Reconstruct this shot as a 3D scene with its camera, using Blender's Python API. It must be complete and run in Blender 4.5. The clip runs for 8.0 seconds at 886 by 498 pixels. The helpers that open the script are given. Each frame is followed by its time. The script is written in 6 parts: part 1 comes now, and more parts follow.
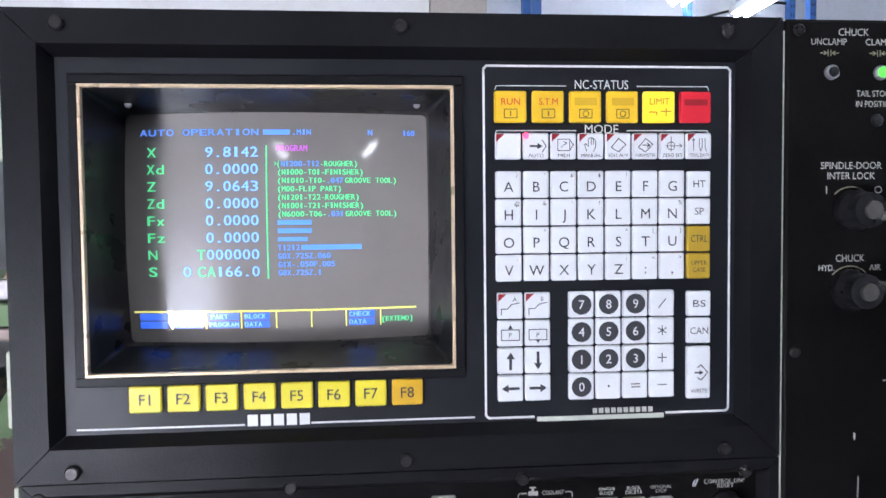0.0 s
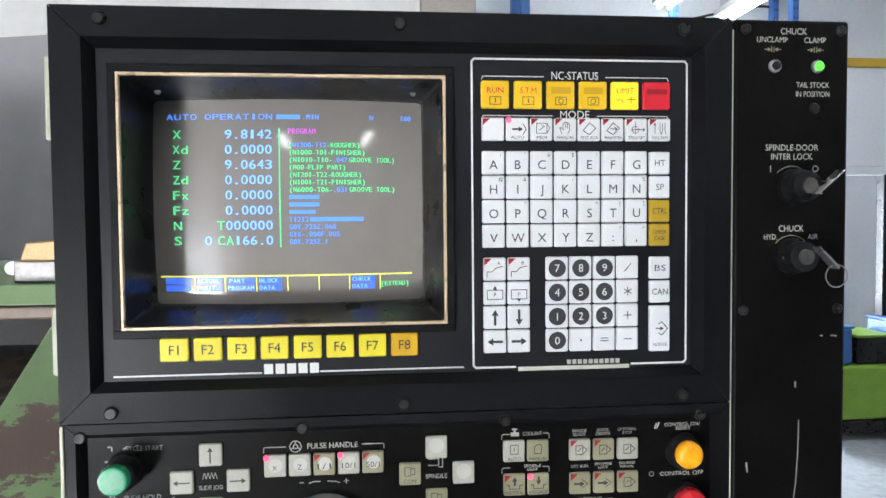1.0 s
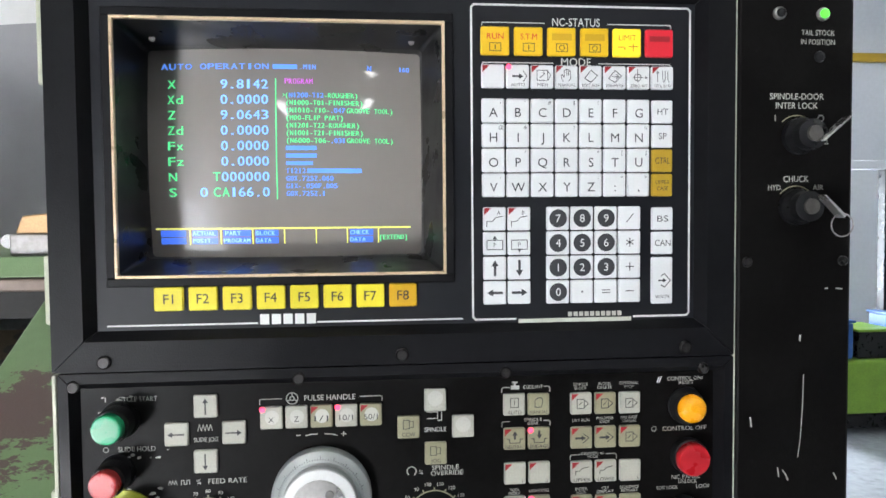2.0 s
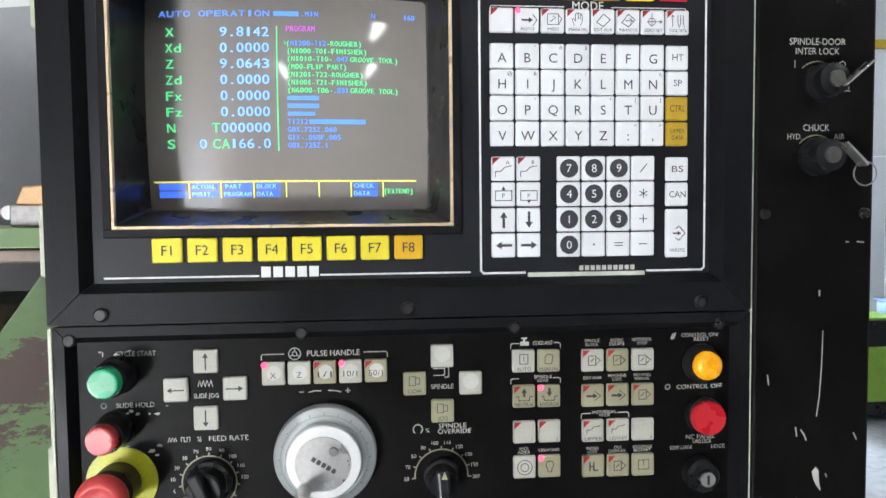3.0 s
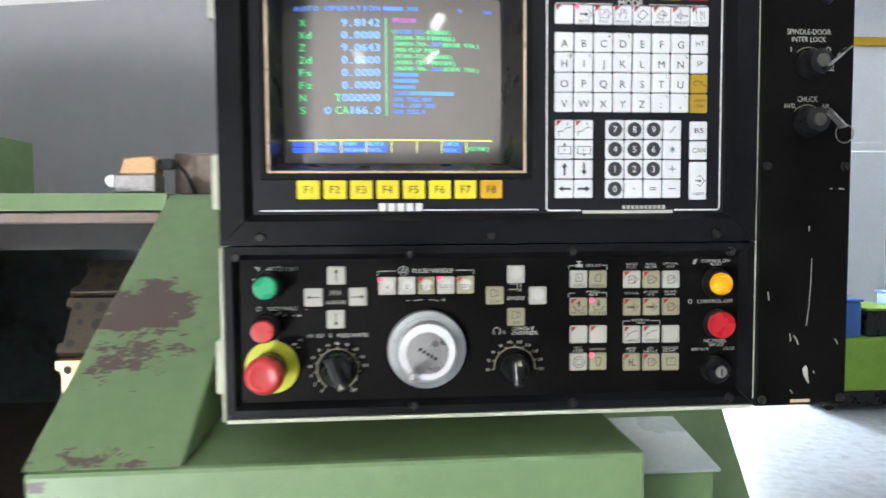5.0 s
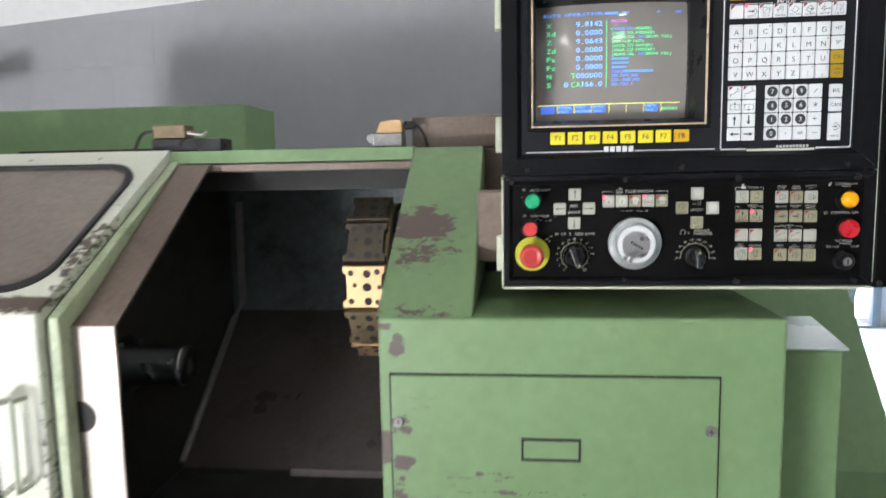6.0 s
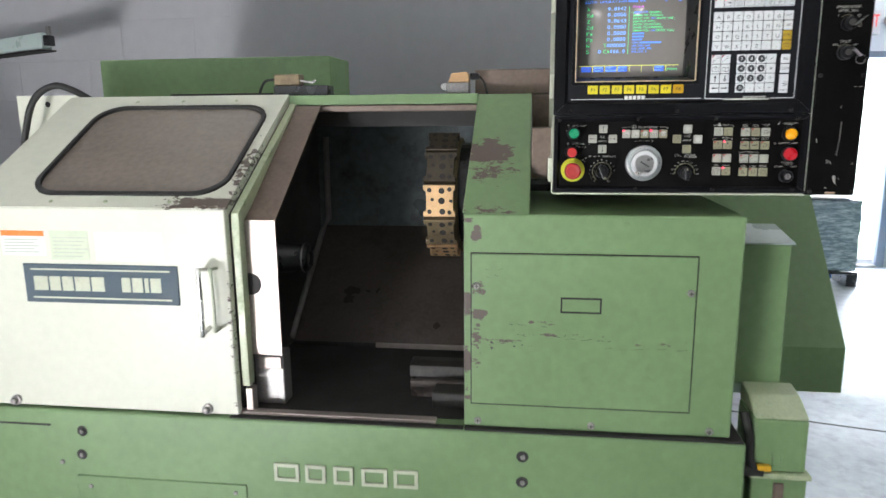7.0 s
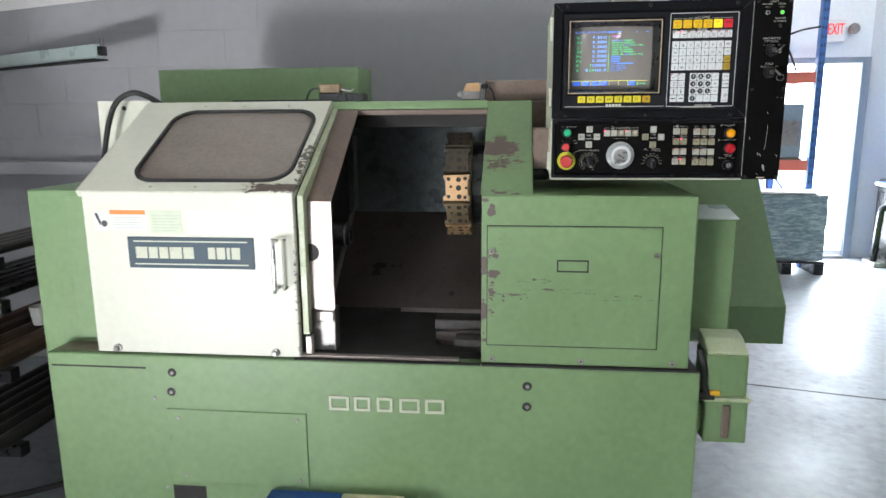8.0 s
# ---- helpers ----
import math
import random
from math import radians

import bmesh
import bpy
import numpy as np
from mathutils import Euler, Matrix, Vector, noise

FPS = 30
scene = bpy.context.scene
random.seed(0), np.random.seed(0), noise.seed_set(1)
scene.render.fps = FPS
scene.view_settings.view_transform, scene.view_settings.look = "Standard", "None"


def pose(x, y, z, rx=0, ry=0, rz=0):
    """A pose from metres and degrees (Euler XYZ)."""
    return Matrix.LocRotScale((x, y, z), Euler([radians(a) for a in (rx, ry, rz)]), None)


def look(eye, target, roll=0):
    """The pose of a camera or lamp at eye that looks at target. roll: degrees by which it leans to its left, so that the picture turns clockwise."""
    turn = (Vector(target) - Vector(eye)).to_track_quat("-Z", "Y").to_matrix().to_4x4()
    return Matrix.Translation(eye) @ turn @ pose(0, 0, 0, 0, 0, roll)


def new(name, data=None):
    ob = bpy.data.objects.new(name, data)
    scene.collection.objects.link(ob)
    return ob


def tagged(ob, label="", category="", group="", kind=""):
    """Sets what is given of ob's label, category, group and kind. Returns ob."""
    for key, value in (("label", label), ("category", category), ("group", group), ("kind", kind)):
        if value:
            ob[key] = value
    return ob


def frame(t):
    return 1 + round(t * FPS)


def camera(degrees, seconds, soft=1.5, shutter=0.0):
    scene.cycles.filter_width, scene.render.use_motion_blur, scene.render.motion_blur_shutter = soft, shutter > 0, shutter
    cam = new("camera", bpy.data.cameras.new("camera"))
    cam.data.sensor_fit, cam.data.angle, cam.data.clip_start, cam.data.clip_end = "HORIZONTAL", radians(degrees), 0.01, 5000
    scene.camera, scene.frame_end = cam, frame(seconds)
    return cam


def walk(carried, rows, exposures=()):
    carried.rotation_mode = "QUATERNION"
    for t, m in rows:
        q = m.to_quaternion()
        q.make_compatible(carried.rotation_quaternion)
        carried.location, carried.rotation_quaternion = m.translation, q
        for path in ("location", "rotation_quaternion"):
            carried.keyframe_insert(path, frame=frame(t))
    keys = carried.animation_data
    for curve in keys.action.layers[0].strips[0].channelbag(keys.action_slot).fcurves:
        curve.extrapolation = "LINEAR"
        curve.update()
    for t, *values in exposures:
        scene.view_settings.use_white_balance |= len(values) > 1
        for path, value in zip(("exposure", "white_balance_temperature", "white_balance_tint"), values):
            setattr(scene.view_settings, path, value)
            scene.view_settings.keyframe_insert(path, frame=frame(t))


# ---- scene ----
cam = camera(66.8, 8.0, shutter=0.4)
PATH = [
    (0, (-0.007, 0.004, 1.659), (0.149, 1.996, 1.581), -0.6),
    (0.5, (-0.009, -0.029, 1.651), (0.157, 1.962, 1.549), -0.45),
    (1, (-0.015, -0.059, 1.638), (0.173, 1.931, 1.563), -0.5),
    (2.5, (-0.013, -0.044, 1.583), (0.169, 1.946, 1.501), -0.5),
    (3, (-0.014, -0.037, 1.57), (0.158, 1.953, 1.47), -0.6),
    (3.5, (-0.012, -0.037, 1.555), (0.167, 1.95, 1.421), -0.5),
    (4, (-0.008, -0.043, 1.536), (0.174, 1.943, 1.392), -0.5),
    (4.2, (-0.009, -0.049, 1.535), (0.184, 1.935, 1.368), -0.4),
    (5.3, (-0.155, -0.261, 1.523), (-0.038, 1.733, 1.428), -0.1),
    (5.5, (-0.197, -0.326, 1.521), (-0.199, 1.667, 1.357), -0.8),
    (6, (-0.231, -0.518, 1.503), (-0.433, 1.459, 1.277), -1.05),
    (6.5, (-0.248, -0.751, 1.496), (-0.559, 1.190, 1.123), -1.2),
    (7, (-0.288, -0.988, 1.497), (-0.543, 0.958, 1.110), -0.5),
    (7.5, (-0.328, -1.215, 1.497), (-0.535, 0.738, 1.109), -0.6),
    (8, (-0.331, -1.423, 1.506), (-0.550, 0.527, 1.119), -0.45),
]
walk(cam, [(t, look(eye, target, roll)) for t, eye, target, roll in PATH],
     exposures=[(0, 0.12, 5900, 18), (0.5, 0.11, 6220, 13), (1, 0.10, 6400, 10), (2.5, 0.12, 6430, 10), (4.2, 0.26, 6430, 10), (5.5, 0.25, 6430, 11), (6.5, 0.05, 6500, 10), (8, -0.06, 6450, 10)])

# ---- world, sun and large lights ----
world = bpy.data.worlds.new("sky")
scene.world = world
world.use_nodes = True
wn = world.node_tree
sky = wn.nodes.new("ShaderNodeTexSky")
sky.sky_type, sky.sun_disc, sky.sun_elevation, sky.sun_rotation = "NISHITA", False, radians(44), radians(183)
wn.links.new(sky.outputs[0], wn.nodes["Background"].inputs[0])
wn.nodes["Background"].inputs[1].default_value = 0.15
sun = new("sun", bpy.data.lights.new("sun", "SUN"))
sun.data.energy, sun.data.angle, sun.data.color = 4.0, radians(0.5), (1, 0.95, 0.88)
sun.matrix_world = look((-2.9, -11.0, 8.0), (-2.7, -2.9, 0.0))


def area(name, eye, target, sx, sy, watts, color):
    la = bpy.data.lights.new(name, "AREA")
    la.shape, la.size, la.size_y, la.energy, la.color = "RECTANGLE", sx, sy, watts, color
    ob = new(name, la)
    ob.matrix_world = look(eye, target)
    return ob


# added up-facing lamp stands in for sunlit floor by the loading door; daylight from the fire door at the far end
area("sunlit_floor_stand_in", (-2.60, -3.02, 0.06), (-2.56, -2.72, 2.5), 1.20, 1.05, 520, (0.97, 0.98, 1.0))
area("daylight_fire_door", (2.72, 5.97, 1.1), (1.6, 0, 0.75), 0.8, 1.8, 230, (0.82, 0.91, 1.0))

# ---- materials ----


def node(nt, kind, **props):
    n = nt.nodes.new(kind)
    for k, v in props.items():
        if k == "op":
            n.operation = v
        elif k == "blend":
            n.blend_type, n.data_type = v, "RGBA"
    return n


def mat(name, rgb, rough=0.5, metal=0.0, vary=0.12, scale=6.0, bump=0.0, bscale=200.0, dirt_or_sheen=None, dirt_or_sheen_at=0.62, chips=(), chip_rgb=(0.095, 0.062, 0.055),
        emit=0.0, emit_rgb=None, coat=0.0, spec=0.5, trans=0.0, rvary=0.12, streak=1.0):
    """A painted, metal or plastic surface: two scales of variation, optional soiling or painted film sheen, and chipped
    patches (x, z, rx, rz, strength).
    """
    m = bpy.data.materials.new(name)
    m.use_nodes = True
    nt = m.node_tree
    b = nt.nodes["Principled BSDF"]
    L = nt.links.new
    b.inputs["Metallic"].default_value = metal
    b.inputs["Roughness"].default_value = rough
    b.inputs["Specular IOR Level"].default_value = spec
    b.inputs["Coat Weight"].default_value = coat
    b.inputs["Transmission Weight"].default_value = trans
    if emit:
        b.inputs["Emission Color"].default_value = (*(emit_rgb or rgb), 1)
        b.inputs["Emission Strength"].default_value = emit
    tc = node(nt, "ShaderNodeTexCoord")
    co = tc.outputs["Object"]
    n1 = node(nt, "ShaderNodeTexNoise")
    n1.inputs["Scale"].default_value, n1.inputs["Detail"].default_value = scale, 8
    L(co, n1.inputs["Vector"])
    n2 = node(nt, "ShaderNodeTexNoise")
    n2.inputs["Scale"].default_value, n2.inputs["Detail"].default_value = scale * 14, 4
    L(co, n2.inputs["Vector"])
    add = node(nt, "ShaderNodeMath", op="ADD")
    L(n1.outputs[0], add.inputs[0])
    L(n2.outputs[0], add.inputs[1])
    ramp = node(nt, "ShaderNodeMapRange")
    ramp.inputs[1].default_value, ramp.inputs[2].default_value = 0.65, 1.35
    ramp.inputs[3].default_value, ramp.inputs[4].default_value = 1 - vary, 1 + vary
    L(add.outputs[0], ramp.inputs[0])
    mul = node(nt, "ShaderNodeMix", blend="MULTIPLY")
    mul.inputs[0].default_value = 1
    mul.inputs[6].default_value = (*rgb, 1)
    L(ramp.outputs[0], mul.inputs[7])
    col = mul.outputs[2]
    rr = node(nt, "ShaderNodeMapRange")
    rr.inputs[1].default_value, rr.inputs[2].default_value = 0.3, 0.7
    rr.inputs[3].default_value, rr.inputs[4].default_value = max(0.02, rough - rvary), min(1, rough + rvary)
    L(n1.outputs[0], rr.inputs[0])
    L(rr.outputs[0], b.inputs["Roughness"])
    if dirt_or_sheen:
        n3 = node(nt, "ShaderNodeTexNoise")
        n3.inputs["Scale"].default_value, n3.inputs["Detail"].default_value, n3.inputs["Roughness"].default_value = 9, 10, 0.72
        ms = node(nt, "ShaderNodeMapping")
        ms.inputs["Scale"].default_value = (1, 1, streak)
        L(co, ms.inputs[0])
        L(ms.outputs[0], n3.inputs["Vector"])
        st = node(nt, "ShaderNodeMapRange")
        st.inputs[1].default_value, st.inputs[2].default_value = dirt_or_sheen_at - 0.04, dirt_or_sheen_at + 0.20
        L(n3.outputs[0], st.inputs[0])
        mx = node(nt, "ShaderNodeMix", blend="MIX")
        L(st.outputs[0], mx.inputs[0])
        L(col, mx.inputs[6])
        mx.inputs[7].default_value = (*dirt_or_sheen, 1)
        col = mx.outputs[2]
    if chips:
        sep = node(nt, "ShaderNodeSeparateXYZ")
        L(co, sep.inputs[0])
        mp = node(nt, "ShaderNodeMapping")
        mp.inputs["Scale"].default_value = (0.7, 1.0, 1.5)
        L(co, mp.inputs[0])
        nz = node(nt, "ShaderNodeTexNoise")
        nz.inputs["Scale"].default_value, nz.inputs["Detail"].default_value, nz.inputs["Roughness"].default_value = 44, 9, 0.74
        L(mp.outputs[0], nz.inputs["Vector"])
        best = None
        for cx, cz, rx, rz, power in chips:
            parts_ = []
            for socket, c, r in ((sep.outputs[0], cx, rx), (sep.outputs[2], cz, rz)):
                s = node(nt, "ShaderNodeMath", op="SUBTRACT")
                L(socket, s.inputs[0])
                s.inputs[1].default_value = c
                d = node(nt, "ShaderNodeMath", op="DIVIDE")
                L(s.outputs[0], d.inputs[0])
                d.inputs[1].default_value = r
                q = node(nt, "ShaderNodeMath", op="MULTIPLY")
                L(d.outputs[0], q.inputs[0])
                L(d.outputs[0], q.inputs[1])
                parts_.append(q.outputs[0])
            s = node(nt, "ShaderNodeMath", op="ADD")
            L(parts_[0], s.inputs[0])
            L(parts_[1], s.inputs[1])
            inv = node(nt, "ShaderNodeMath", op="MULTIPLY_ADD")
            L(s.outputs[0], inv.inputs[0])
            inv.inputs[1].default_value, inv.inputs[2].default_value = -power, power
            if best is None:
                best = inv.outputs[0]
            else:
                mxm = node(nt, "ShaderNodeMath", op="MAXIMUM")
                L(best, mxm.inputs[0])
                L(inv.outputs[0], mxm.inputs[1])
                best = mxm.outputs[0]
        lim = node(nt, "ShaderNodeMath", op="MAXIMUM")
        L(best, lim.inputs[0])
        lim.inputs[1].default_value = -0.25
        tot = node(nt, "ShaderNodeMath", op="ADD")
        L(lim.outputs[0], tot.inputs[0])
        L(nz.outputs[0], tot.inputs[1])
        st = node(nt, "ShaderNodeMapRange")
        st.inputs[1].default_value, st.inputs[2].default_value = 0.60, 0.625
        L(tot.outputs[0], st.inputs[0])
        mx = node(nt, "ShaderNodeMix", blend="MIX")
        L(st.outputs[0], mx.inputs[0])
        L(col, mx.inputs[6])
        mx.inputs[7].default_value = (*chip_rgb, 1)
        col = mx.outputs[2]
    L(col, b.inputs["Base Color"])
    if bump:
        nb = node(nt, "ShaderNodeTexNoise")
        nb.inputs["Scale"].default_value, nb.inputs["Detail"].default_value = bscale, 3
        L(co, nb.inputs["Vector"])
        bp = node(nt, "ShaderNodeBump")
        bp.inputs["Strength"].default_value, bp.inputs["Distance"].default_value = bump, 0.002
        L(nb.outputs[0], bp.inputs["Height"])
        L(bp.outputs[0], b.inputs["Normal"])
    return m


GREEN_RGB = (0.168, 0.262, 0.120)
CREAM_RGB = (0.66, 0.66, 0.55)
GREEN = mat("green_enamel", GREEN_RGB, 0.42, vary=0.10, scale=3.5, bump=0.15, bscale=420, dirt_or_sheen=(0.085, 0.125, 0.06), dirt_or_sheen_at=0.66)
GREEN_HOUSING = mat("green_enamel_chipped", GREEN_RGB, 0.42, vary=0.10, scale=3.5, bump=0.15, bscale=420, dirt_or_sheen=(0.085, 0.125, 0.06), dirt_or_sheen_at=0.66,
                    chips=((-0.426, 1.085, 0.014, 0.034, 0.30), (-0.426, 0.955, 0.014, 0.036, 0.30), (-0.404, 1.245, 0.015, 0.021, 0.28), (-0.415, 1.275, 0.03, 0.008, 0.12),
                           (-0.396, 1.062, 0.024, 0.017, 0.22), (-0.400, 1.125, 0.020, 0.026, 0.16), (-0.402, 1.00, 0.014, 0.07, 0.15), (-0.34, 1.00, 0.07, 0.018, 0.09),
                           (-0.27, 1.045, 0.10, 0.006, 0.08), (-0.22, 1.020, 0.12, 0.005, 0.06), (-0.02, 1.005, 0.10, 0.006, 0.05), (-0.425, 0.87, 0.012, 0.03, 0.10)), chip_rgb=(0.105, 0.078, 0.066))
GREEN_SLOPE = mat("green_enamel_slope_worn", GREEN_RGB, 0.42, vary=0.10, scale=3.5, bump=0.15, bscale=420,
                  chips=((-0.392, 1.408, 0.072, 0.040, 0.26), (-0.385, 1.380, 0.07, 0.04, 0.12), (-0.37, 1.295, 0.09, 0.012, 0.09)), chip_rgb=(0.105, 0.068, 0.060))
GREEN_BASE = mat("green_enamel_base", GREEN_RGB, 0.42, vary=0.11, scale=3.0, bump=0.15, bscale=420, dirt_or_sheen=(0.09, 0.13, 0.065), dirt_or_sheen_at=0.68,
                 chips=((-1.25, 0.02, 0.8, 0.10, 0.2), (-0.65, 0.02, 0.9, 0.12, 0.15)))
CREAM = mat("cream_enamel", CREAM_RGB, 0.38, rvary=0.03, vary=0.05, scale=3.0, bump=0.1, bscale=380,
            chips=((-1.05, 1.305, 0.13, 0.016, 0.22), (-0.985, 1.37, 0.018, 0.08, 0.14), (-0.982, 1.0, 0.006, 0.25, 0.06)), chip_rgb=(0.10, 0.07, 0.055))
CREAM_TRIM = mat("cream_green_trim", (0.42, 0.47, 0.30), 0.4, vary=0.12, scale=12, dirt_or_sheen=(0.09, 0.12, 0.05), dirt_or_sheen_at=0.56)
GUARD_TOP = mat("pale_grey_top_sheet", (0.46, 0.55, 0.52), 0.35, vary=0.08, scale=8)
CREAM_EDGE = mat("cream_cabinet_edge", (0.50, 0.52, 0.40), 0.45, vary=0.1, scale=10, dirt_or_sheen=(0.2, 0.19, 0.14), dirt_or_sheen_at=0.62)
BLACK = mat("black_powder_coat", (0.0058, 0.0058, 0.0070), 0.40, vary=0.25, scale=9, bump=0.10, bscale=900, dirt_or_sheen=(0.020, 0.020, 0.021), dirt_or_sheen_at=0.64, spec=0.15)
BLACK_FACE = mat("black_membrane", (0.0068, 0.0074, 0.0102), 0.42, vary=0.15, scale=12, bump=0.05, bscale=1200, dirt_or_sheen=(0.02, 0.02, 0.022), dirt_or_sheen_at=0.66, spec=0.3)
BLACK_WORN = mat("black_worn_paint", (0.0040, 0.0036, 0.0035), 0.40, vary=0.3, scale=14, bump=0.06, bscale=700, dirt_or_sheen=(0.012, 0.010, 0.009), dirt_or_sheen_at=0.62, spec=0.10)
SCREW_DARK = mat("worn_dark_screw", (0.035, 0.033, 0.033), 0.36, 0.8, vary=0.35, scale=120, dirt_or_sheen=(0.012, 0.012, 0.012), dirt_or_sheen_at=0.55)
BLACK_PLASTIC = mat("black_plastic", (0.008, 0.008, 0.009), 0.33, vary=0.2, scale=30, spec=0.35)
RUBBER = mat("black_rubber", (0.016, 0.015, 0.014), 0.6, vary=0.2, scale=20)
# near-black colour that also holds the shade of holes, gaps and the chamber
DARK = mat("near_black", (0.02, 0.018, 0.017), 0.7, vary=0.3, scale=8)
GOLD = mat("worn_gold_trim", (0.72, 0.55, 0.36), 0.35, 0.3, vary=0.15, scale=60)
WHITE_INK = mat("white_print", (0.75, 0.75, 0.73), 0.5, vary=0.06, scale=40)
GREY_INK = mat("grey_print", (0.50, 0.49, 0.44), 0.5, vary=0.25, scale=60)
DARK_INK = mat("dark_print", (0.035, 0.035, 0.04), 0.5, vary=0.1, scale=40)
KEY_WHITE = mat("white_key_plastic", (0.74, 0.75, 0.75), 0.35, vary=0.04, scale=60)
KEY_CREAM = mat("aged_cream_key_plastic", (0.29, 0.275, 0.175), 0.4, vary=0.14, scale=50)
KEY_IVORY = mat("ivory_key_plastic", (0.42, 0.415, 0.35), 0.4, vary=0.12, scale=50)
KEY_STATUS = mat("amber_yellow_lamp_cap", (0.80, 0.50, 0.015), 0.35, vary=0.06, scale=50)
KEY_SPOT = mat("rubbed_pale_key_spot", (0.52, 0.52, 0.47), 0.45, vary=0.12, scale=90)
KEY_YELLOW = mat("yellow_key_plastic", (0.76, 0.64, 0.035), 0.35, vary=0.06, scale=50)
KEY_AMBER = mat("amber_key_plastic", (0.62, 0.36, 0.015), 0.35, vary=0.06, scale=50)
KEY_OCHRE = mat("ochre_key_plastic", (0.42, 0.27, 0.02), 0.4, vary=0.08, scale=50)
KEY_RED = mat("red_key_plastic", (0.62, 0.015, 0.03), 0.4, vary=0.06, scale=50)
RED_MARK = mat("dark_red_corner_mark", (0.30, 0.01, 0.015), 0.4, vary=0.1, scale=60)
RED_LED = mat("red_led_lit", (0.5, 0.01, 0.02), 0.3, emit=4.0, emit_rgb=(1.0, 0.04, 0.10))
GREEN_LED = mat("green_led_lit", (0.05, 0.5, 0.03), 0.3, emit=1.6, emit_rgb=(0.10, 0.9, 0.05))
AMBER_LED = mat("amber_lamp_lit", (0.7, 0.30, 0.005), 0.25, emit=0.25, emit_rgb=(1.0, 0.40, 0.005), vary=0.3, scale=90)
LIMIT_LIT = mat("lit_yellow_key", (0.9, 0.7, 0.03), 0.35, emit=0.30, emit_rgb=(1.0, 0.72, 0.03))
BTN_GREEN = mat("green_push_button", (0.02, 0.33, 0.15), 0.3, vary=0.08, scale=60)
BTN_RED = mat("red_push_button", (0.44, 0.014, 0.022), 0.32, vary=0.08, scale=60)
BTN_PINK = mat("light_red_push_button", (0.50, 0.040, 0.040), 0.36, vary=0.12, scale=60)
RING_YELLOW = mat("yellow_ring_plate", (0.50, 0.50, 0.02), 0.45, vary=0.2, scale=50, dirt_or_sheen=(0.10, 0.09, 0.03), dirt_or_sheen_at=0.55)
STEEL = mat("machined_steel", (0.62, 0.60, 0.58), 0.30, 0.9, vary=0.12, scale=20)
STEEL_DULL = mat("dull_worn_steel", (0.33, 0.31, 0.30), 0.42, 0.75, vary=0.25, scale=9, dirt_or_sheen=(0.10, 0.08, 0.07), dirt_or_sheen_at=0.60)
STEEL_DARK = mat("tarnished_steel", (0.10, 0.096, 0.088), 0.45, 0.6, vary=0.3, scale=150)
SCUFF_BROWN = mat("dark_scuff", (0.075, 0.072, 0.055), 0.6, vary=0.3, scale=60)
STEEL_GUARD = mat("guard_steel", (0.44, 0.375, 0.345), 0.42, 0.6, vary=0.15, scale=9, dirt_or_sheen=(0.25, 0.18, 0.15), dirt_or_sheen_at=0.66)
STEEL_BROWN = mat("brown_steel", (0.17, 0.125, 0.10), 0.42, 0.25, vary=0.2, scale=7, dirt_or_sheen=(0.07, 0.05, 0.04), dirt_or_sheen_at=0.6)
ALU = mat("aluminium_handwheel", (0.46, 0.48, 0.47), 0.38, 0.6, vary=0.06, scale=30)
ALU_WHITE = mat("pale_aluminium_disc", (0.72, 0.72, 0.71), 0.5, 0.15, vary=0.05, scale=30)
BRONZE = mat("bronze_tool_block", (0.52, 0.33, 0.17), 0.42, 0.55, vary=0.2, scale=25, dirt_or_sheen=(0.10, 0.06, 0.035), dirt_or_sheen_at=0.56)
# darker bronzes; on tool blocks they carry the shade of tilted and lower faces
BRONZE_DARK = mat("dark_bronze", (0.20, 0.15, 0.085), 0.5, 0.45, vary=0.3, scale=25, dirt_or_sheen=(0.05, 0.035, 0.025), dirt_or_sheen_at=0.52)
BRONZE_SHADED = mat("shaded_tool_block", (0.055, 0.042, 0.028), 0.45, 0.4, vary=0.4, scale=25, dirt_or_sheen=(0.16, 0.11, 0.06), dirt_or_sheen_at=0.60)
INNER_DARK = mat("dark_inner_sheet", (0.050, 0.047, 0.044), 0.42, 0.35, vary=0.35, scale=5, dirt_or_sheen=(0.025, 0.022, 0.02), dirt_or_sheen_at=0.52)
INNER_GREY = mat("oily_grey_back_sheet", (0.15, 0.172, 0.175), 0.36, 0.3, vary=0.3, scale=3, dirt_or_sheen=(0.04, 0.04, 0.04), dirt_or_sheen_at=0.54)
BED = mat("oily_bed_cover", (0.095, 0.078, 0.070), 0.38, 0.35, vary=0.22, scale=6, dirt_or_sheen=(0.04, 0.034, 0.03), dirt_or_sheen_at=0.58)
WINDOW_BROWN = mat("dirty_brown_polycarbonate", (0.205, 0.165, 0.138), 0.24, vary=0.14, scale=5, trans=0.08, rvary=0.02)
PLATE_BLUE = mat("slate_blue_name_plate", (0.040, 0.068, 0.090), 0.6, vary=0.1, scale=20)
ORANGE = mat("orange_warning_print", (0.75, 0.22, 0.03), 0.5)
PAPER = mat("white_sticker", (0.74, 0.74, 0.70), 0.5, vary=0.08, scale=30)
PAPER_GREEN = mat("pale_green_sticker", (0.58, 0.63, 0.47), 0.5, vary=0.08, scale=30)
PAPER_BUFF = mat("buff_paper", (0.62, 0.56, 0.36), 0.6, vary=0.1, scale=30)
FADED = mat("faded_print", (0.50, 0.52, 0.44), 0.5)
YELLOW_PLUG = mat("yellow_connector", (0.65, 0.36, 0.02), 0.4)
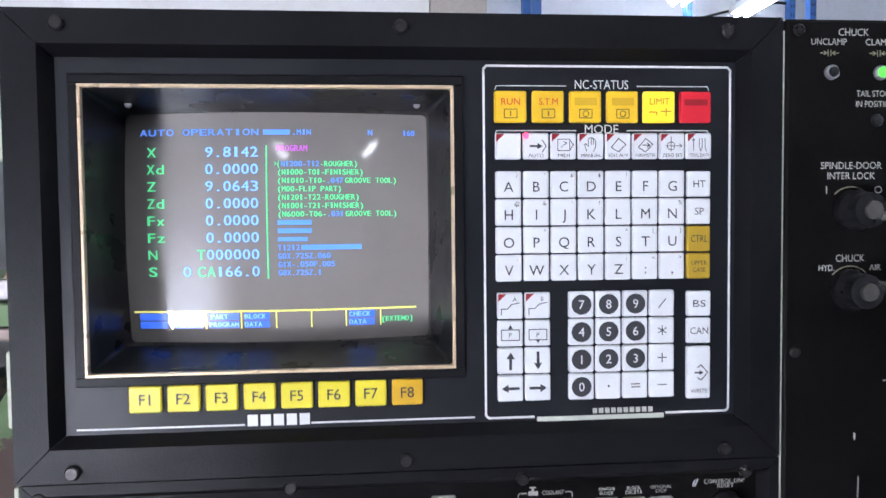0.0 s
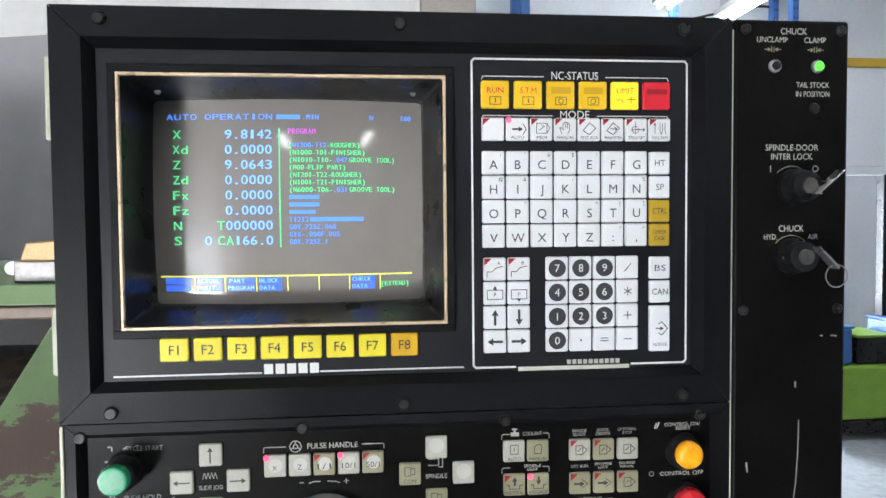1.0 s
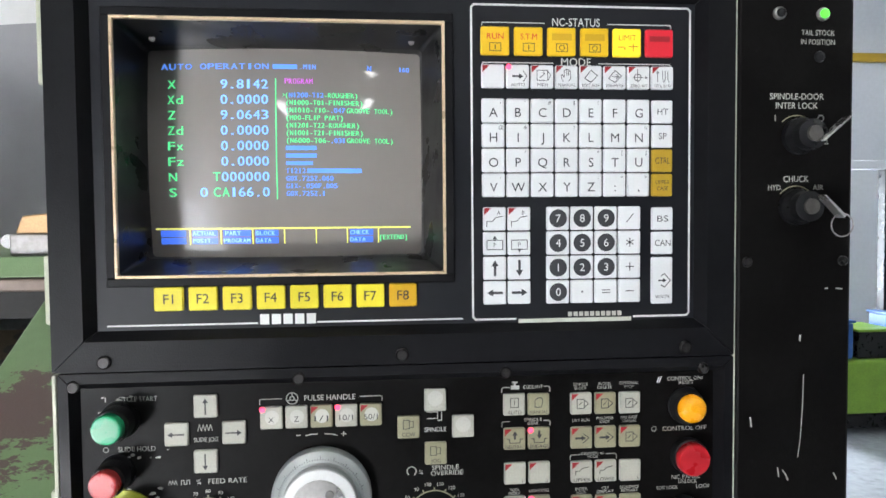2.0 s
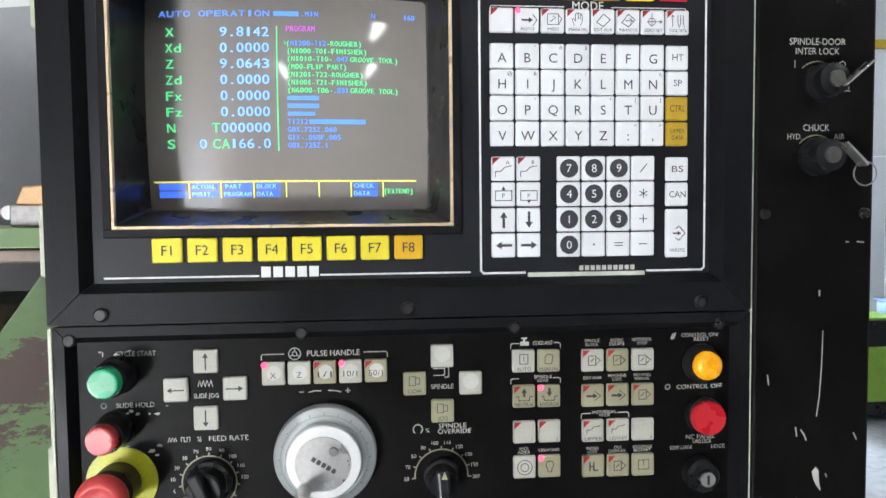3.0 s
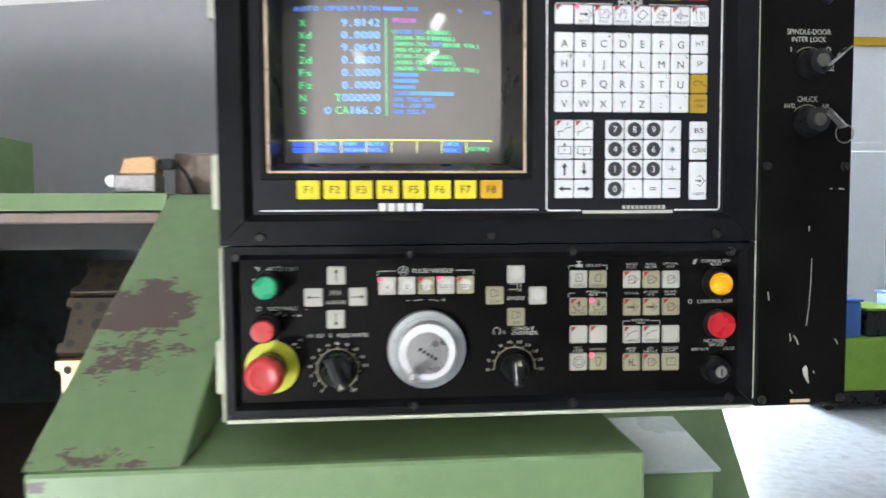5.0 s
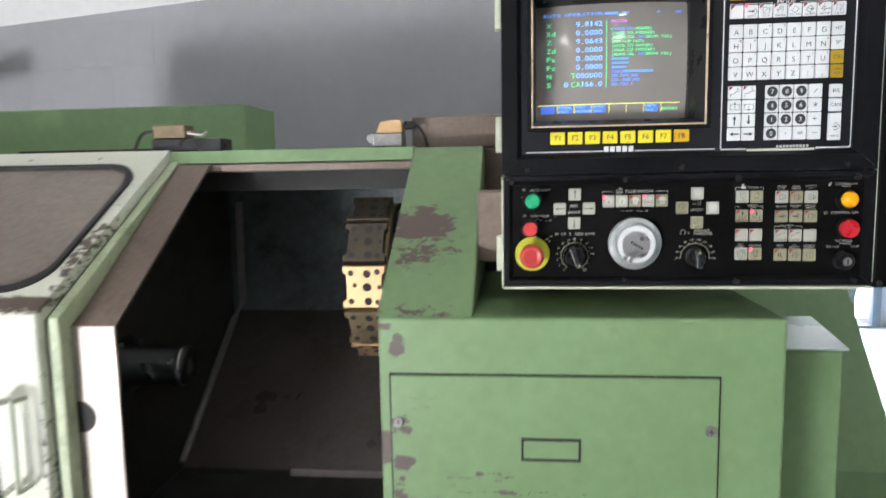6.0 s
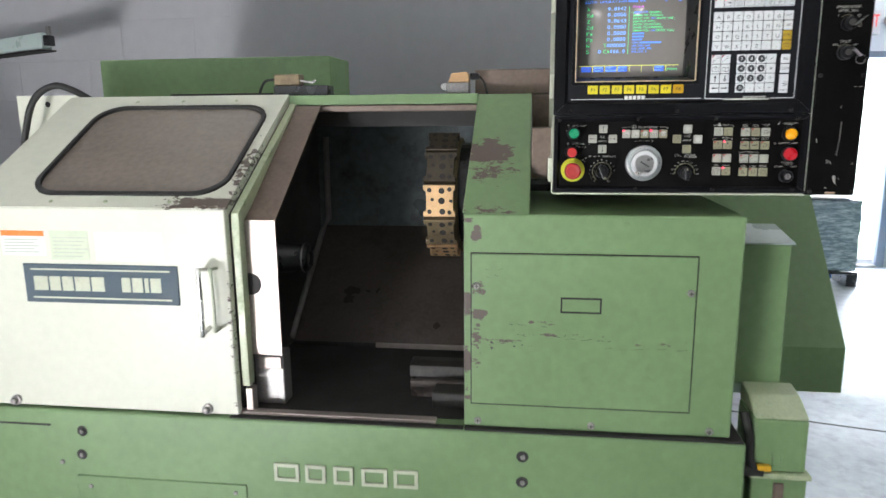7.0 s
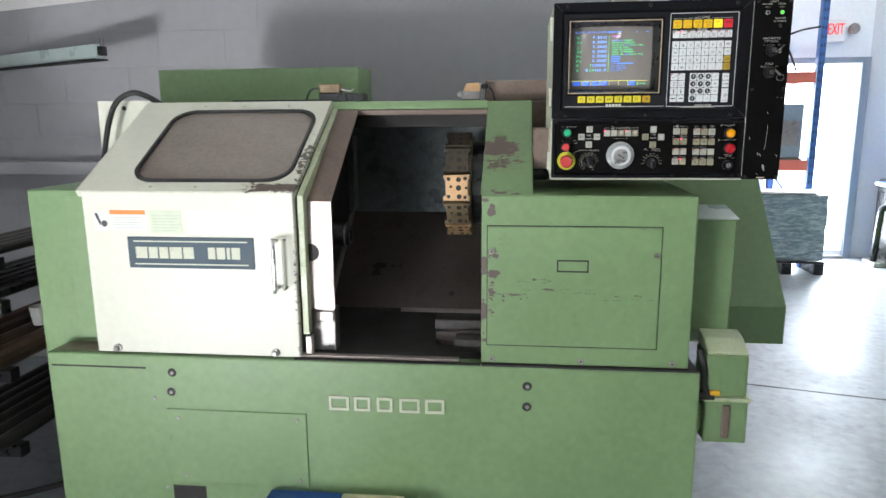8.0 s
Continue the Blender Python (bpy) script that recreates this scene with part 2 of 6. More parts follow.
BLUE_BIN = mat("blue_plastic_bin", (0.010, 0.060, 0.24), 0.4, vary=0.1, scale=10)
RACK_BLUE = mat("blue_rack_paint", (0.035, 0.115, 0.33), 0.45, vary=0.1, scale=10)
RACK_ORANGE = mat("orange_rack_beam", (0.62, 0.16, 0.12), 0.45, vary=0.1, scale=10)
# pale streaks in the colour stand in for reflections on the film
WRAP = mat("stretch_wrapped_load", (0.17, 0.235, 0.26), 0.14, vary=0.3, scale=2.5, bump=0.6, bscale=18, dirt_or_sheen=(0.55, 0.64, 0.68), dirt_or_sheen_at=0.50, spec=0.9, coat=0.4, streak=5.0)
WOOD = mat("pallet_wood", (0.11, 0.075, 0.05), 0.8, vary=0.3, scale=10)
WALL_GREY = mat("grey_painted_block", (0.375, 0.370, 0.388), 0.6, vary=0.05, scale=1.1, bump=0.3, bscale=130)
WALL_WHITE = mat("white_block", (0.84, 0.83, 0.82), 0.6, vary=0.04, scale=2, bump=0.3, bscale=130)
WALL_COOL = mat("pale_painted_wall", (0.80, 0.83, 0.85), 0.6, vary=0.05, scale=2, bump=0.2, bscale=110)
WALL_FAR = mat("far_grey_wall", (0.60, 0.62, 0.66), 0.6, vary=0.06, scale=2, bump=0.2, bscale=110)
WALL_REAR = mat("dark_unseen_wall", (0.30, 0.31, 0.32), 0.7, vary=0.08, scale=2)
COLUMN = mat("beige_column_paint", (0.42, 0.38, 0.34), 0.6, vary=0.1, scale=6)
CEILING = mat("white_ceiling_deck", (0.62, 0.62, 0.60), 0.7, vary=0.05, scale=2)
FLOOR = mat("worn_grey_concrete", (0.25, 0.265, 0.285), 0.50, vary=0.24, scale=1.2, bump=0.2, bscale=60, dirt_or_sheen=(0.13, 0.14, 0.155), dirt_or_sheen_at=0.56)
TUBE = mat("fluorescent_tube", (0.9, 0.9, 0.9), 0.4, emit=40.0, emit_rgb=(0.97, 0.99, 1.0))
FIXTURE = mat("white_lamp_housing", (0.7, 0.7, 0.68), 0.4)
DOOR_GREY = mat("blue_grey_door_paint", (0.22, 0.26, 0.32), 0.45, vary=0.1, scale=6)
SHELF_BOX = mat("blue_grey_box_paint", (0.22, 0.29, 0.35), 0.35, vary=0.2, scale=5)
# yard and backdrop glow by themselves to stand in for outdoor daylight
OUTSIDE = mat("glowing_yard", (0.6, 0.6, 0.58), 0.8, vary=0.1, scale=1, emit=6.0, emit_rgb=(0.86, 0.94, 1.0))
CART_GREEN = mat("lime_green_cart", (0.17, 0.30, 0.035), 0.5, vary=0.2, scale=8)
BLUE_STUFF = mat("blue_plastic_crate", (0.03, 0.10, 0.30), 0.4, vary=0.2, scale=8)
BAR_DARK = mat("dark_mill_scale_bar", (0.055, 0.050, 0.048), 0.5, 0.4, vary=0.3, scale=12)
RUST = mat("rusty_bar_stock", (0.11, 0.065, 0.045), 0.6, 0.3, vary=0.3, scale=12)
CRT_GLASS = mat("crt_glass", (0.27, 0.245, 0.225), 0.06, vary=0.04, scale=3, spec=0.6, rvary=0.015)
CRT_BLUE = mat("crt_blue_text", (0.1, 0.2, 0.6), 0.3, emit=0.95, emit_rgb=(0.10, 0.32, 1.0))
CRT_CYAN = mat("crt_pale_blue_text", (0.1, 0.2, 0.6), 0.3, emit=1.25, emit_rgb=(0.22, 0.50, 1.0))
CRT_GREEN = mat("crt_green_text", (0.1, 0.5, 0.2), 0.3, emit=0.9, emit_rgb=(0.10, 0.80, 0.30))
CRT_YELLOW = mat("crt_yellow_line", (0.6, 0.6, 0.1), 0.3, emit=0.9, emit_rgb=(0.85, 0.85, 0.22))
CRT_MAGENTA = mat("crt_magenta_text", (0.5, 0.1, 0.5), 0.3, emit=0.7, emit_rgb=(0.65, 0.18, 0.75))
CRT_BLOCK = mat("crt_blue_block", (0.05, 0.1, 0.4), 0.3, emit=0.8, emit_rgb=(0.07, 0.20, 0.95))
EXIT_RED = mat("exit_red", (0.7, 0.03, 0.03), 0.4, emit=0.5, emit_rgb=(0.9, 0.1, 0.08))
EXIT_WHITE = mat("exit_sign_face", (0.75, 0.75, 0.74), 0.5)

# ---- building helpers ----


def mesh_ob(name, bm, material, parent=None, label="", smooth=False):
    me = bpy.data.meshes.new(name)
    bmesh.ops.recalc_face_normals(bm, faces=bm.faces)
    bm.to_mesh(me)
    bm.free()
    me.materials.append(material)
    if smooth:
        for p in me.polygons:
            p.use_smooth = True
    ob = new(name, me)
    if parent:
        ob.parent = parent
    return tagged(ob, label)


def part(name, bm, material, parent, label="", smooth=False):
    return mesh_ob(name, bm, material, parent, label, smooth)


def thing(name, label, category, at=(0, 0, 0), group="", kind=""):
    ob = new(name)
    ob.empty_display_size = 0.05
    return tagged(ob, label, category, group, kind)


def box(lo, hi, bevel=0.0, seg=2, bm=None):
    out = bm or bmesh.new()
    tmp = bmesh.new()
    c = [(a + b) / 2 for a, b in zip(lo, hi)]
    s = [abs(b - a) for a, b in zip(lo, hi)]
    bmesh.ops.create_cube(tmp, size=1, matrix=Matrix.Translation(c) @ Matrix.Diagonal((*s, 1)))
    if bevel:
        bmesh.ops.bevel(tmp, geom=list(tmp.edges), offset=bevel, segments=seg, affect="EDGES", profile=0.5)
    return merge(out, tmp)


def merge(out, tmp, m=None):
    vs = [out.verts.new(m @ v.co if m else v.co) for v in tmp.verts]
    tmp.verts.index_update()
    for f in tmp.faces:
        out.faces.new([vs[v.index] for v in f.verts])
    tmp.free()
    return out


def prism(profile, a, b, axis="x", bevel=0.0, bm=None):
    """Extrudes a closed profile along an axis. Profile pairs: (y, z) for x, (x, z) for y, (x, y) for z."""
    out = bm or bmesh.new()
    tmp = bmesh.new()

    def at(p, t):
        return {"x": (t, p[0], p[1]), "y": (p[0], t, p[1]), "z": (p[0], p[1], t)}[axis]
    lo = [tmp.verts.new(at(p, a)) for p in profile]
    hi = [tmp.verts.new(at(p, b)) for p in profile]
    n = len(profile)
    tmp.faces.new(lo)
    tmp.faces.new(hi[::-1])
    for i in range(n):
        tmp.faces.new((lo[i], lo[(i + 1) % n], hi[(i + 1) % n], hi[i]))
    if bevel:
        bmesh.ops.recalc_face_normals(tmp, faces=tmp.faces)
        bmesh.ops.bevel(tmp, geom=list(tmp.edges), offset=bevel, segments=2, affect="EDGES", profile=0.5)
    return merge(out, tmp)


def lathe(profile, centre, axis="y", seg=32, bm=None):
    """Turns (radius, offset) pairs about an axis through centre; offsets run along the axis."""
    out = bm or bmesh.new()
    rings = []
    for r, h in profile:
        ring = []
        for i in range(seg):
            a = 2 * math.pi * i / seg
            u, v = r * math.cos(a), r * math.sin(a)
            p = {"x": (h, u, v), "y": (u, h, v), "z": (u, v, h)}[axis]
            ring.append(out.verts.new(Vector(centre) + Vector(p)))
        rings.append(ring)
    for r0, r1 in zip(rings, rings[1:]):
        for i in range(seg):
            out.faces.new((r0[i], r0[(i + 1) % seg], r1[(i + 1) % seg], r1[i]))
    out.faces.new(rings[0])
    out.faces.new(rings[-1][::-1])
    return out


def tube(points, r, seg=10, bm=None, smooth_steps=0):
    """A round bar or hose along points."""
    out = bm or bmesh.new()
    pts = [Vector(p) for p in points]
    if smooth_steps:
        fine = []
        n = len(pts)
        for i in range(n - 1):
            p0, p1, p2, p3 = pts[max(i - 1, 0)], pts[i], pts[i + 1], pts[min(i + 2, n - 1)]
            for k in range(smooth_steps):
                t = k / smooth_steps
                fine.append(0.5 * ((2 * p1) + (p2 - p0) * t + (2 * p0 - 5 * p1 + 4 * p2 - p3) * t * t + (3 * p1 - p0 - 3 * p2 + p3) * t ** 3))
        pts = fine + [pts[-1]]
    rings = []
    for i, p in enumerate(pts):
        d = (pts[min(i + 1, len(pts) - 1)] - pts[max(i - 1, 0)]).normalized()
        s = d.cross(Vector((0.12, 0.31, 0.94))).normalized()
        u = d.cross(s)
        rings.append([out.verts.new(p + s * r * math.cos(2 * math.pi * k / seg) + u * r * math.sin(2 * math.pi * k / seg)) for k in range(seg)])
    for r0, r1 in zip(rings, rings[1:]):
        for k in range(seg):
            out.faces.new((r0[k], r0[(k + 1) % seg], r1[(k + 1) % seg], r1[k]))
    out.faces.new(rings[0])
    out.faces.new(rings[-1][::-1])
    return out


def ink(lines, w, y, bm=None, thick=0.0003):
    """Printed strokes of width w on a face that looks to -y; lines are lists of (x, z)."""
    out = bm or bmesh.new()
    for line in lines:
        for (x0, z0), (x1, z1) in zip(line, line[1:]):
            d = Vector((x1 - x0, 0, z1 - z0))
            if d.length < 1e-6:
                continue
            d.normalize()
            n = Vector((-d.z, 0, d.x)) * w / 2
            e = d * w * 0.3
            a, b = Vector((x0, y - thick, z0)) - e, Vector((x1, y - thick, z1)) + e
            out.faces.new([out.verts.new(p) for p in (a + n, b + n, b - n, a - n)])
    return out


def blob(points, y, bm=None, thick=0.0003):
    out = bm or bmesh.new()
    out.faces.new([out.verts.new((x, y - thick, z)) for x, z in points])
    return out


def disc_pts(x, z, r, n=20, a0=0.0, a1=360.0):
    return [(x + r * math.cos(radians(a0 + (a1 - a0) * i / n)), z + r * math.sin(radians(a0 + (a1 - a0) * i / n))) for i in range(n + (a1 - a0 < 360))]


GLYPHS = {}


def glyph_mesh(s):
    if s not in GLYPHS:
        cu = bpy.data.curves.new("text", "FONT")
        cu.body, cu.size, cu.resolution_u, cu.align_x, cu.align_y = s, 1.0, 3, "CENTER", "CENTER"
        ob = bpy.data.objects.new("text", cu)
        scene.collection.objects.link(ob)
        dg = bpy.context.evaluated_depsgraph_get()
        me = bpy.data.meshes.new_from_object(ob.evaluated_get(dg))
        co = np.array([v.co[:] for v in me.vertices]) if len(me.vertices) else np.zeros((1, 3))
        lo, hi = co.min(0), co.max(0)
        GLYPHS[s] = ([tuple(v.co) for v in me.vertices], [tuple(p.vertices) for p in me.polygons], lo, hi)
        bpy.data.objects.remove(ob)
        bpy.data.curves.remove(cu)
    return GLYPHS[s]


def text(s, x, z, y, h, bm=None, width=None, align="c", bold=0.0, sag=None):
    """Lettering of capital height h about (x, z), read from -y. width sets its whole width."""
    out = bm or bmesh.new()
    vs, fs, lo, hi = glyph_mesh(s)
    _, _, rlo, rhi = glyph_mesh("H")
    k = h / (rhi[1] - rlo[1])
    kx = width / (hi[0] - lo[0]) if width else k
    cx = {"c": (lo[0] + hi[0]) / 2, "l": lo[0], "r": hi[0]}[align]
    cz = (rlo[1] + rhi[1]) / 2
    for dx in ((-bold, bold) if bold else (0,)):
        made = []
        for p in vs:
            px, pz = x + dx + (p[0] - cx) * kx, z + (p[1] - cz) * k
            made.append(out.verts.new((px, (sag(px, pz) if sag else y) - 0.0004 - 0.0001 * (dx > 0), pz)))
        for f in fs:
            try:
                out.faces.new([made[i] for i in f])
            except ValueError:
                pass
    return out


def shared(name, me, parent, m=None, label=""):
    ob = new(name, me)
    ob.parent = parent
    if m:
        ob.matrix_basis = m
    return tagged(ob, label)

# ---- the hall ----
PLAN = [(-7, -3.8), (-1.5, -3.8), (-1.5, -7.6), (8, -7.6), (8, 6.4), (-7, 6.4)]
tagged(mesh_ob("floor", prism(PLAN, -0.1, 0, "z"), FLOOR), "worn grey sealed concrete workshop floor", "floor", kind="structure")
tagged(mesh_ob("ceiling", prism(PLAN, 4.4, 4.5, "z"), CEILING), "white painted workshop ceiling", "ceiling", kind="structure")
# block wall behind the lathe: grey below, white above a slightly rising line
tagged(mesh_ob("wall_back", prism([(-7, 0), (0.14, 0), (0.14, 2.40), (-7, 1.85)], 2.40, 2.60, "y"), WALL_GREY), "grey painted concrete block wall behind the lathe", "wall", kind="structure")
tagged(mesh_ob("wall_back_upper", prism([(-7, 1.85), (0.14, 2.40), (0.14, 4.4), (-7, 4.4)], 2.40, 2.60, "y"), WALL_WHITE), "white upper part of the block wall", "wall", kind="structure")
tagged(mesh_ob("column", box((0.14, 2.36, 0), (0.34, 2.60, 4.4), 0.006), COLUMN), "beige painted steel column at the end of the wall", "column", kind="structure")
tagged(mesh_ob("wall_left", box((-7.2, -3.8, 0), (-7, 2.6, 4.4)), WALL_GREY), "grey painted side wall", "wall", kind="structure")
tagged(mesh_ob("wall_right", box((8, -7.6, 0), (8.2, 6.4, 4.4)), WALL_COOL), "pale painted side wall", "wall", kind="structure")
tagged(mesh_ob("wall_inner", box((-0.06, 2.60, 0), (0.14, 6.2, 4.4)), WALL_COOL), "pale partition wall beyond the column", "wall", kind="structure")
# far wall with the open fire door
bm = box((0.14, 6.0, 0), (2.25, 6.2, 4.4))
box((2.25, 6.0, 2.0), (3.17, 6.2, 4.4), bm=bm)
tagged(mesh_ob("wall_far", bm, WALL_COOL), "pale blue-white painted far wall with a door opening", "wall", kind="structure")
tagged(mesh_ob("wall_far_end", box((3.17, 6.0, 0), (8, 6.2, 4.4)), WALL_FAR), "grey far wall beside the fire door", "wall", kind="structure")
door_1 = thing("door_1", "open fire door with grey steel frame, daylight outside", "door", kind="structure")
part("frame", box((3.09, 5.96, 0), (3.168, 6.0, 2.06), 0.004), DOOR_GREY, door_1)
part("head", box((2.20, 5.96, 2.004), (3.088, 6.0, 2.06), 0.004), DOOR_GREY, door_1)
part("threshold", box((2.25, 5.93, 0.001), (3.085, 6.0, 0.03), 0.004), STEEL_DULL, door_1)
part("door_leaf", box((3.20, 6.22, 0.02), (4.10, 6.26, 2.0), 0.004), DOOR_GREY, door_1)
tagged(mesh_ob("backdrop", box((-20, 34, -0.2), (30, 34.2, 14)), OUTSIDE), "pale glowing backdrop for the glare beyond the door", "backdrop", kind="structure")
tagged(mesh_ob("ground", box((-60, 6.4, -0.14), (60, 160, -0.04)), OUTSIDE), "pale yard outside the fire door, glowing in place of daylight", "ground", kind="structure")
# unseen rear wall, dark to cut reflections, with an added loading door
bm = box((-7, -3.8, 0), (-3.4, -3.6, 4.4))
box((-1.9, -3.8, 0), (-1.5, -3.6, 4.4), bm=bm)
box((-3.4, -3.8, 2.4), (-1.9, -3.6, 4.4), bm=bm)
tagged(mesh_ob("wall_rear", bm, WALL_REAR), "unseen grey rear wall with an added loading door opening", "wall", kind="structure")
# unseen partition, added to keep the low lamp off the left wall
tagged(mesh_ob("wall_light_block", box((-2.98, -3.59, 0), (-2.78, 0.1, 4.4)), WALL_REAR), "unseen plain grey partition, added to shade the left wall", "wall", kind="structure")
tagged(mesh_ob("wall_recess_side", box((-1.7, -7.6, 0), (-1.5, -3.81, 4.4)), WALL_REAR), "grey side wall of the rear bay", "wall", kind="structure")
tagged(mesh_ob("wall_recess_end", box((-1.49, -7.8, 0), (8, -7.6, 4.4)), WALL_REAR), "grey end wall of the rear bay", "wall", kind="structure")
tagged(mesh_ob("yard", box((-60, -160, -0.14), (-1.71, -3.81, -0.04)), OUTSIDE), "unseen yard beyond the loading door, glowing in place of daylight", "ground", kind="structure")


# unseen shutter, added to frame the opening by the floor lamp
shutter = thing("door_2", "unseen grey slatted roller shutter, added, partly raised", "door", kind="structure")
for k in range(16):
    part("slat", box((-3.4, -3.72, 0.78 + 0.1 * k), (-1.9, -3.69, 0.878 + 0.1 * k), 0.006), WALL_FAR, shutter)


def ceiling_light(x, y, H=3.45):
    t = thing("ceiling_light", "white twin fluorescent ceiling batten, lit, some added for brightness", "lamp", group="ceiling lights")
    part("housing", box((x - 0.09, y - 0.62, H + 0.03), (x + 0.09, y + 0.62, H + 0.09), 0.008), FIXTURE, t)
    for dx in (-0.045, 0.045):
        part("tube", tube([(x + dx, y - 0.59, H), (x + dx, y + 0.59, H)], 0.014), TUBE, t)
    part("hanger", box((x - 0.01, y - 0.3, H + 0.09), (x + 0.01, y - 0.28, 4.4)), FIXTURE, t)
    return t


# first three follow reflections in the screen; the rest are added for brightness
for lx, ly in ((-1.0, -5.65), (1.07, -5.4), (0.78, -2.8), (-1.9, -1.6), (2.7, -1.0), (3.2, 1.9), (1.4, 4.2), (2.4, 4.9), (3.6, 4.2), (3.1, 5.2)):
    ceiling_light(lx, ly)

# ---- the lathe ----
lathe_top = thing("cnc_lathe", "pale green and cream lathe, chipped paint, sliding door open", "lathe")
FRONT = 0.46
part("base", box((-1.805, 0.445, 0.03), (0.192, 1.75, 0.786), 0.006), GREEN_BASE, lathe_top, "green base casing with chipped lower edge")
for bx in (-1.7, -0.9, 0.05):
    for by in (0.55, 1.6):
        part("levelling_foot", lathe([(0.05, 0), (0.05, 0.03)], (bx, by, 0.0), "z", 16), STEEL_DULL, lathe_top)
part("end_column", box((-1.887, 0.55, 0.0), (-1.61, 1.70, 1.288), 0.006), GREEN, lathe_top)
part("end_column_panel", box((-1.76, 0.545, 0.80), (-1.63, 0.5495, 1.27), 0.002), GREEN, lathe_top)
part("slot_seam", box((-1.79, 0.4440, 0.742), (-1.475, 0.4464, 0.747)), DARK, lathe_top)
part("corner_recess", box((-1.785, 0.47, 0.7865), (-1.635, 0.548, 0.789)), STEEL_BROWN, lathe_top)
cover = part("cover_plate", box((-1.417, 0.440, 0.365), (-0.967, 0.4449, 0.613), 0.0015), GREEN, lathe_top)


def screw(x, z, y, r, parent, material=None, name="screw", slot=True):
    bm = lathe([(r * 1.0, 0), (r, -r * 0.35), (r * 0.75, -r * 0.6)], (x, y, z), "y", 14)
    ob = part(name, bm, material or BLACK_PLASTIC, parent, smooth=False)
    if slot:
        bm = box((x - r * 0.55, y - r * 0.62, z - r * 0.1), (x + r * 0.55, y - r * 0.58, z + r * 0.1))
        box((x - r * 0.1, y - r * 0.622, z - r * 0.55), (x + r * 0.1, y - r * 0.582, z + r * 0.55), bm=bm)
        part("cross_slot", bm, DARK, ob)
    return ob


def socket_hole(x, z, y, r, parent):
    bm = bmesh.new()
    seg = 18
    rings = [[bm.verts.new((x + rr * math.cos(2 * math.pi * i / seg), yy, z + rr * math.sin(2 * math.pi * i / seg))) for i in range(seg)]
             for rr, yy in ((r * 1.12, y - 0.0012), (r, y - 0.0014), (r * 0.5, y - 0.0016))]
    for a, b in zip(rings, rings[1:]):
        for i in range(seg):
            bm.faces.new((a[i], a[(i + 1) % seg], b[(i + 1) % seg], b[i]))
    bm.faces.new(rings[-1])
    return part("fixing_hole", bm, DARK, parent)


for hx, hz in ((-1.390, 0.733), (-1.398, 0.669), (-0.296, 0.729), (-0.296, 0.665)):
    socket_hole(hx, hz, 0.445, 0.0125, lathe_top)
    screw(hx + 0.001, hz - 0.001, 0.4432, 0.006, lathe_top, STEEL_DULL, "bolt", False)
for hx, hz in ((-1.455, 0.645), (-1.44, 0.34)):
    screw(hx, hz, 0.445, 0.006, lathe_top, STEEL_DULL, "bolt", False)
for hx, hz in ((-1.38, 0.585), (-0.995, 0.592), (-1.37, 0.39), (-0.995, 0.39)):
    screw(hx, hz, 0.440, 0.0055, cover, STEEL_DULL, "screw", False)
# flat near-black sheet stands in for the shade inside the opening
part("opening", box((-1.42, 0.4438, 0.10), (-1.31, 0.4462, 0.35)), DARK, lathe_top)
# maker's raised badge on the base: plain hollow bars
for i, (bx, bw) in enumerate(((-0.893, 0.062), (-0.815, 0.050), (-0.745, 0.048), (-0.676, 0.062), (-0.598, 0.058))):
    bm = bmesh.new()
    for lo, hi in (((bx, 0.632), (bx + bw, 0.640)), ((bx, 0.669), (bx + bw, 0.677)), ((bx, 0.640), (bx + 0.008, 0.669)), ((bx + bw - 0.008, 0.640), (bx + bw, 0.669))):
        box((lo[0], 0.440, lo[1]), (hi[0], 0.4449, hi[1]), bm=bm)
    part("badge_bar", bm, CREAM_EDGE, lathe_top, "worn pale raised badge shape")

# housing to the right of the chamber
housing = part("tailstock_housing", box((-0.432, FRONT, 0.791), (0.160, 1.30, 1.288), 0.005), GREEN_HOUSING, lathe_top, "green housing with chipped edges")
hatch = part("hatch", box((-0.414, FRONT - 0.004, 0.850), (0.067, FRONT - 0.0002, 1.200), 0.0015), GREEN_HOUSING, lathe_top)
bm = bmesh.new()
for lo, hi in (((-0.4165, 0.847), (0.0695, 0.8495)), ((-0.4165, 1.2005), (0.0695, 1.203)), ((-0.4165, 0.8495), (-0.4143, 1.2005)), ((0.0673, 0.8495), (0.0695, 1.2005))):
    box((lo[0], FRONT - 0.0012, lo[1]), (hi[0], FRONT + 0.001, hi[1]), bm=bm)
part("hatch_gap", bm, DARK, lathe_top)
# recessed pull in the hatch
bm = bmesh.new()
for lo, hi in (((-0.218, 1.071), (-0.130, 1.0745)), ((-0.218, 1.1025), (-0.130, 1.106)), ((-0.218, 1.0745), (-0.2145, 1.1025)), ((-0.1335, 1.0745), (-0.130, 1.1025))):
    box((lo[0], FRONT - 0.0065, lo[1]), (hi[0], FRONT - 0.0036, hi[1]), bm=bm)
part("pull_frame", bm, DARK, hatch)
part("pull_cup", box((-0.2143, FRONT - 0.0052, 1.0747), (-0.1337, FRONT - 0.0038, 1.1023)), GREEN, hatch)
for hx, hz in ((-0.403, 1.128), (0.056, 1.122)):
    screw(hx, hz, FRONT - 0.004, 0.008, hatch, STEEL_DULL, "latch_screw")
rk = random.Random(21)
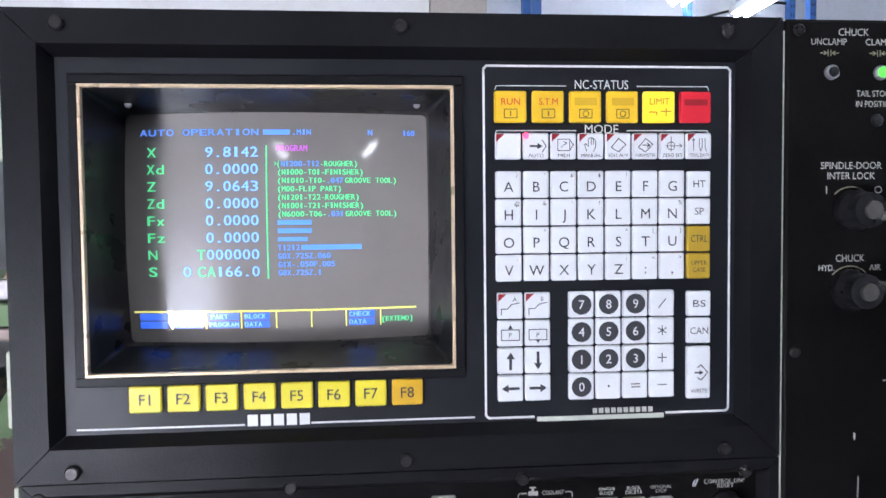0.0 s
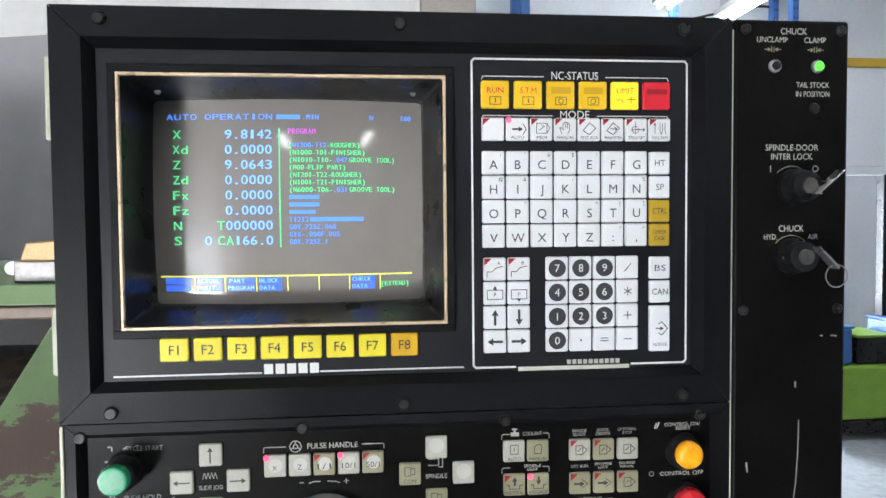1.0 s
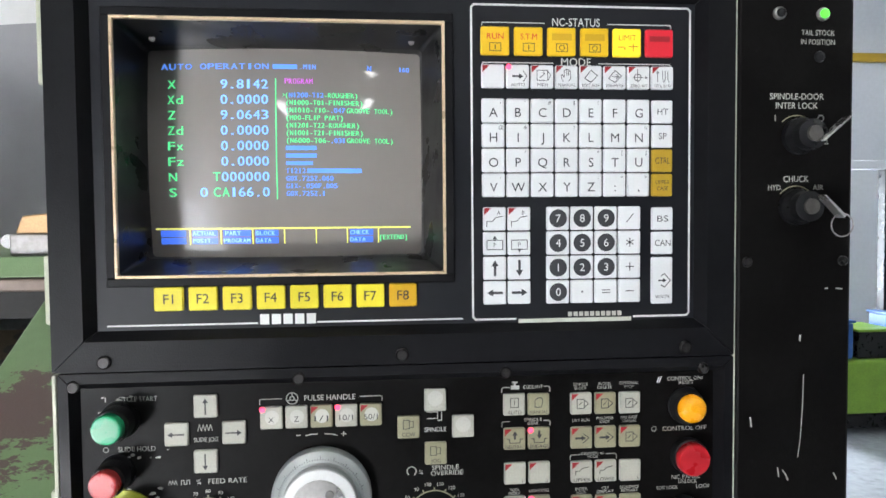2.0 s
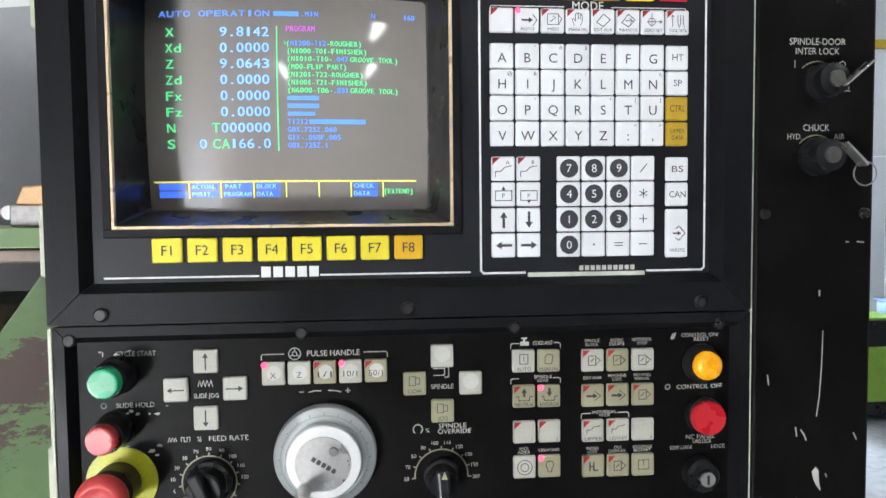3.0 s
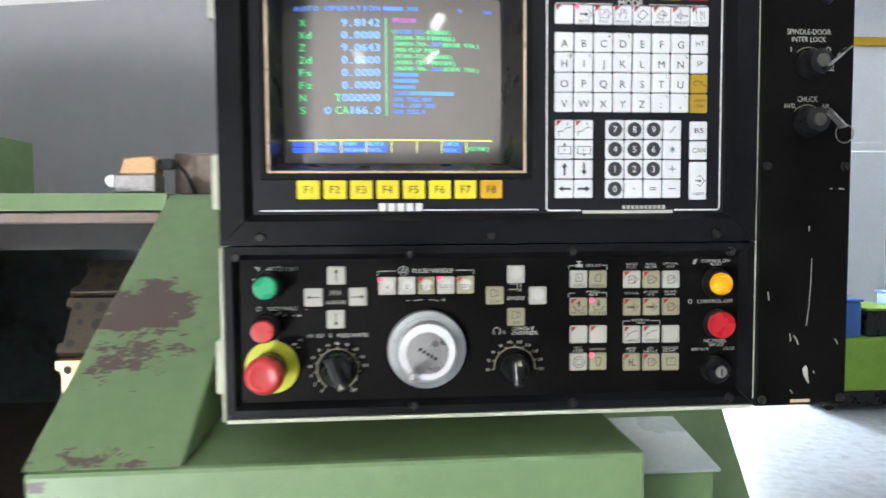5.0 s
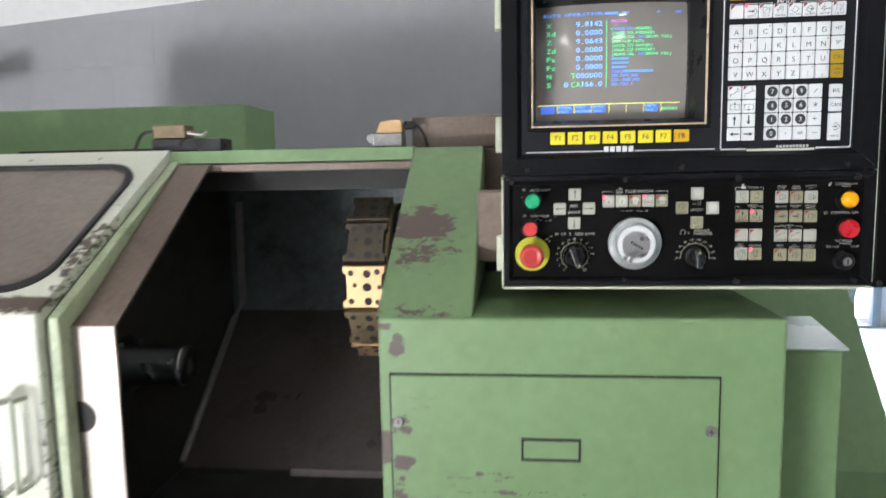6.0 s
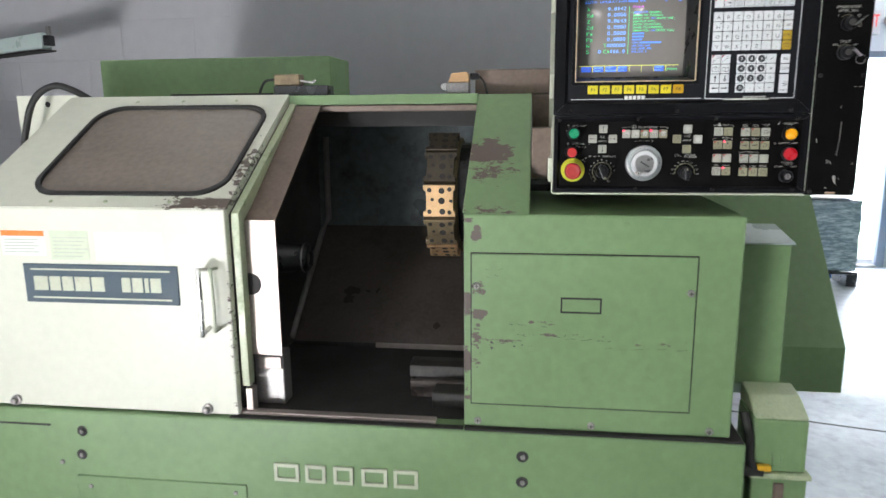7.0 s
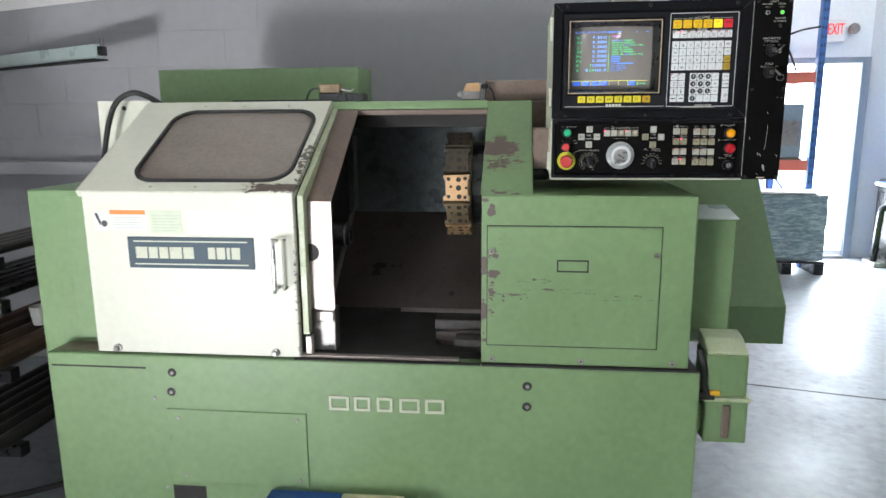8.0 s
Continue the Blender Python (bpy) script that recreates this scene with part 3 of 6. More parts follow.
for x0, x1, z in ((-0.330, -0.235, 1.040), (-0.315, -0.205, 1.018), (-0.205, -0.10, 1.010), (-0.12, 0.055, 0.992), (-0.385, -0.345, 1.165), (-0.385, -0.355, 1.150)):
    x = x0
    while x < x1:
        w = rk.uniform(0.006, 0.026)
        part("scratch", ink([[(x, z + rk.uniform(-0.003, 0.003)), (min(x + w, x1), z + rk.uniform(-0.003, 0.003))]], rk.uniform(0.0005, 0.0013), FRONT - 0.004), SCUFF_BROWN, hatch)
        x += w + rk.uniform(0.004, 0.022)
for cx, cz in ((-0.368, 0.997), (-0.368, 0.984), (-0.322, 1.000), (-0.318, 0.990), (-0.300, 0.994), (-0.338, 1.002), (-0.40, 1.135), (-0.395, 1.118)):
    r = rk.uniform(0.002, 0.005)
    part("paint_chip", blob([(cx + r * rk.uniform(0.5, 1.3) * math.cos(a), cz + r * rk.uniform(0.4, 1.0) * math.sin(a)) for a in (0, 0.9, 1.8, 2.7, 3.6, 4.5, 5.4)], FRONT - 0.004), SCUFF_BROWN, hatch)
for hx in (-0.400, -0.143, 0.114):
    screw(hx, 0.806, FRONT, 0.0085, lathe_top, STEEL_DULL, "bolt")
part("base_seam", box((-0.43, 0.4455, 0.7862), (0.185, 0.60, 0.7908)), DARK, lathe_top)

# sloping post between chamber and control panel
part("sloping_post", prism([(0.4605, 1.2885), (0.915, 1.557), (1.30, 1.557), (1.30, 1.2885)], -0.435, -0.288, "x", 0.003), GREEN_SLOPE, lathe_top, "green sloping post with a large worn brown patch")
part("panel_arm", box((-0.287, 0.62, 1.35), (-0.18, 0.72, 1.47), 0.004), STEEL_BROWN, lathe_top)
part("rear_box", box((-0.45, 0.99, 1.5575), (0.16, 1.32, 1.628), 0.004), STEEL_BROWN, lathe_top, "brown primed cover box")
part("under_panel_wall", box((-0.287, 0.96, 1.289), (0.162, 1.0, 1.555), 0.003), STEEL_BROWN, lathe_top)

# chute housing behind, to the right
bm = prism([(0.95, 0.711), (0.95, 0.845), (1.30, 1.62), (1.75, 1.62), (1.75, 0.711)], 0.163, 0.603, "x")
for v in bm.verts:
    if v.co.z > 1.5 and v.co.x > 0.5:
        v.co.x = 0.49
part("chute_cover", bm, GREEN, lathe_top)
guard = part("side_guard", prism([(0.62, 0.86), (0.62, 1.200), (0.76, 1.222), (0.76, 0.83), (0.70, 0.80)], 0.163, 0.312, "x", 0.004), GREEN, lathe_top)
part("guard_top", prism([(0.615, 1.2015), (0.615, 1.2045), (0.76, 1.2275), (0.76, 1.2245)], 0.166, 0.318, "x"), GUARD_TOP, lathe_top, "pale top sheet")
part("guard_knob", lathe([(0.010, 0), (0.012, -0.012), (0.009, -0.02)], (0.180, 0.61, 1.232), "y", 14), BLACK_PLASTIC, lathe_top)

pump = thing("coolant_pump", "green coolant pump bolted to the base, with yellow plug", "pump")
part("body", box((0.222, 0.50, 0.695), (0.340, 0.62, 0.822), 0.006), GREEN, pump)
part("tank_flange", box((0.215, 0.49, 0.682), (0.352, 0.64, 0.694), 0.003), CREAM_TRIM, pump)
part("lower_body", box((0.225, 0.505, 0.548), (0.349, 0.63, 0.681), 0.005), GREEN, pump)
part("mounting_bracket", box((0.1925, 0.53, 0.57), (0.2245, 0.61, 0.66), 0.003), GREEN, pump)
part("sight_gauge", box((0.275, 0.499, 0.565), (0.298, 0.5045, 0.668), 0.004), STEEL_BROWN, pump)
part("top_cover", prism([(0.50, 0.8225), (0.50, 0.829), (0.56, 0.858), (0.62, 0.866), (0.62, 0.8225)], 0.224, 0.338, "x", 0.004), CREAM_TRIM, pump, "pale green sloping pump cover")
part("plug", box((0.232, 0.485, 0.702), (0.262, 0.499, 0.716), 0.002), YELLOW_PLUG, pump)
bm = tube([(0.205, 0.52, 0.83), (0.213, 0.50, 0.78), (0.216, 0.495, 0.73), (0.226, 0.494, 0.706)], 0.010, 10, None, 5)
part("cable", bm, RUBBER, pump)
bm = tube([(0.265, 0.4985, 0.70), (0.265, 0.4985, 0.745)], 0.002)
tube([(0.285, 0.4985, 0.70), (0.285, 0.4985, 0.738)], 0.002, bm=bm)
part("pins", bm, GREEN, pump)
part("elbow", lathe([(0.016, 0), (0.016, 0.05)], (0.196, 0.5, 0.70), "x", 16), RUBBER, pump)

# ---- sliding door ----
SL = Vector((0, 0.905 - 0.452, 1.562 - 1.295)).normalized()
SN = Vector((0, -SL.z, SL.y))


def on_slope(x, s, lift=0.0):
    return Vector((x, 0.452, 1.295)) + SL * s + SN * lift


slide = part("sliding_door", box((-1.632, 0.452, 0.792), (-0.978, 0.476, 1.2945), 0.004), CREAM, lathe_top, "cream sliding door with window and handle")
# sloping leaf with a rounded window hole
wl, wr, w0, w1 = -1.505, -1.005, 0.050, 0.458
hole = []
for cx, cs, a0 in ((wr - 0.075, w1 - 0.075, 0), (wl + 0.075, w1 - 0.075, 90), (wl + 0.075, w0 + 0.075, 180), (wr - 0.075, w0 + 0.075, 270)):
    for i in range(9):
        a = radians(a0 + i * 11.25)
        hole.append((cx + 0.075 * math.cos(a), cs + 0.075 * math.sin(a)))


def ring_plate(outer, inner, lift0, lift1):
    """A plate on the door's slope between an outer and an inner loop of equal length."""
    bm = bmesh.new()
    n = len(outer)
    rows = [[bm.verts.new(on_slope(x, s, h)) for x, s in loop] for loop, h in ((outer, lift1), (inner, lift1), (inner, lift0), (outer, lift0))]
    for a, b in zip(rows, rows[1:] + rows[:1]):
        for i in range(n):
            bm.faces.new((a[i], a[(i + 1) % n], b[(i + 1) % n], b[i]))
    return bm


def to_rect(p, x0, x1, s0, s1):
    cx, cs = (wl + wr) / 2, (w0 + w1) / 2
    dx, ds = p[0] - cx, p[1] - cs
    k = min(((x1 - cx) if dx > 0 else (cx - x0)) / max(abs(dx), 1e-6), ((s1 - cs) if ds > 0 else (cs - s0)) / max(abs(ds), 1e-6))
    return (cx + dx * k, cs + ds * k)


outer = [to_rect(p, -1.650, -0.976, 0.002, 0.526) for p in hole]
# put loop points on the true corners
for cx, cs in ((-0.976, 0.526), (-1.650, 0.526), (-1.650, 0.002), (-0.976, 0.002)):
    i = min(range(len(outer)), key=lambda k: (outer[k][0] - cx) ** 2 + (outer[k][1] - cs) ** 2)
    outer[i] = (cx, cs)
part("upper_leaf", ring_plate(outer, hole, -0.022, 0.0), CREAM, slide)
gas_o = [((wl + wr) / 2 + (x - (wl + wr) / 2) * 1.012, (w0 + w1) / 2 + (s - (w0 + w1) / 2) * 1.016) for x, s in hole]
gas_i = [((wl + wr) / 2 + (x - (wl + wr) / 2) * 0.970, (w0 + w1) / 2 + (s - (w0 + w1) / 2) * 0.962) for x, s in hole]
part("window_gasket", ring_plate(gas_o, gas_i, -0.008, 0.006), RUBBER, slide)
bm = bmesh.new()
top = [bm.verts.new(on_slope(x, s, -0.002)) for x, s in gas_i]
bot = [bm.verts.new(on_slope(x, s, -0.007)) for x, s in gas_i]
bm.faces.new(top)
bm.faces.new(bot[::-1])
part("window_pane", bm, WINDOW_BROWN, slide)
for sx in (-1.42, -1.28, -1.12):
    for ss in (0.022, 0.492):
        c = on_slope(sx, ss, 0.001)
        bm = lathe([(0.005, 0), (0.004, 0.002)], (0, 0, 0), "z", 10)
        bmesh.ops.transform(bm, matrix=Matrix.Translation(c) @ SN.to_track_quat("Z", "Y").to_matrix().to_4x4(), verts=bm.verts)
        part("rivet", bm, CREAM_TRIM, slide)
# side cheek that closes the left end, worn return edge on the right
part("end_cheek", prism([(0.477, 0.80), (0.477, 1.28), (0.90, 1.53), (0.90, 0.80)], -1.631, -1.61, "x"), CREAM, slide)
part("return_edge", prism([(0.470, 0.86), (0.470, 1.283), (0.90, 1.537), (0.925, 1.510), (0.50, 1.262), (0.50, 0.86)], -0.972, -0.953, "x", 0.002), CREAM_TRIM, slide, "worn cream and green return edge")
part("edge_seal", prism([(0.478, 0.80), (0.478, 1.27), (0.89, 1.515), (0.91, 1.49), (0.52, 1.25), (0.52, 0.80)], -0.9775, -0.9725, "x"), RUBBER, slide)
part("return_foot", box((-0.970, 0.478, 0.792), (-0.950, 0.505, 0.852), 0.003), STEEL_GUARD, slide)
bm = tube([(-1.034, 0.452, 1.152), (-1.034, 0.415, 1.158), (-1.028, 0.405, 1.150), (-1.028, 0.405, 1.02), (-1.034, 0.415, 1.008), (-1.034, 0.452, 1.012)], 0.0055, 10, None, 5)
part("handle", bm, STEEL, slide, "bent chrome pull handle", True)
bm = tube([(-1.008, 0.452, 1.156), (-1.008, 0.425, 1.158), (-1.004, 0.417, 1.150), (-1.004, 0.417, 1.03), (-1.008, 0.425, 1.012), (-1.008, 0.452, 1.012)], 0.004, 10, None, 5)
part("handle_guard", bm, CREAM_EDGE, slide, "", True)
for bx in (-1.563, -1.055):
    part("roller_bolt", lathe([(0.013, 0), (0.013, -0.006), (0.008, -0.007), (0.008, -0.016), (0.005, -0.018)], (bx, 0.452, 0.806), "y", 16), STEEL_DULL, slide)
plate = part("name_plate", box((-1.497, 0.4485, 1.064), (-1.103, 0.4519, 1.159), 0.001), PLATE_BLUE, slide, "slate blue name plate with plain pale bars")
bm = box((-1.478, 0.4475, 1.0745), (-1.122, 0.4484, 1.0785))
box((-1.478, 0.4475, 1.1440), (-1.122, 0.4484, 1.1480), bm=bm)
part("plate_line", bm, CREAM_EDGE, plate)
for bx, bw in ((-1.472, 0.036), (-1.431, 0.028), (-1.398, 0.028), (-1.365, 0.038), (-1.322, 0.032), (-1.245, 0.022), (-1.218, 0.026), (-1.187, 0.010), (-1.172, 0.026)):
    bm = box((bx, 0.4475, 1.094), (bx + bw, 0.4484, 1.129))
    part("plate_bar", bm, CREAM_EDGE, plate)
sticker = part("warning_sticker", box((-1.548, 0.4510, 1.178), (-1.432, 0.4519, 1.240)), PAPER, slide, "white warning label with orange head")
part("orange_head", box((-1.546, 0.4504, 1.226), (-1.434, 0.4509, 1.239)), ORANGE, sticker)
bm = bmesh.new()
for i in range(5):
    box((-1.541, 0.4504, 1.186 + i * 0.0075), (-1.450 - 0.012 * (i % 2), 0.4509, 1.1885 + i * 0.0075), bm=bm)
part("print_line", bm, FADED, sticker)
sticker = part("black_mark_sticker", box((-1.600, 0.4510, 1.176), (-1.556, 0.4519, 1.232)), PAPER, slide)
bm = blob([(-1.596, 1.230), (-1.586, 1.230), (-1.575, 1.200), (-1.580, 1.192)], 0.4508)
blob(disc_pts(-1.566, 1.198, 0.010, 14), 0.4508, bm)
part("black_shape", bm, DARK_INK, sticker)
sticker = part("inspection_sticker", box((-1.420, 0.4510, 1.170), (-1.322, 0.4519, 1.240)), PAPER_GREEN, slide, "faded pale green label")
bm = bmesh.new()
for i in range(6):
    box((-1.412, 0.4504, 1.177 + i * 0.009), (-1.340 + 0.008 * (i % 3), 0.4509, 1.1795 + i * 0.009), bm=bm)
part("print_line", bm, FADED, sticker)
part("blank_sticker", box((-1.305, 0.4512, 1.168), (-1.135, 0.4519, 1.238)), PAPER, slide, "blank faded white label")

# ---- chamber ----
# same steel as the front strip; the slope's darker reflection is in the colour
part("inner_guard", prism([(0.505, 0.93), (0.505, 1.262), (0.893, 1.530), (0.90, 1.527), (0.510, 1.259), (0.510, 0.93)], -0.985, -0.880, "x"), STEEL_BROWN, lathe_top, "steel inner guard sheet, slope toned browner for its darker reflection")
gfront = part("guard_front", box((-0.985, 0.5015, 0.931), (-0.8795, 0.5045, 1.2625), 0.001), STEEL_GUARD, lathe_top, "bare steel front strip of the inner guard")
part("guard_hole", blob(disc_pts(-0.948, 1.108, 0.027, 24), 0.5012), DARK, gfront)
part("guard_foot", box((-0.965, 0.53, 0.79), (-0.888, 0.58, 0.925), 0.004), STEEL_DULL, lathe_top)
part("guard_foot_clip", box((-0.952, 0.524, 0.885), (-0.892, 0.5295, 0.918), 0.003), STEEL_GUARD, lathe_top)
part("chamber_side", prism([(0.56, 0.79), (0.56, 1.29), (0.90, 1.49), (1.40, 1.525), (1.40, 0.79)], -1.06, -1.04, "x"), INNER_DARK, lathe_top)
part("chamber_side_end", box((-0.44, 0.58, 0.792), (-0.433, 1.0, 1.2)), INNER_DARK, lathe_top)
part("chamber_back", box((-1.04, 1.35, 0.79), (-0.36, 1.37, 1.545)), INNER_GREY, lathe_top)
# near-black floor puts the pit's shade into the colour
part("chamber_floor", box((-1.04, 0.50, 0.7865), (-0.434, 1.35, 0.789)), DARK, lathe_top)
bedc = part("bed_cover", prism([(0.98, 0.775), (0.98, 0.802), (1.35, 1.115), (1.35, 1.085)], -1.03, -0.3, "x", 0.002), BED, lathe_top, "oily slanted steel bed cover")
# one lip in two tones: its lit and shaded stretches put into the colour
part("bed_lip_lit", box((-0.76, 0.972, 0.776), (-0.434, 0.9795, 0.804), 0.002), STEEL_GUARD, lathe_top)
part("bed_lip_shaded", box((-1.03, 0.972, 0.776), (-0.761, 0.9795, 0.804), 0.002), INNER_DARK, lathe_top)
bm = tube([(-1.036, 0.985, 0.81), (-1.020, 1.30, 1.10), (-1.005, 1.33, 1.14), (-1.005, 1.335, 1.43)], 0.010, 8)
part("wiper_strip", bm, STEEL_DULL, lathe_top)
part("spindle_nose", lathe([(0.062, -0.12), (0.062, 0.0), (0.045, 0.002), (0.040, 0.125), (0.034, 0.133), (0.020, 0.134), (0.018, 0.12)], (-1.03, 0.79, 1.112), "x", 32), BLACK_PLASTIC, lathe_top, "dark collet nose", True)
part("collet_ring", lathe([(0.0395, 0.0), (0.0415, 0.004), (0.0385, 0.010)], (-0.914, 0.79, 1.112), "x", 32), STEEL_DULL, lathe_top)
bm = box((-0.585, 0.61, 0.79), (-0.434, 0.69, 0.835), 0.003)
part("tail_step", bm, BED, lathe_top)
part("tail_block", prism([(0.63, 0.836), (0.63, 0.868), (0.66, 0.872), (0.69, 0.872), (0.69, 0.836)], -0.590, -0.434, "x", 0.003), INNER_DARK, lathe_top)
part("tail_pad", box((-0.52, 0.55, 0.79), (-0.434, 0.615, 0.83), 0.003), INNER_DARK, lathe_top)
part("sill_rail", box((-0.985, 0.468, 0.7862), (-0.50, 0.492, 0.7955), 0.002), STEEL_GUARD, lathe_top)
part("sill_channel", box((-1.0, 0.447, 0.7862), (-0.433, 0.4665, 0.789), 0.001), DARK, lathe_top)
part("top_rail", box((-1.04, 0.905, 1.512), (-0.436, 0.925, 1.530), 0.003), STEEL_BROWN, lathe_top, "bare steel guide rail")
part("top_beam", prism([(0.900, 1.532), (0.91, 1.5595), (1.38, 1.5595), (1.38, 1.532)], -1.64, -0.436, "x", 0.002), GREEN, lathe_top)
# near-black fascia puts the shade behind the rail into the colour
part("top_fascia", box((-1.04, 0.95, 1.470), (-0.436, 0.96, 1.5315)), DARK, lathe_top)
part("roof_step", box((-1.64, 1.38, 1.50), (-0.288, 1.74, 1.556), 0.003), GREEN, lathe_top)

# turret: twelve-sided drum with tool blocks
TC = Vector((-0.535, 1.030, 1.268))
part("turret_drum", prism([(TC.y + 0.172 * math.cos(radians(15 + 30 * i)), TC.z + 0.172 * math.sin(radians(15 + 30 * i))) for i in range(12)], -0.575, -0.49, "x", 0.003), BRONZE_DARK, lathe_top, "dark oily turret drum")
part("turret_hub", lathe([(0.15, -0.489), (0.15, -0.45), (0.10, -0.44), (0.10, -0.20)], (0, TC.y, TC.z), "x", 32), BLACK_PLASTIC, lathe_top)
# shade is put into the block colours: lower blocks darkest
for i, (deg, m_) in enumerate(((180, BRONZE), (150, BRONZE_DARK), (120, BRONZE), (210, BRONZE_SHADED), (240, BRONZE_SHADED), (90, BRONZE_DARK))):
    turn = Matrix.Translation(TC) @ Matrix.Rotation(radians(180 - deg), 4, "X")
    bm = bmesh.new()
    prof = [(-0.048, -0.044), (0.042, -0.044), (0.042, -0.030), (0.036, -0.026), (0.036, 0.026), (0.042, 0.030), (0.042, 0.044), (-0.048, 0.044), (-0.048, 0.030), (-0.040, 0.027), (-0.040, -0.027), (-0.048, -0.030)]
    prism(prof, -0.186, -0.166, "y", 0.0015, bm)
    bm.transform(turn)
    blk = part("tool_block", bm, m_, lathe_top)
    for hx, hz, r in ((-0.030, 0.030, 0.0065), (0.004, 0.028, 0.0085), (0.026, 0.032, 0.0065), (-0.030, -0.030, 0.0065), (0.006, -0.030, 0.0085), (0.026, -0.032, 0.006), (0.004, 0.0, 0.0095), (-0.022, 0.004, 0.005), (0.030, 0.0, 0.005)):
        bm = blob([(hx + r * math.cos(radians(a)), hz + r * math.sin(radians(a))) for a in range(0, 360, 30)], -0.1863)
        bm.transform(turn)
        part("bolt_hole", bm, DARK, blk)

# boxes, switches and cable on the roof
part("roof_box", box((-1.862, 1.38, 1.557), (-0.992, 1.63, 1.710), 0.004), GREEN, lathe_top, "plain green cover box")
part("lamp_hook", box((-1.34, 0.915, 1.560), (-1.03, 0.93, 1.568), 0.001), DARK, lathe_top)
sw = part("switch_bracket", box((-1.03, 0.93, 1.560), (-0.868, 0.99, 1.588), 0.002), BLACK_PLASTIC, lathe_top)
part("limit_switch", box((-1.032, 0.94, 1.589), (-0.955, 0.985, 1.621), 0.004), BRONZE_DARK, sw)
part("switch_arm", tube([(-0.955, 0.95, 1.603), (-0.92, 0.95, 1.596), (-0.91, 0.95, 1.604)], 0.004, 8), STEEL_DULL, sw)
part("switch_cable", tube([(-1.032, 0.96, 1.607), (-1.062, 0.955, 1.603), (-1.077, 0.95, 1.578), (-1.080, 0.95, 1.562)], 0.004, 8, None, 4), RUBBER, sw)
sw = part("switch_base", box((-0.528, 0.935, 1.560), (-0.463, 0.985, 1.590), 0.003), STEEL_DULL, lathe_top)
part("limit_switch", prism([(-0.523, 1.5905), (-0.513, 1.616), (-0.470, 1.620), (-0.463, 1.612), (-0.463, 1.5905)], 0.94, 0.98, "y", 0.003), BRONZE, sw)
part("switch_roller", lathe([(0.010, 0), (0.010, -0.015)], (-0.534, 0.96, 1.580), "y", 14), STEEL, sw)
part("switch_plug", box((-0.462, 0.945, 1.598), (-0.436, 0.975, 1.616), 0.004), BLACK_PLASTIC, sw)
part("switch_cable", tube([(-0.436, 0.96, 1.607), (-0.424, 0.97, 1.592), (-0.415, 0.99, 1.56)], 0.003, 8, None, 4), RUBBER, sw)
br = part("left_bracket", prism([(-1.905, 1.30), (-1.905, 1.572), (-1.70, 1.572), (-1.62, 1.50), (-1.62, 1.30)], 1.0, 1.006, "y"), CREAM, lathe_top, "cream bracket plate with a round hole")
part("bracket_hole", blob(disc_pts(-1.80, 1.545, 0.009, 16), 0.9995), DARK, br)
bm = tube([(-1.86, 0.93, 1.30), (-1.855, 0.93, 1.36), (-1.83, 0.93, 1.47), (-1.79, 0.93, 1.56), (-1.73, 0.94, 1.598), (-1.68, 0.96, 1.585), (-1.64, 1.0, 1.55)], 0.010, 10, None, 6)
part("hose", bm, RUBBER, lathe_top, "black corrugated hose", True)
part("hose_sleeve", tube([(-1.862, 0.93, 1.28), (-1.857, 0.93, 1.335)], 0.014, 12), RUBBER, lathe_top)

# ---- control panel ----
panel = thing("control_panel", "black machine control panel with lit screen, keys, knobs and handwheel", "control panel")
PF, PR = 0.437, 0.447
part("cabinet", box((-0.2425, 0.56, 1.342), (0.2545, 0.85, 1.791), 0.004), CREAM_EDGE, panel, "cream painted cabinet body")
part("cabinet_side", box((-0.2425, 0.462, 1.342), (-0.2385, 0.5595, 1.791)), CREAM_EDGE, panel)
part("cabinet_side", box((0.2505, 0.462, 1.342), (0.2545, 0.5595, 1.791)), CREAM_EDGE, panel)
part("cabinet_top", box((-0.238, 0.462, 1.787), (0.250, 0.5595, 1.791)), CREAM_EDGE, panel)
part("cabinet_bottom", box((-0.238, 0.462, 1.342), (0.250, 0.5595, 1.346)), CREAM_EDGE, panel)
part("edge_strip", box((-0.2445, 0.439, 1.337), (-0.2415, 0.472, 1.4955), 0.0008), CREAM_EDGE, panel, "worn cream edge strip")
part("hinge_leaf", box((-0.252, 0.448, 1.70), (-0.2430, 0.47, 1.76), 0.002), CREAM_EDGE, panel)
part("hinge_leaf", box((-0.252, 0.448, 1.53), (-0.2430, 0.47, 1.58), 0.002), CREAM_EDGE, panel)
part("hinge_leaf", box((-0.252, 0.448, 1.36), (-0.2430, 0.47, 1.41), 0.002), CREAM_EDGE, panel)
part("bottom_edge", box((-0.2415, 0.440, 1.3345), (0.2575, 0.47, 1.3385), 0.0008), CREAM_EDGE, panel)


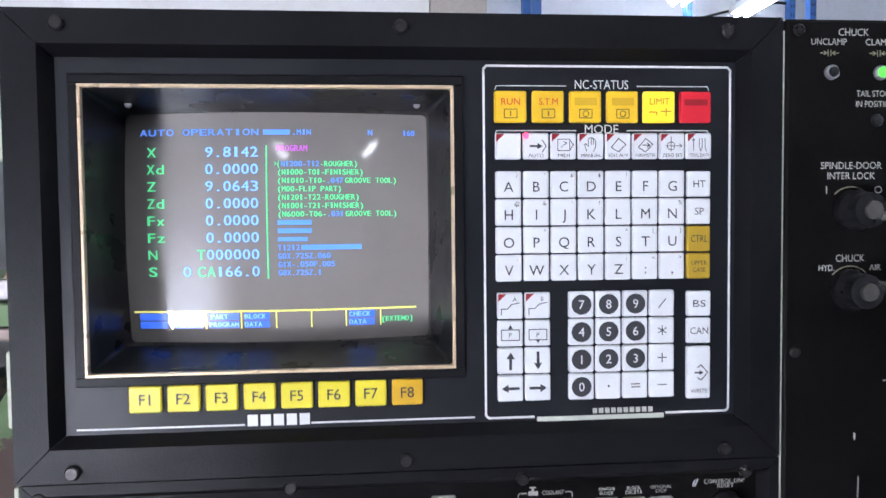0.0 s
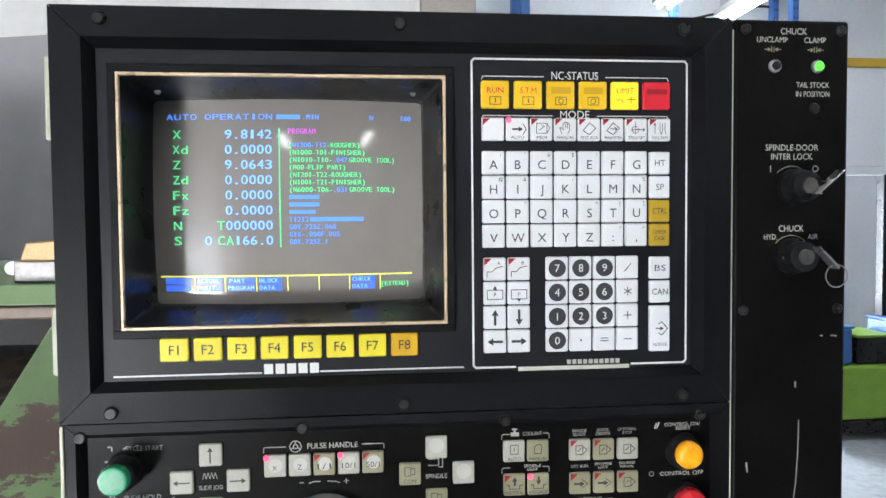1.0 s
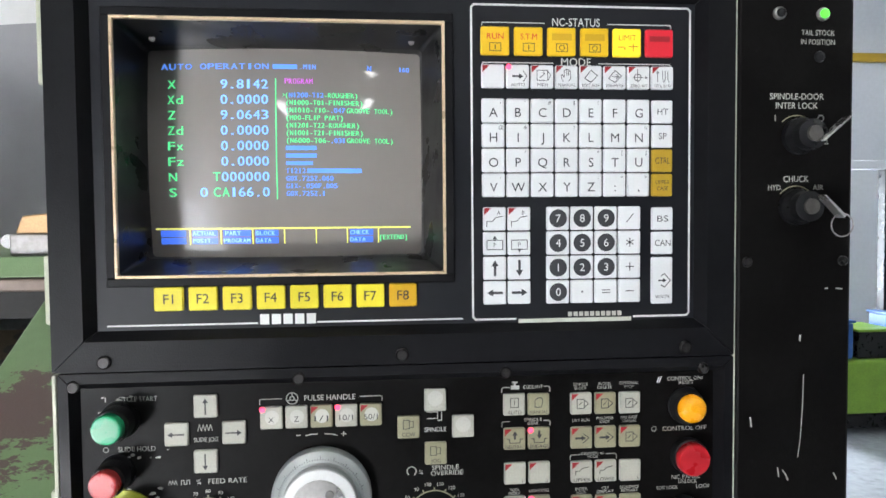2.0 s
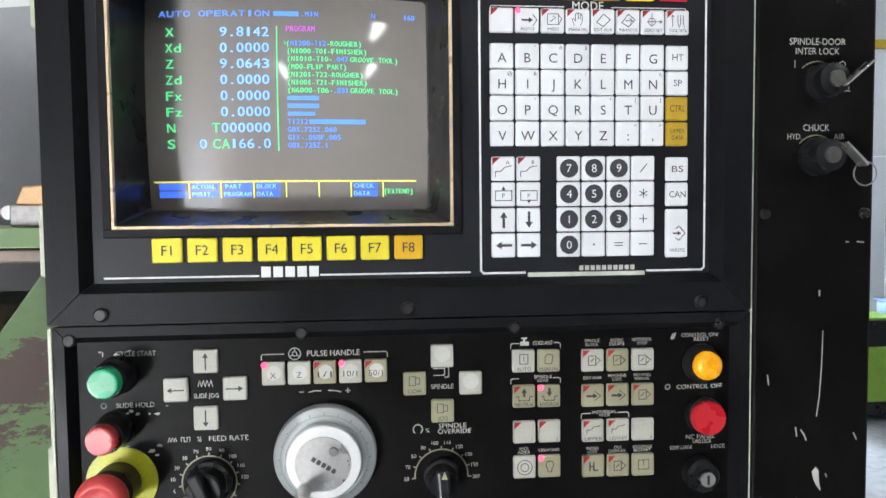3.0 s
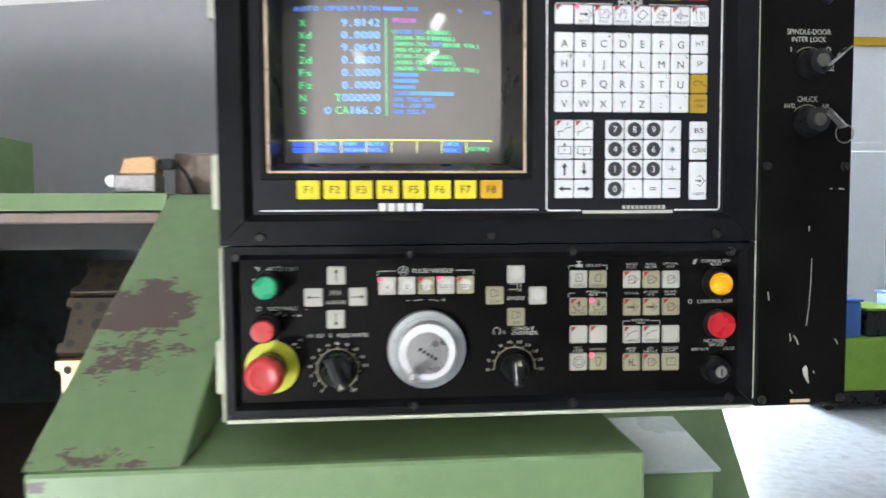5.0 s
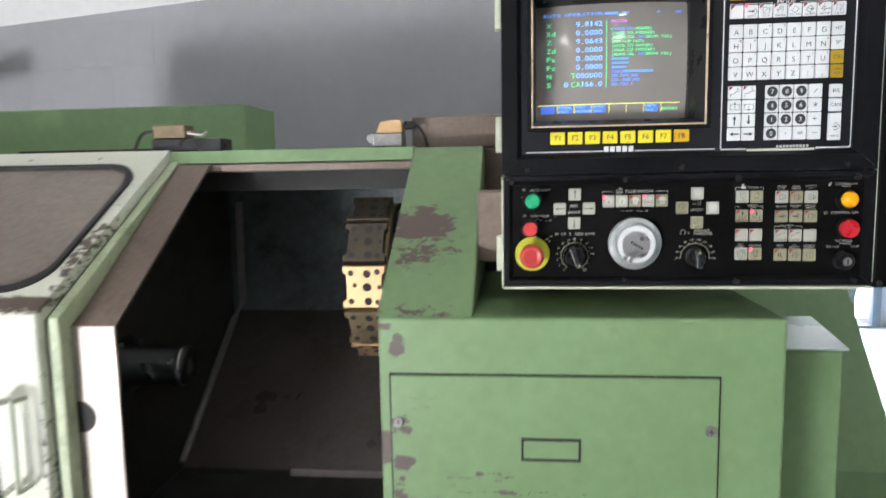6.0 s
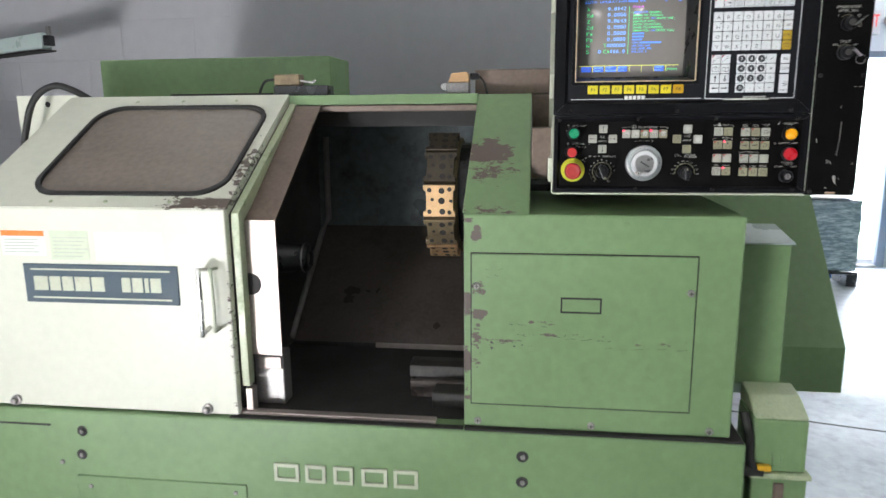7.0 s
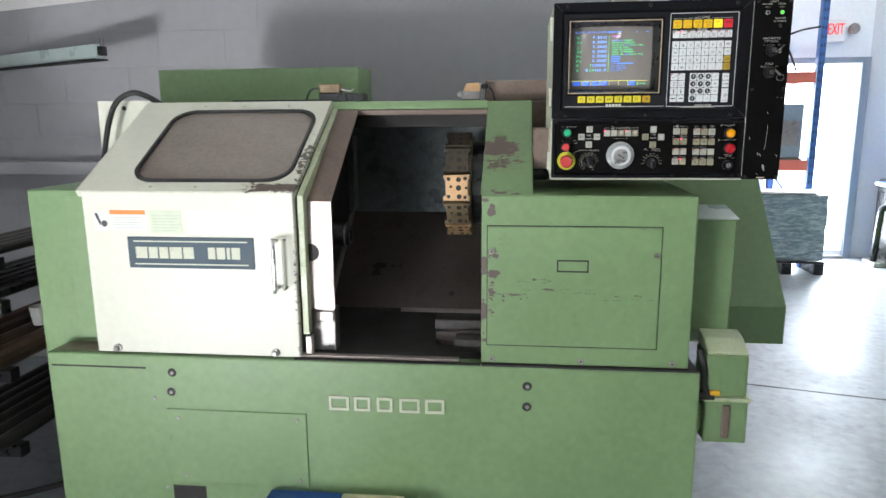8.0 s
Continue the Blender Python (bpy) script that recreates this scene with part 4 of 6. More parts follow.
def bevel_frame(name, x0, x1, z0, z1, w, front, back, chamfer, material, parent, label=""):
    """Four mitred bars; the inner edge slopes back to the recessed face."""
    o = [(x0, z0), (x1, z0), (x1, z1), (x0, z1)]
    i = [(x0 + w, z0 + w), (x1 - w, z0 + w), (x1 - w, z1 - w), (x0 + w, z1 - w)]
    c = w + chamfer
    j = [(x0 + c, z0 + c), (x1 - c, z0 + c), (x1 - c, z1 - c), (x0 + c, z1 - c)]
    for k in range(4):
        n = (k + 1) % 4
        e = 0.0004
        bm = bmesh.new()

        def v(p, y, s):
            d = Vector((o[n][0] - o[k][0], 0, o[n][1] - o[k][1])).normalized() * e * s
            return bm.verts.new((p[0] + d.x, y, p[1] + d.z))
        a0, a1, b0, b1, c0, c1 = v(o[k], front, 1), v(o[n], front, -1), v(i[k], front, 1), v(i[n], front, -1), v(j[k], back, 1), v(j[n], back, -1)
        d0, d1 = v(o[k], back + 0.014, 1), v(o[n], back + 0.014, -1)
        for f in ((a0, a1, b1, b0), (b0, b1, c1, c0), (a0, d0, d1, a1), (a0, b0, c0, d0), (a1, d1, c1, b1), (d0, c0, c1, d1)):
            bm.faces.new(f)
        part(name, bm, material, parent, label)


bevel_frame("upper_frame_bar", -0.243, 0.2555, 1.4975, 1.793, 0.0215, PF, PR, 0.006, BLACK, panel)
face = part("upper_face", box((0.0365, PR, 1.505), (0.240, 0.461, 1.785)), BLACK_FACE, panel, "dark grey printed membrane face")
part("face_strip", box((-0.222, PR, 1.505), (-0.2025, 0.461, 1.785)), BLACK_FACE, face)
part("face_strip", box((-0.2025, PR, 1.505), (0.0365, 0.461, 1.5615)), BLACK_FACE, face)
part("face_strip", box((-0.2025, PR, 1.7495), (0.0365, 0.461, 1.785)), BLACK_FACE, face)

# screen: raised surround, gold trim, deep well, curved tube
GX0, GX1, GZ0, GZ1 = -0.2015, 0.0355, 1.5625, 1.7485
SX0, SX1, SZ0, SZ1 = -0.1940, 0.0210, 1.5750, 1.7385
SCX, SCZ = (SX0 + SX1) / 2, (SZ0 + SZ1) / 2


def sag(x, z):
    return 0.487 + ((x - SCX) ** 2 + (z - SCZ) ** 2) / (2 * 0.62)


monitor = None
for lo, hi in (((GX0 - 0.006, GZ0 - 0.006), (GX1 + 0.006, GZ0)), ((GX0 - 0.006, GZ1), (GX1 + 0.006, GZ1 + 0.006)), ((GX0 - 0.006, GZ0), (GX0, GZ1)), ((GX1, GZ0), (GX1 + 0.006, GZ1))):
    monitor = part("surround_bar", box((lo[0], PR - 0.003, lo[1]), (hi[0], PR + 0.003, hi[1]), 0.0006, 1), BLACK, panel)
bm = bmesh.new()
for lo, hi in (((GX0, GZ0), (GX1, GZ0 + 0.0022)), ((GX0, GZ1 - 0.0022), (GX1, GZ1)), ((GX0, GZ0 + 0.0022), (GX0 + 0.0022, GZ1 - 0.0022)), ((GX1 - 0.0022, GZ0 + 0.0022), (GX1, GZ1 - 0.0022))):
    box((lo[0], PR - 0.0035, lo[1]), (hi[0], PR + 0.002, hi[1]), 0.0004, 1, bm)
part("gold_trim", bm, GOLD, panel, "worn gold trim line")
bm = bmesh.new()
loops = []
for x0, x1, z0, z1, y, r in ((GX0 + 0.0022, GX1 - 0.0022, GZ0 + 0.0022, GZ1 - 0.0022, PR, 0.002), (SX0 - 0.0005, SX1 + 0.0005, SZ0 - 0.0005, SZ1 + 0.0005, 0.4895, 0.004),
                             (SX0 + 0.0005, SX1 - 0.0005, SZ0 + 0.0005, SZ1 - 0.0005, 0.500, 0.0035), (SX0 + 0.0005, SX1 - 0.0005, SZ0 + 0.0005, SZ1 - 0.0005, 0.53, 0.0035)):
    pts = []
    for cx, cz, a0 in ((x1 - r, z1 - r, 0), (x0 + r, z1 - r, 90), (x0 + r, z0 + r, 180), (x1 - r, z0 + r, 270)):
        pts += [(cx + r * math.cos(radians(a0 + 22.5 * i)), y, cz + r * math.sin(radians(a0 + 22.5 * i))) for i in range(5)]
    loops.append([bm.verts.new(p) for p in pts])
for a, b in zip(loops, loops[1:]):
    for i in range(len(a)):
        bm.faces.new((a[i], a[(i + 1) % len(a)], b[(i + 1) % len(b)], b[i]))
part("screen_well", bm, BLACK_PLASTIC, panel, "deep black plastic screen hood")
for sx, sz in ((-0.182, 1.7405), (0.0125, 1.741)):
    screw(sx, sz, 0.476, 0.0024, panel, STEEL_DULL, "well_screw", False)
bm = bmesh.new()
N = 24
grid = [[bm.verts.new((SX0 - 0.002 + (SX1 - SX0 + 0.004) * i / N, sag(SX0 - 0.002 + (SX1 - SX0 + 0.004) * i / N, SZ0 - 0.002 + (SZ1 - SZ0 + 0.004) * j / N), SZ0 - 0.002 + (SZ1 - SZ0 + 0.004) * j / N)) for i in range(N + 1)] for j in range(N + 1)]
for j in range(N):
    for i in range(N):
        bm.faces.new((grid[j][i], grid[j][i + 1], grid[j + 1][i + 1], grid[j + 1][i]))
crt = part("crt_glass", bm, CRT_GLASS, panel, "curved grey tube glass, lit with text", True)


def shown(name, items, material):
    """Screen text on an even character pitch; the large readout digits stand as single parts."""
    for s, x, z, h, w, al in items:
        pitch = w / (len(s) - 0.2)
        x0 = x if al == "l" else x - w
        single = name == "axis_readout"
        bm = bmesh.new()
        for i, ch in enumerate(s):
            if ch == " ":
                continue
            cw = pitch * 0.80 if ch.isalnum() and ch not in "1I" else (pitch * 0.30 if ch in "1I." else pitch * 0.5)
            text(ch, x0 + pitch * (i + 0.4), z, 0, h, bm, cw, "c", 0.00016, sag)
            if single:
                part(name, bm, material, crt)
                bm = bmesh.new()
        if single:
            bm.free()
        else:
            part(name, bm, material, crt)


def glow_box(name, rects, material):
    for x0, x1, z0, z1 in rects:
        bm = bmesh.new()
        n, m_ = max(1, int((x1 - x0) / 0.008)), max(1, int((z1 - z0) / 0.008))
        for i in range(n):
            for j in range(m_):
                a, b = x0 + (x1 - x0) * i / n, x0 + (x1 - x0) * (i + 1) / n
                c, d = z0 + (z1 - z0) * j / m_, z0 + (z1 - z0) * (j + 1) / m_
                bm.faces.new([bm.verts.new((p, sag(p, q) - 0.0004, q)) for p, q in ((a, c), (b, c), (b, d), (a, d))])
        part(name, bm, material, crt)


ROW = [1.7105 - 0.01205 * i for i in range(8)]
shown("screen_heading", [("AUTO", -0.1825, 1.7245, 0.0045, 0.024, "l"), ("OPERATION", -0.152, 1.7245, 0.0045, 0.053, "l"), (".MIN", -0.0755, 1.7245, 0.0038, 0.013, "l"), ("N", -0.022, 1.7245, 0.0038, 0.003, "l"), ("160", 0.003, 1.7245, 0.0038, 0.0085, "l")], CRT_BLUE)
glow_box("name_bar", [(-0.0958, -0.077, 1.7227, 1.7262)], CRT_BLUE)
shown("axis_legend", [(s, -0.1775, z, 0.0066, w, "l") for s, z, w in zip(("X", "Xd", "Z", "Zd", "Fx", "Fz", "N", "S"), ROW, (0.0065, 0.0120, 0.0062, 0.0120, 0.0120, 0.0120, 0.0062, 0.0058))], CRT_GREEN)
shown("axis_readout", [(s, -0.0995, z, 0.0070, 0.0365, "r") for s, z in zip(("9.8142", "0.0000", "9.0643", "0.0000", "0.0000", "0.0000"), ROW)] + [("000000", -0.0995, ROW[6], 0.0070, 0.0365, "r"), ("166.0", -0.0995, ROW[7], 0.0070, 0.0300, "r"), ("0", -0.1475, ROW[7], 0.0070, 0.0056, "r")], CRT_CYAN)
shown("value_letters", [("T", -0.1372, ROW[6], 0.0070, 0.0056, "r"), ("CA", -0.1305, ROW[7], 0.0070, 0.0122, "r")], CRT_GREEN)
PZ = [1.7020 - 0.00594 * i for i in range(14)]
shown("program_green", [(s, x, z, 0.0038, w, "l") for s, x, z, w in ((">(", -0.0882, PZ[0], 0.004), ("-ROUGHER)", -0.0560, PZ[0], 0.0262), ("(N1000-T01-FINISHER)", -0.0858, PZ[1], 0.060), ("(N1010-T10-", -0.0858, PZ[2], 0.0338),
      ("GROOVE TOOL)", -0.0385, PZ[2], 0.0365), ("(M00-FLIP PART)", -0.0858, PZ[3], 0.0445), ("(N1201-T22-ROUGHER)", -0.0858, PZ[4], 0.0570), ("(N1001-T21-FINISHER)", -0.0858, PZ[5], 0.0600), ("(N6000-T06-", -0.0858, PZ[6], 0.0338), ("GROOVE TOOL)", -0.0385, PZ[6], 0.0365))], CRT_GREEN)
shown("program_blue", [(s, x, z, 0.0038, w, "l") for s, x, z, w in (("N1200-T12", -0.0832, PZ[0], 0.0265), (".047", -0.0515, PZ[2], 0.0115), (".031", -0.0515, PZ[6], 0.0115), ("T1212", -0.0862, PZ[10], 0.0150), ("G0X.725Z.060", -0.0862, PZ[11], 0.0365), ("G1X-.050F.005", -0.0862, PZ[12], 0.0395), ("G0X.725Z.1", -0.0862, PZ[13], 0.0300))], CRT_BLUE)
glow_box("unread_program", [(-0.0862, -0.0625, PZ[7] - 0.0016, PZ[7] + 0.0016), (-0.0862, -0.0625, PZ[8] - 0.0016, PZ[8] + 0.0016), (-0.0862, -0.0655, PZ[9] - 0.0014, PZ[9] + 0.0014), (-0.0700, -0.0275, PZ[10] - 0.0017, PZ[10] + 0.0017)], CRT_BLUE)
shown("program_title", [("PROGRAM", -0.0865, 1.7130, 0.0042, 0.0215, "l")], CRT_MAGENTA)
glow_box("divider", [(-0.0940, -0.0930, 1.6205, 1.7150)], CRT_GREEN)
FB = 1.5975
glow_box("soft_key_line", [(-0.1900, 0.0115, FB - 0.0006, FB + 0.0006)] + [(x, x + 0.0009, FB - 0.0125, FB) for x in (-0.1632, -0.1388, -0.1140, -0.0893, -0.0645, -0.0400, -0.0152)], CRT_YELLOW)
for a, b in ((-0.1860, -0.1660), (-0.1610, -0.1410), (-0.1365, -0.1150), (-0.1115, -0.0935), (-0.0375, -0.0190)):
    for c in (FB - 0.0120, FB - 0.0062):
        glow_box("soft_key_block", [(a, b, c, c + 0.0050)], CRT_BLOCK)
shown("soft_key_text", [(s, x, FB - dz, 0.0032, w, "l") for s, x, dz, w in (("ACTUAL", -0.1605, 0.0037, 0.0180), ("POSIT.", -0.1605, 0.0095, 0.0165), ("PART", -0.1350, 0.0037, 0.0120), ("PROGRAM", -0.1362, 0.0095, 0.0205), ("BLOCK", -0.1112, 0.0037, 0.0150), ("DATA", -0.1112, 0.0095, 0.0120), ("CHECK", -0.0372, 0.0037, 0.0150), ("DATA", -0.0372, 0.0095, 0.0120))], CRT_CYAN)
shown("extend_text", [("[EXTEND]", -0.0138, FB - 0.0080, 0.0036, 0.0225, "l")], CRT_GREEN)

# printed lines on the face
part("white_border", ink([[(0.0575, 1.5275), (0.0555, 1.5295), (0.0555, 1.7600), (0.0575, 1.7620), (0.2220, 1.7620), (0.2240, 1.7600), (0.2240, 1.5295), (0.2220, 1.5275), (0.180, 1.5275)], [(0.0575, 1.5275), (0.088, 1.5275)]], 0.0015, PR), WHITE_INK, panel, "white printed border line")
part("white_rule", ink([[(-0.2085, 1.5285), (-0.1035, 1.5285)], [(-0.0600, 1.5285), (0.0475, 1.5285)]], 0.0012, PR), WHITE_INK, panel)
for i in range(5):
    x0 = -0.1015 + i * 0.0084
    part("maker_bar", blob([(x0, 1.5275), (x0 + 0.0066, 1.5275), (x0 + 0.0066, 1.5350), (x0, 1.5350)], PR), WHITE_INK, panel, "white printed bar")
bm = bmesh.new()
for i in range(10):
    x0 = 0.1285 + i * 0.0043
    blob([(x0, 1.5285), (x0 + 0.0032, 1.5285), (x0 + 0.0032, 1.5320), (x0, 1.5320)], PR, bm)
part("model_bars", bm, GREY_INK, panel)
part("clear_tag", box((0.090, PR - 0.001, 1.5235), (0.178, PR - 0.0003, 1.5275), 0.0003, 1), FADED, panel, "curled strip of clear tape")
for word, z, x0, x1 in (("NC-STATUS", 1.7500, 0.0630, 0.2090), ("MODE", 1.7205, 0.0630, 0.2090)):
    wd = 0.0365 if word != "MODE" else 0.0230
    part("printed_heading", text(word, 0.1350, z, PR, 0.0058, None, wd), WHITE_INK, panel)
    for xe, xi, q in ((x0, 0.1350 - wd / 2 - 0.006, 0.001), (x1, 0.1350 + wd / 2 + 0.006, -0.001)):
        part("heading_bracket", ink([[(xe, z - 0.0035), (xe + q, z - 0.001), (xi, z - 0.001)]], 0.0006, PR), WHITE_INK, panel)


def key_mesh(w, h, d=0.0028, r=0.0014):
    bm = bmesh.new()
    loops = []
    for inset, y in ((0, 0), (0, -d + 0.0008), (0.0008, -d)):
        pts = []
        rr = r
        hw, hh = w / 2 - inset, h / 2 - inset
        for sx, sz, a0 in ((1, 1, 0), (-1, 1, 90), (-1, -1, 180), (1, -1, 270)):
            for k in range(4):
                a = radians(a0 + 30 * k)
                pts.append(bm.verts.new((sx * (hw - rr) + rr * math.cos(a), y, sz * (hh - rr) + rr * math.sin(a))))
        loops.append(pts)
    n = len(loops[0])
    for a, b in zip(loops, loops[1:]):
        for i in range(n):
            bm.faces.new((a[i], a[(i + 1) % n], b[(i + 1) % n], b[i]))
    bm.faces.new(loops[-1])
    bmesh.ops.recalc_face_normals(bm, faces=bm.faces)
    return bm


CAPS = {}


def key(x, z, w, h, material, parent=None, name="key", y=PR, label=""):
    """One key cap with its base at the printed face; its strokes are added in panel coordinates."""
    k = (w, h, material.name)
    if k not in CAPS:
        me = bpy.data.meshes.new("key")
        bm = key_mesh(w, h)
        bm.to_mesh(me)
        bm.free()
        me.materials.append(material)
        CAPS[k] = me
    return shared(name, CAPS[k], parent or panel, Matrix.Translation((x, y, z)), label)


KT = -0.0028


def legend(k, bm, material=None):
    return part("legend", bm, material or DARK_INK, k)


def corner(k, s):
    e = s / 2 - 0.0006
    return part("corner_mark", blob([(-e, e), (-e, e - 0.0052), (-e + 0.0056, e)], KT), RED_MARK, k)


def led(k, s, name="led"):
    return part(name, lathe([(0.0021, 0.0), (0.0018, -0.0008), (0.0007, -0.0012)], (-s / 2 + 0.0018, KT, s / 2 - 0.0018), "y", 12), RED_LED, k, "lit red indicator")


def arrow(dx, dz, L_=0.0105, w=0.0018, head=0.0042):
    """A solid block arrow about the key's middle."""
    d = Vector((dx, dz))
    n = Vector((-dz, dx))
    p = [-d * L_ / 2 + n * w / 2, d * (L_ / 2 - head) + n * w / 2, d * (L_ / 2 - head) + n * head * 0.62, d * L_ / 2, d * (L_ / 2 - head) - n * head * 0.62, d * (L_ / 2 - head) - n * w / 2, -d * L_ / 2 - n * w / 2]
    return blob([tuple(q) for q in p], KT)


# NC-STATUS lamps
for i in range(6):
    x = 0.0730 + 0.0252 * i
    m_ = (KEY_STATUS, KEY_STATUS, KEY_STATUS, KEY_STATUS, LIMIT_LIT, KEY_RED)[i]
    k = key(x, 1.7350, 0.0215, 0.0208, m_, name="status_lamp")
    if i < 2:
        legend(k, text(("RUN", "S.T.M")[i], 0, 0.0032, KT, 0.0042, None, 0.0125), KEY_RED)
    elif i == 4:
        legend(k, text("LIMIT", 0, 0.0036, KT, 0.0042, None, 0.0135), KEY_OCHRE)
    elif i < 4:
        legend(k, blob([(-0.0075, 0.0008), (0.0075, 0.0008), (0.0075, 0.0058), (-0.0075, 0.0058)], KT), KEY_AMBER)
    else:
        legend(k, blob([(-0.0080, 0.0010), (0.0080, 0.0010), (0.0080, 0.0050), (-0.0080, 0.0050)], KT), RED_MARK)
    if i < 4:
        bm = ink([[(-0.0042, -0.0075), (0.0042, -0.0075), (0.0042, -0.0018), (-0.0042, -0.0018), (-0.0042, -0.0075)]], 0.0005, KT)
        if i < 2:
            ink([[(0, -0.0062), (0, -0.0032)]], 0.0007, KT, bm)
        else:
            ink([disc_pts(0, -0.0047, 0.0019, 14) + [(0.0019, -0.0047)]], 0.0005, KT, bm)
        part("symbol", bm, DARK_INK, k)
    elif i == 4:
        part("symbol", ink([[(-0.007, -0.0035), (-0.002, -0.0035), (-0.002, -0.0055)], [(0.001, -0.003), (0.008, -0.003)], [(0.0045, -0.001), (0.0045, -0.006)]], 0.0007, KT), KEY_OCHRE, k)

# MODE keys
S1 = 0.0172
for i, word in enumerate(("", "AUTO", "MDI", "MANUAL", "EDIT AUX", "PARAMETER", "ZERO SET", "TOOL DATA")):
    x = 0.0713 + 0.01858 * i
    k = key(x, 1.7090, S1, S1, KEY_WHITE, name="mode_key")
    corner(k, S1) if i != 1 else led(k, S1)
    if word:
        legend(k, text(word, 0, -0.0062, KT, 0.0022, None, min(0.0135, 0.0026 * len(word))))
        if i == 1:
            bm = arrow(1, 0, 0.0085, 0.0013, 0.0034)
            ink([[(0.004, -0.004), (0.0068, 0.0), (0.004, 0.004)]], 0.0006, KT, bm)
        elif i in (2, 3):
            bm = ink([[(-0.004, -0.003), (0.004, -0.003), (0.004, 0.0045), (-0.004, 0.0045), (-0.004, -0.003)], [(-0.002, -0.001), (0.002, 0.002), (0.0, 0.003)], [(0.004, 0.004), (0.0065, 0.001), (0.004, -0.003)]] if i == 2 else
                     [[(-0.003, -0.0035), (-0.0045, 0.001), (-0.0035, 0.0015), (-0.002, -0.0005), (-0.002, 0.0045)], [(-0.002, 0.0045), (-0.0005, 0.0055), (0.0010, 0.0052), (0.0028, 0.004)], [(0.0028, 0.004), (0.003, -0.001), (0.0015, -0.0035)], [(0.0, 0.001), (0.0, 0.005)], [(0.0014, 0.001), (0.0014, 0.005)]], 0.0005, KT)
        elif i in (4, 5):
            bm = ink([[(-0.005, -0.001), (0.0, 0.005), (0.005, 0.001), (0.0, -0.004), (-0.005, -0.001)]] + ([[(-0.002, 0.0005), (0.003, 0.0005)], [(0.001, 0.002), (0.003, 0.0005), (0.001, -0.001)]] if i == 5 else []), 0.0006, KT)
        elif i == 6:
            bm = ink([disc_pts(-0.001, 0, 0.0026, 16) + [(0.0016, 0)], [(-0.001, -0.0035), (-0.001, 0.006)], [(-0.0045, 0), (0.0065, 0)], [(0.005, 0.001), (0.0065, 0), (0.005, -0.001)]], 0.0005, KT)
        else:
            bm = ink([[(-0.004, -0.003), (-0.004, 0.005)], [(-0.005, 0.0035), (-0.004, 0.005), (-0.003, 0.0035)], [(0.0, 0.005), (0.0, -0.001), (0.001, -0.0035), (0.002, -0.001), (0.002, 0.005)], [(0.004, 0.005), (0.004, -0.001), (0.005, -0.0035)]], 0.0005, KT)
        part("symbol", bm, DARK_INK, k)

# letter keys
ROWS4 = ("ABCDEFG", "HIJKLMN", "OPQRSTU", "VWXYZ:,")
SHIFTS = ("/\"#$!", "@&'?  %", " *  ^[]", "-   ;<>")
for r, letters in enumerate(ROWS4):
    for c, ch in enumerate(letters):
        k = key(0.0713 + 0.01858 * c, 1.6838 - 0.01850 * r, S1, 0.0176, KEY_WHITE, name="letter_key")
        legend(k, text(ch, 0, -0.0016, KT, 0.0066))
        sh = SHIFTS[r][c] if c < len(SHIFTS[r]) else " "
        if sh != " ":
            part("shift_symbol", text(sh, 0.0055, 0.0058, KT, 0.0026), DARK_INK, k)
for r, (word, m_) in enumerate((("HT", KEY_WHITE), ("SP", KEY_WHITE), ("CTRL", KEY_OCHRE), ("UPPER CASE", KEY_OCHRE))):
    k = key(0.2015, 1.6835 - 0.01850 * r, 0.0162, 0.0172, m_, name="function_key")
    if r < 3:
        legend(k, text(word, 0, 0, KT, 0.0046, None, 0.0115 if r == 2 else None))
    else:
        bm = text("UPPER", 0, 0.0022, KT, 0.0028, None, 0.011)
        legend(k, text("CASE", 0, -0.0026, KT, 0.0028, bm, 0.009))
# cursor and page keys
for r in range(4):
    for c in range(2):
        k = key(0.0719 + 0.01858 * c, 1.6032 - 0.01850 * r, S1, 0.0174, KEY_WHITE, name="cursor_key")
        if r == 0:
            corner(k, S1)
            bm = ink([[(-0.006, -0.006), (-0.006, -0.002), (-0.002, -0.002), (0.001, 0.001), (0.006, 0.002)]], 0.0006, KT)
            legend(k, text("AB"[c], 0.003, 0.0045, KT, 0.0028, bm))
        elif r == 1:
            bm = ink([[(-0.006, -0.0045), (0.006, -0.0045), (0.006, 0.0025), (-0.006, 0.0025), (-0.006, -0.0045)]], 0.0006, KT)
            blob([(-0.0016, 0.003), (0.0016, 0.003), (0, 0.006)] if c == 0 else [(-0.0016, -0.004), (0, -0.0068), (0.0016, -0.004)], KT - 0.0001, bm)
            legend(k, text("P", 0, -0.001, KT, 0.003, bm))
        else:
            d = {(2, 0): (0, 1), (2, 1): (0, -1), (3, 0): (-1, 0), (3, 1): (1, 0)}[(r, c)]
            legend(k, arrow(*d, 0.0120, 0.0019, 0.0045))
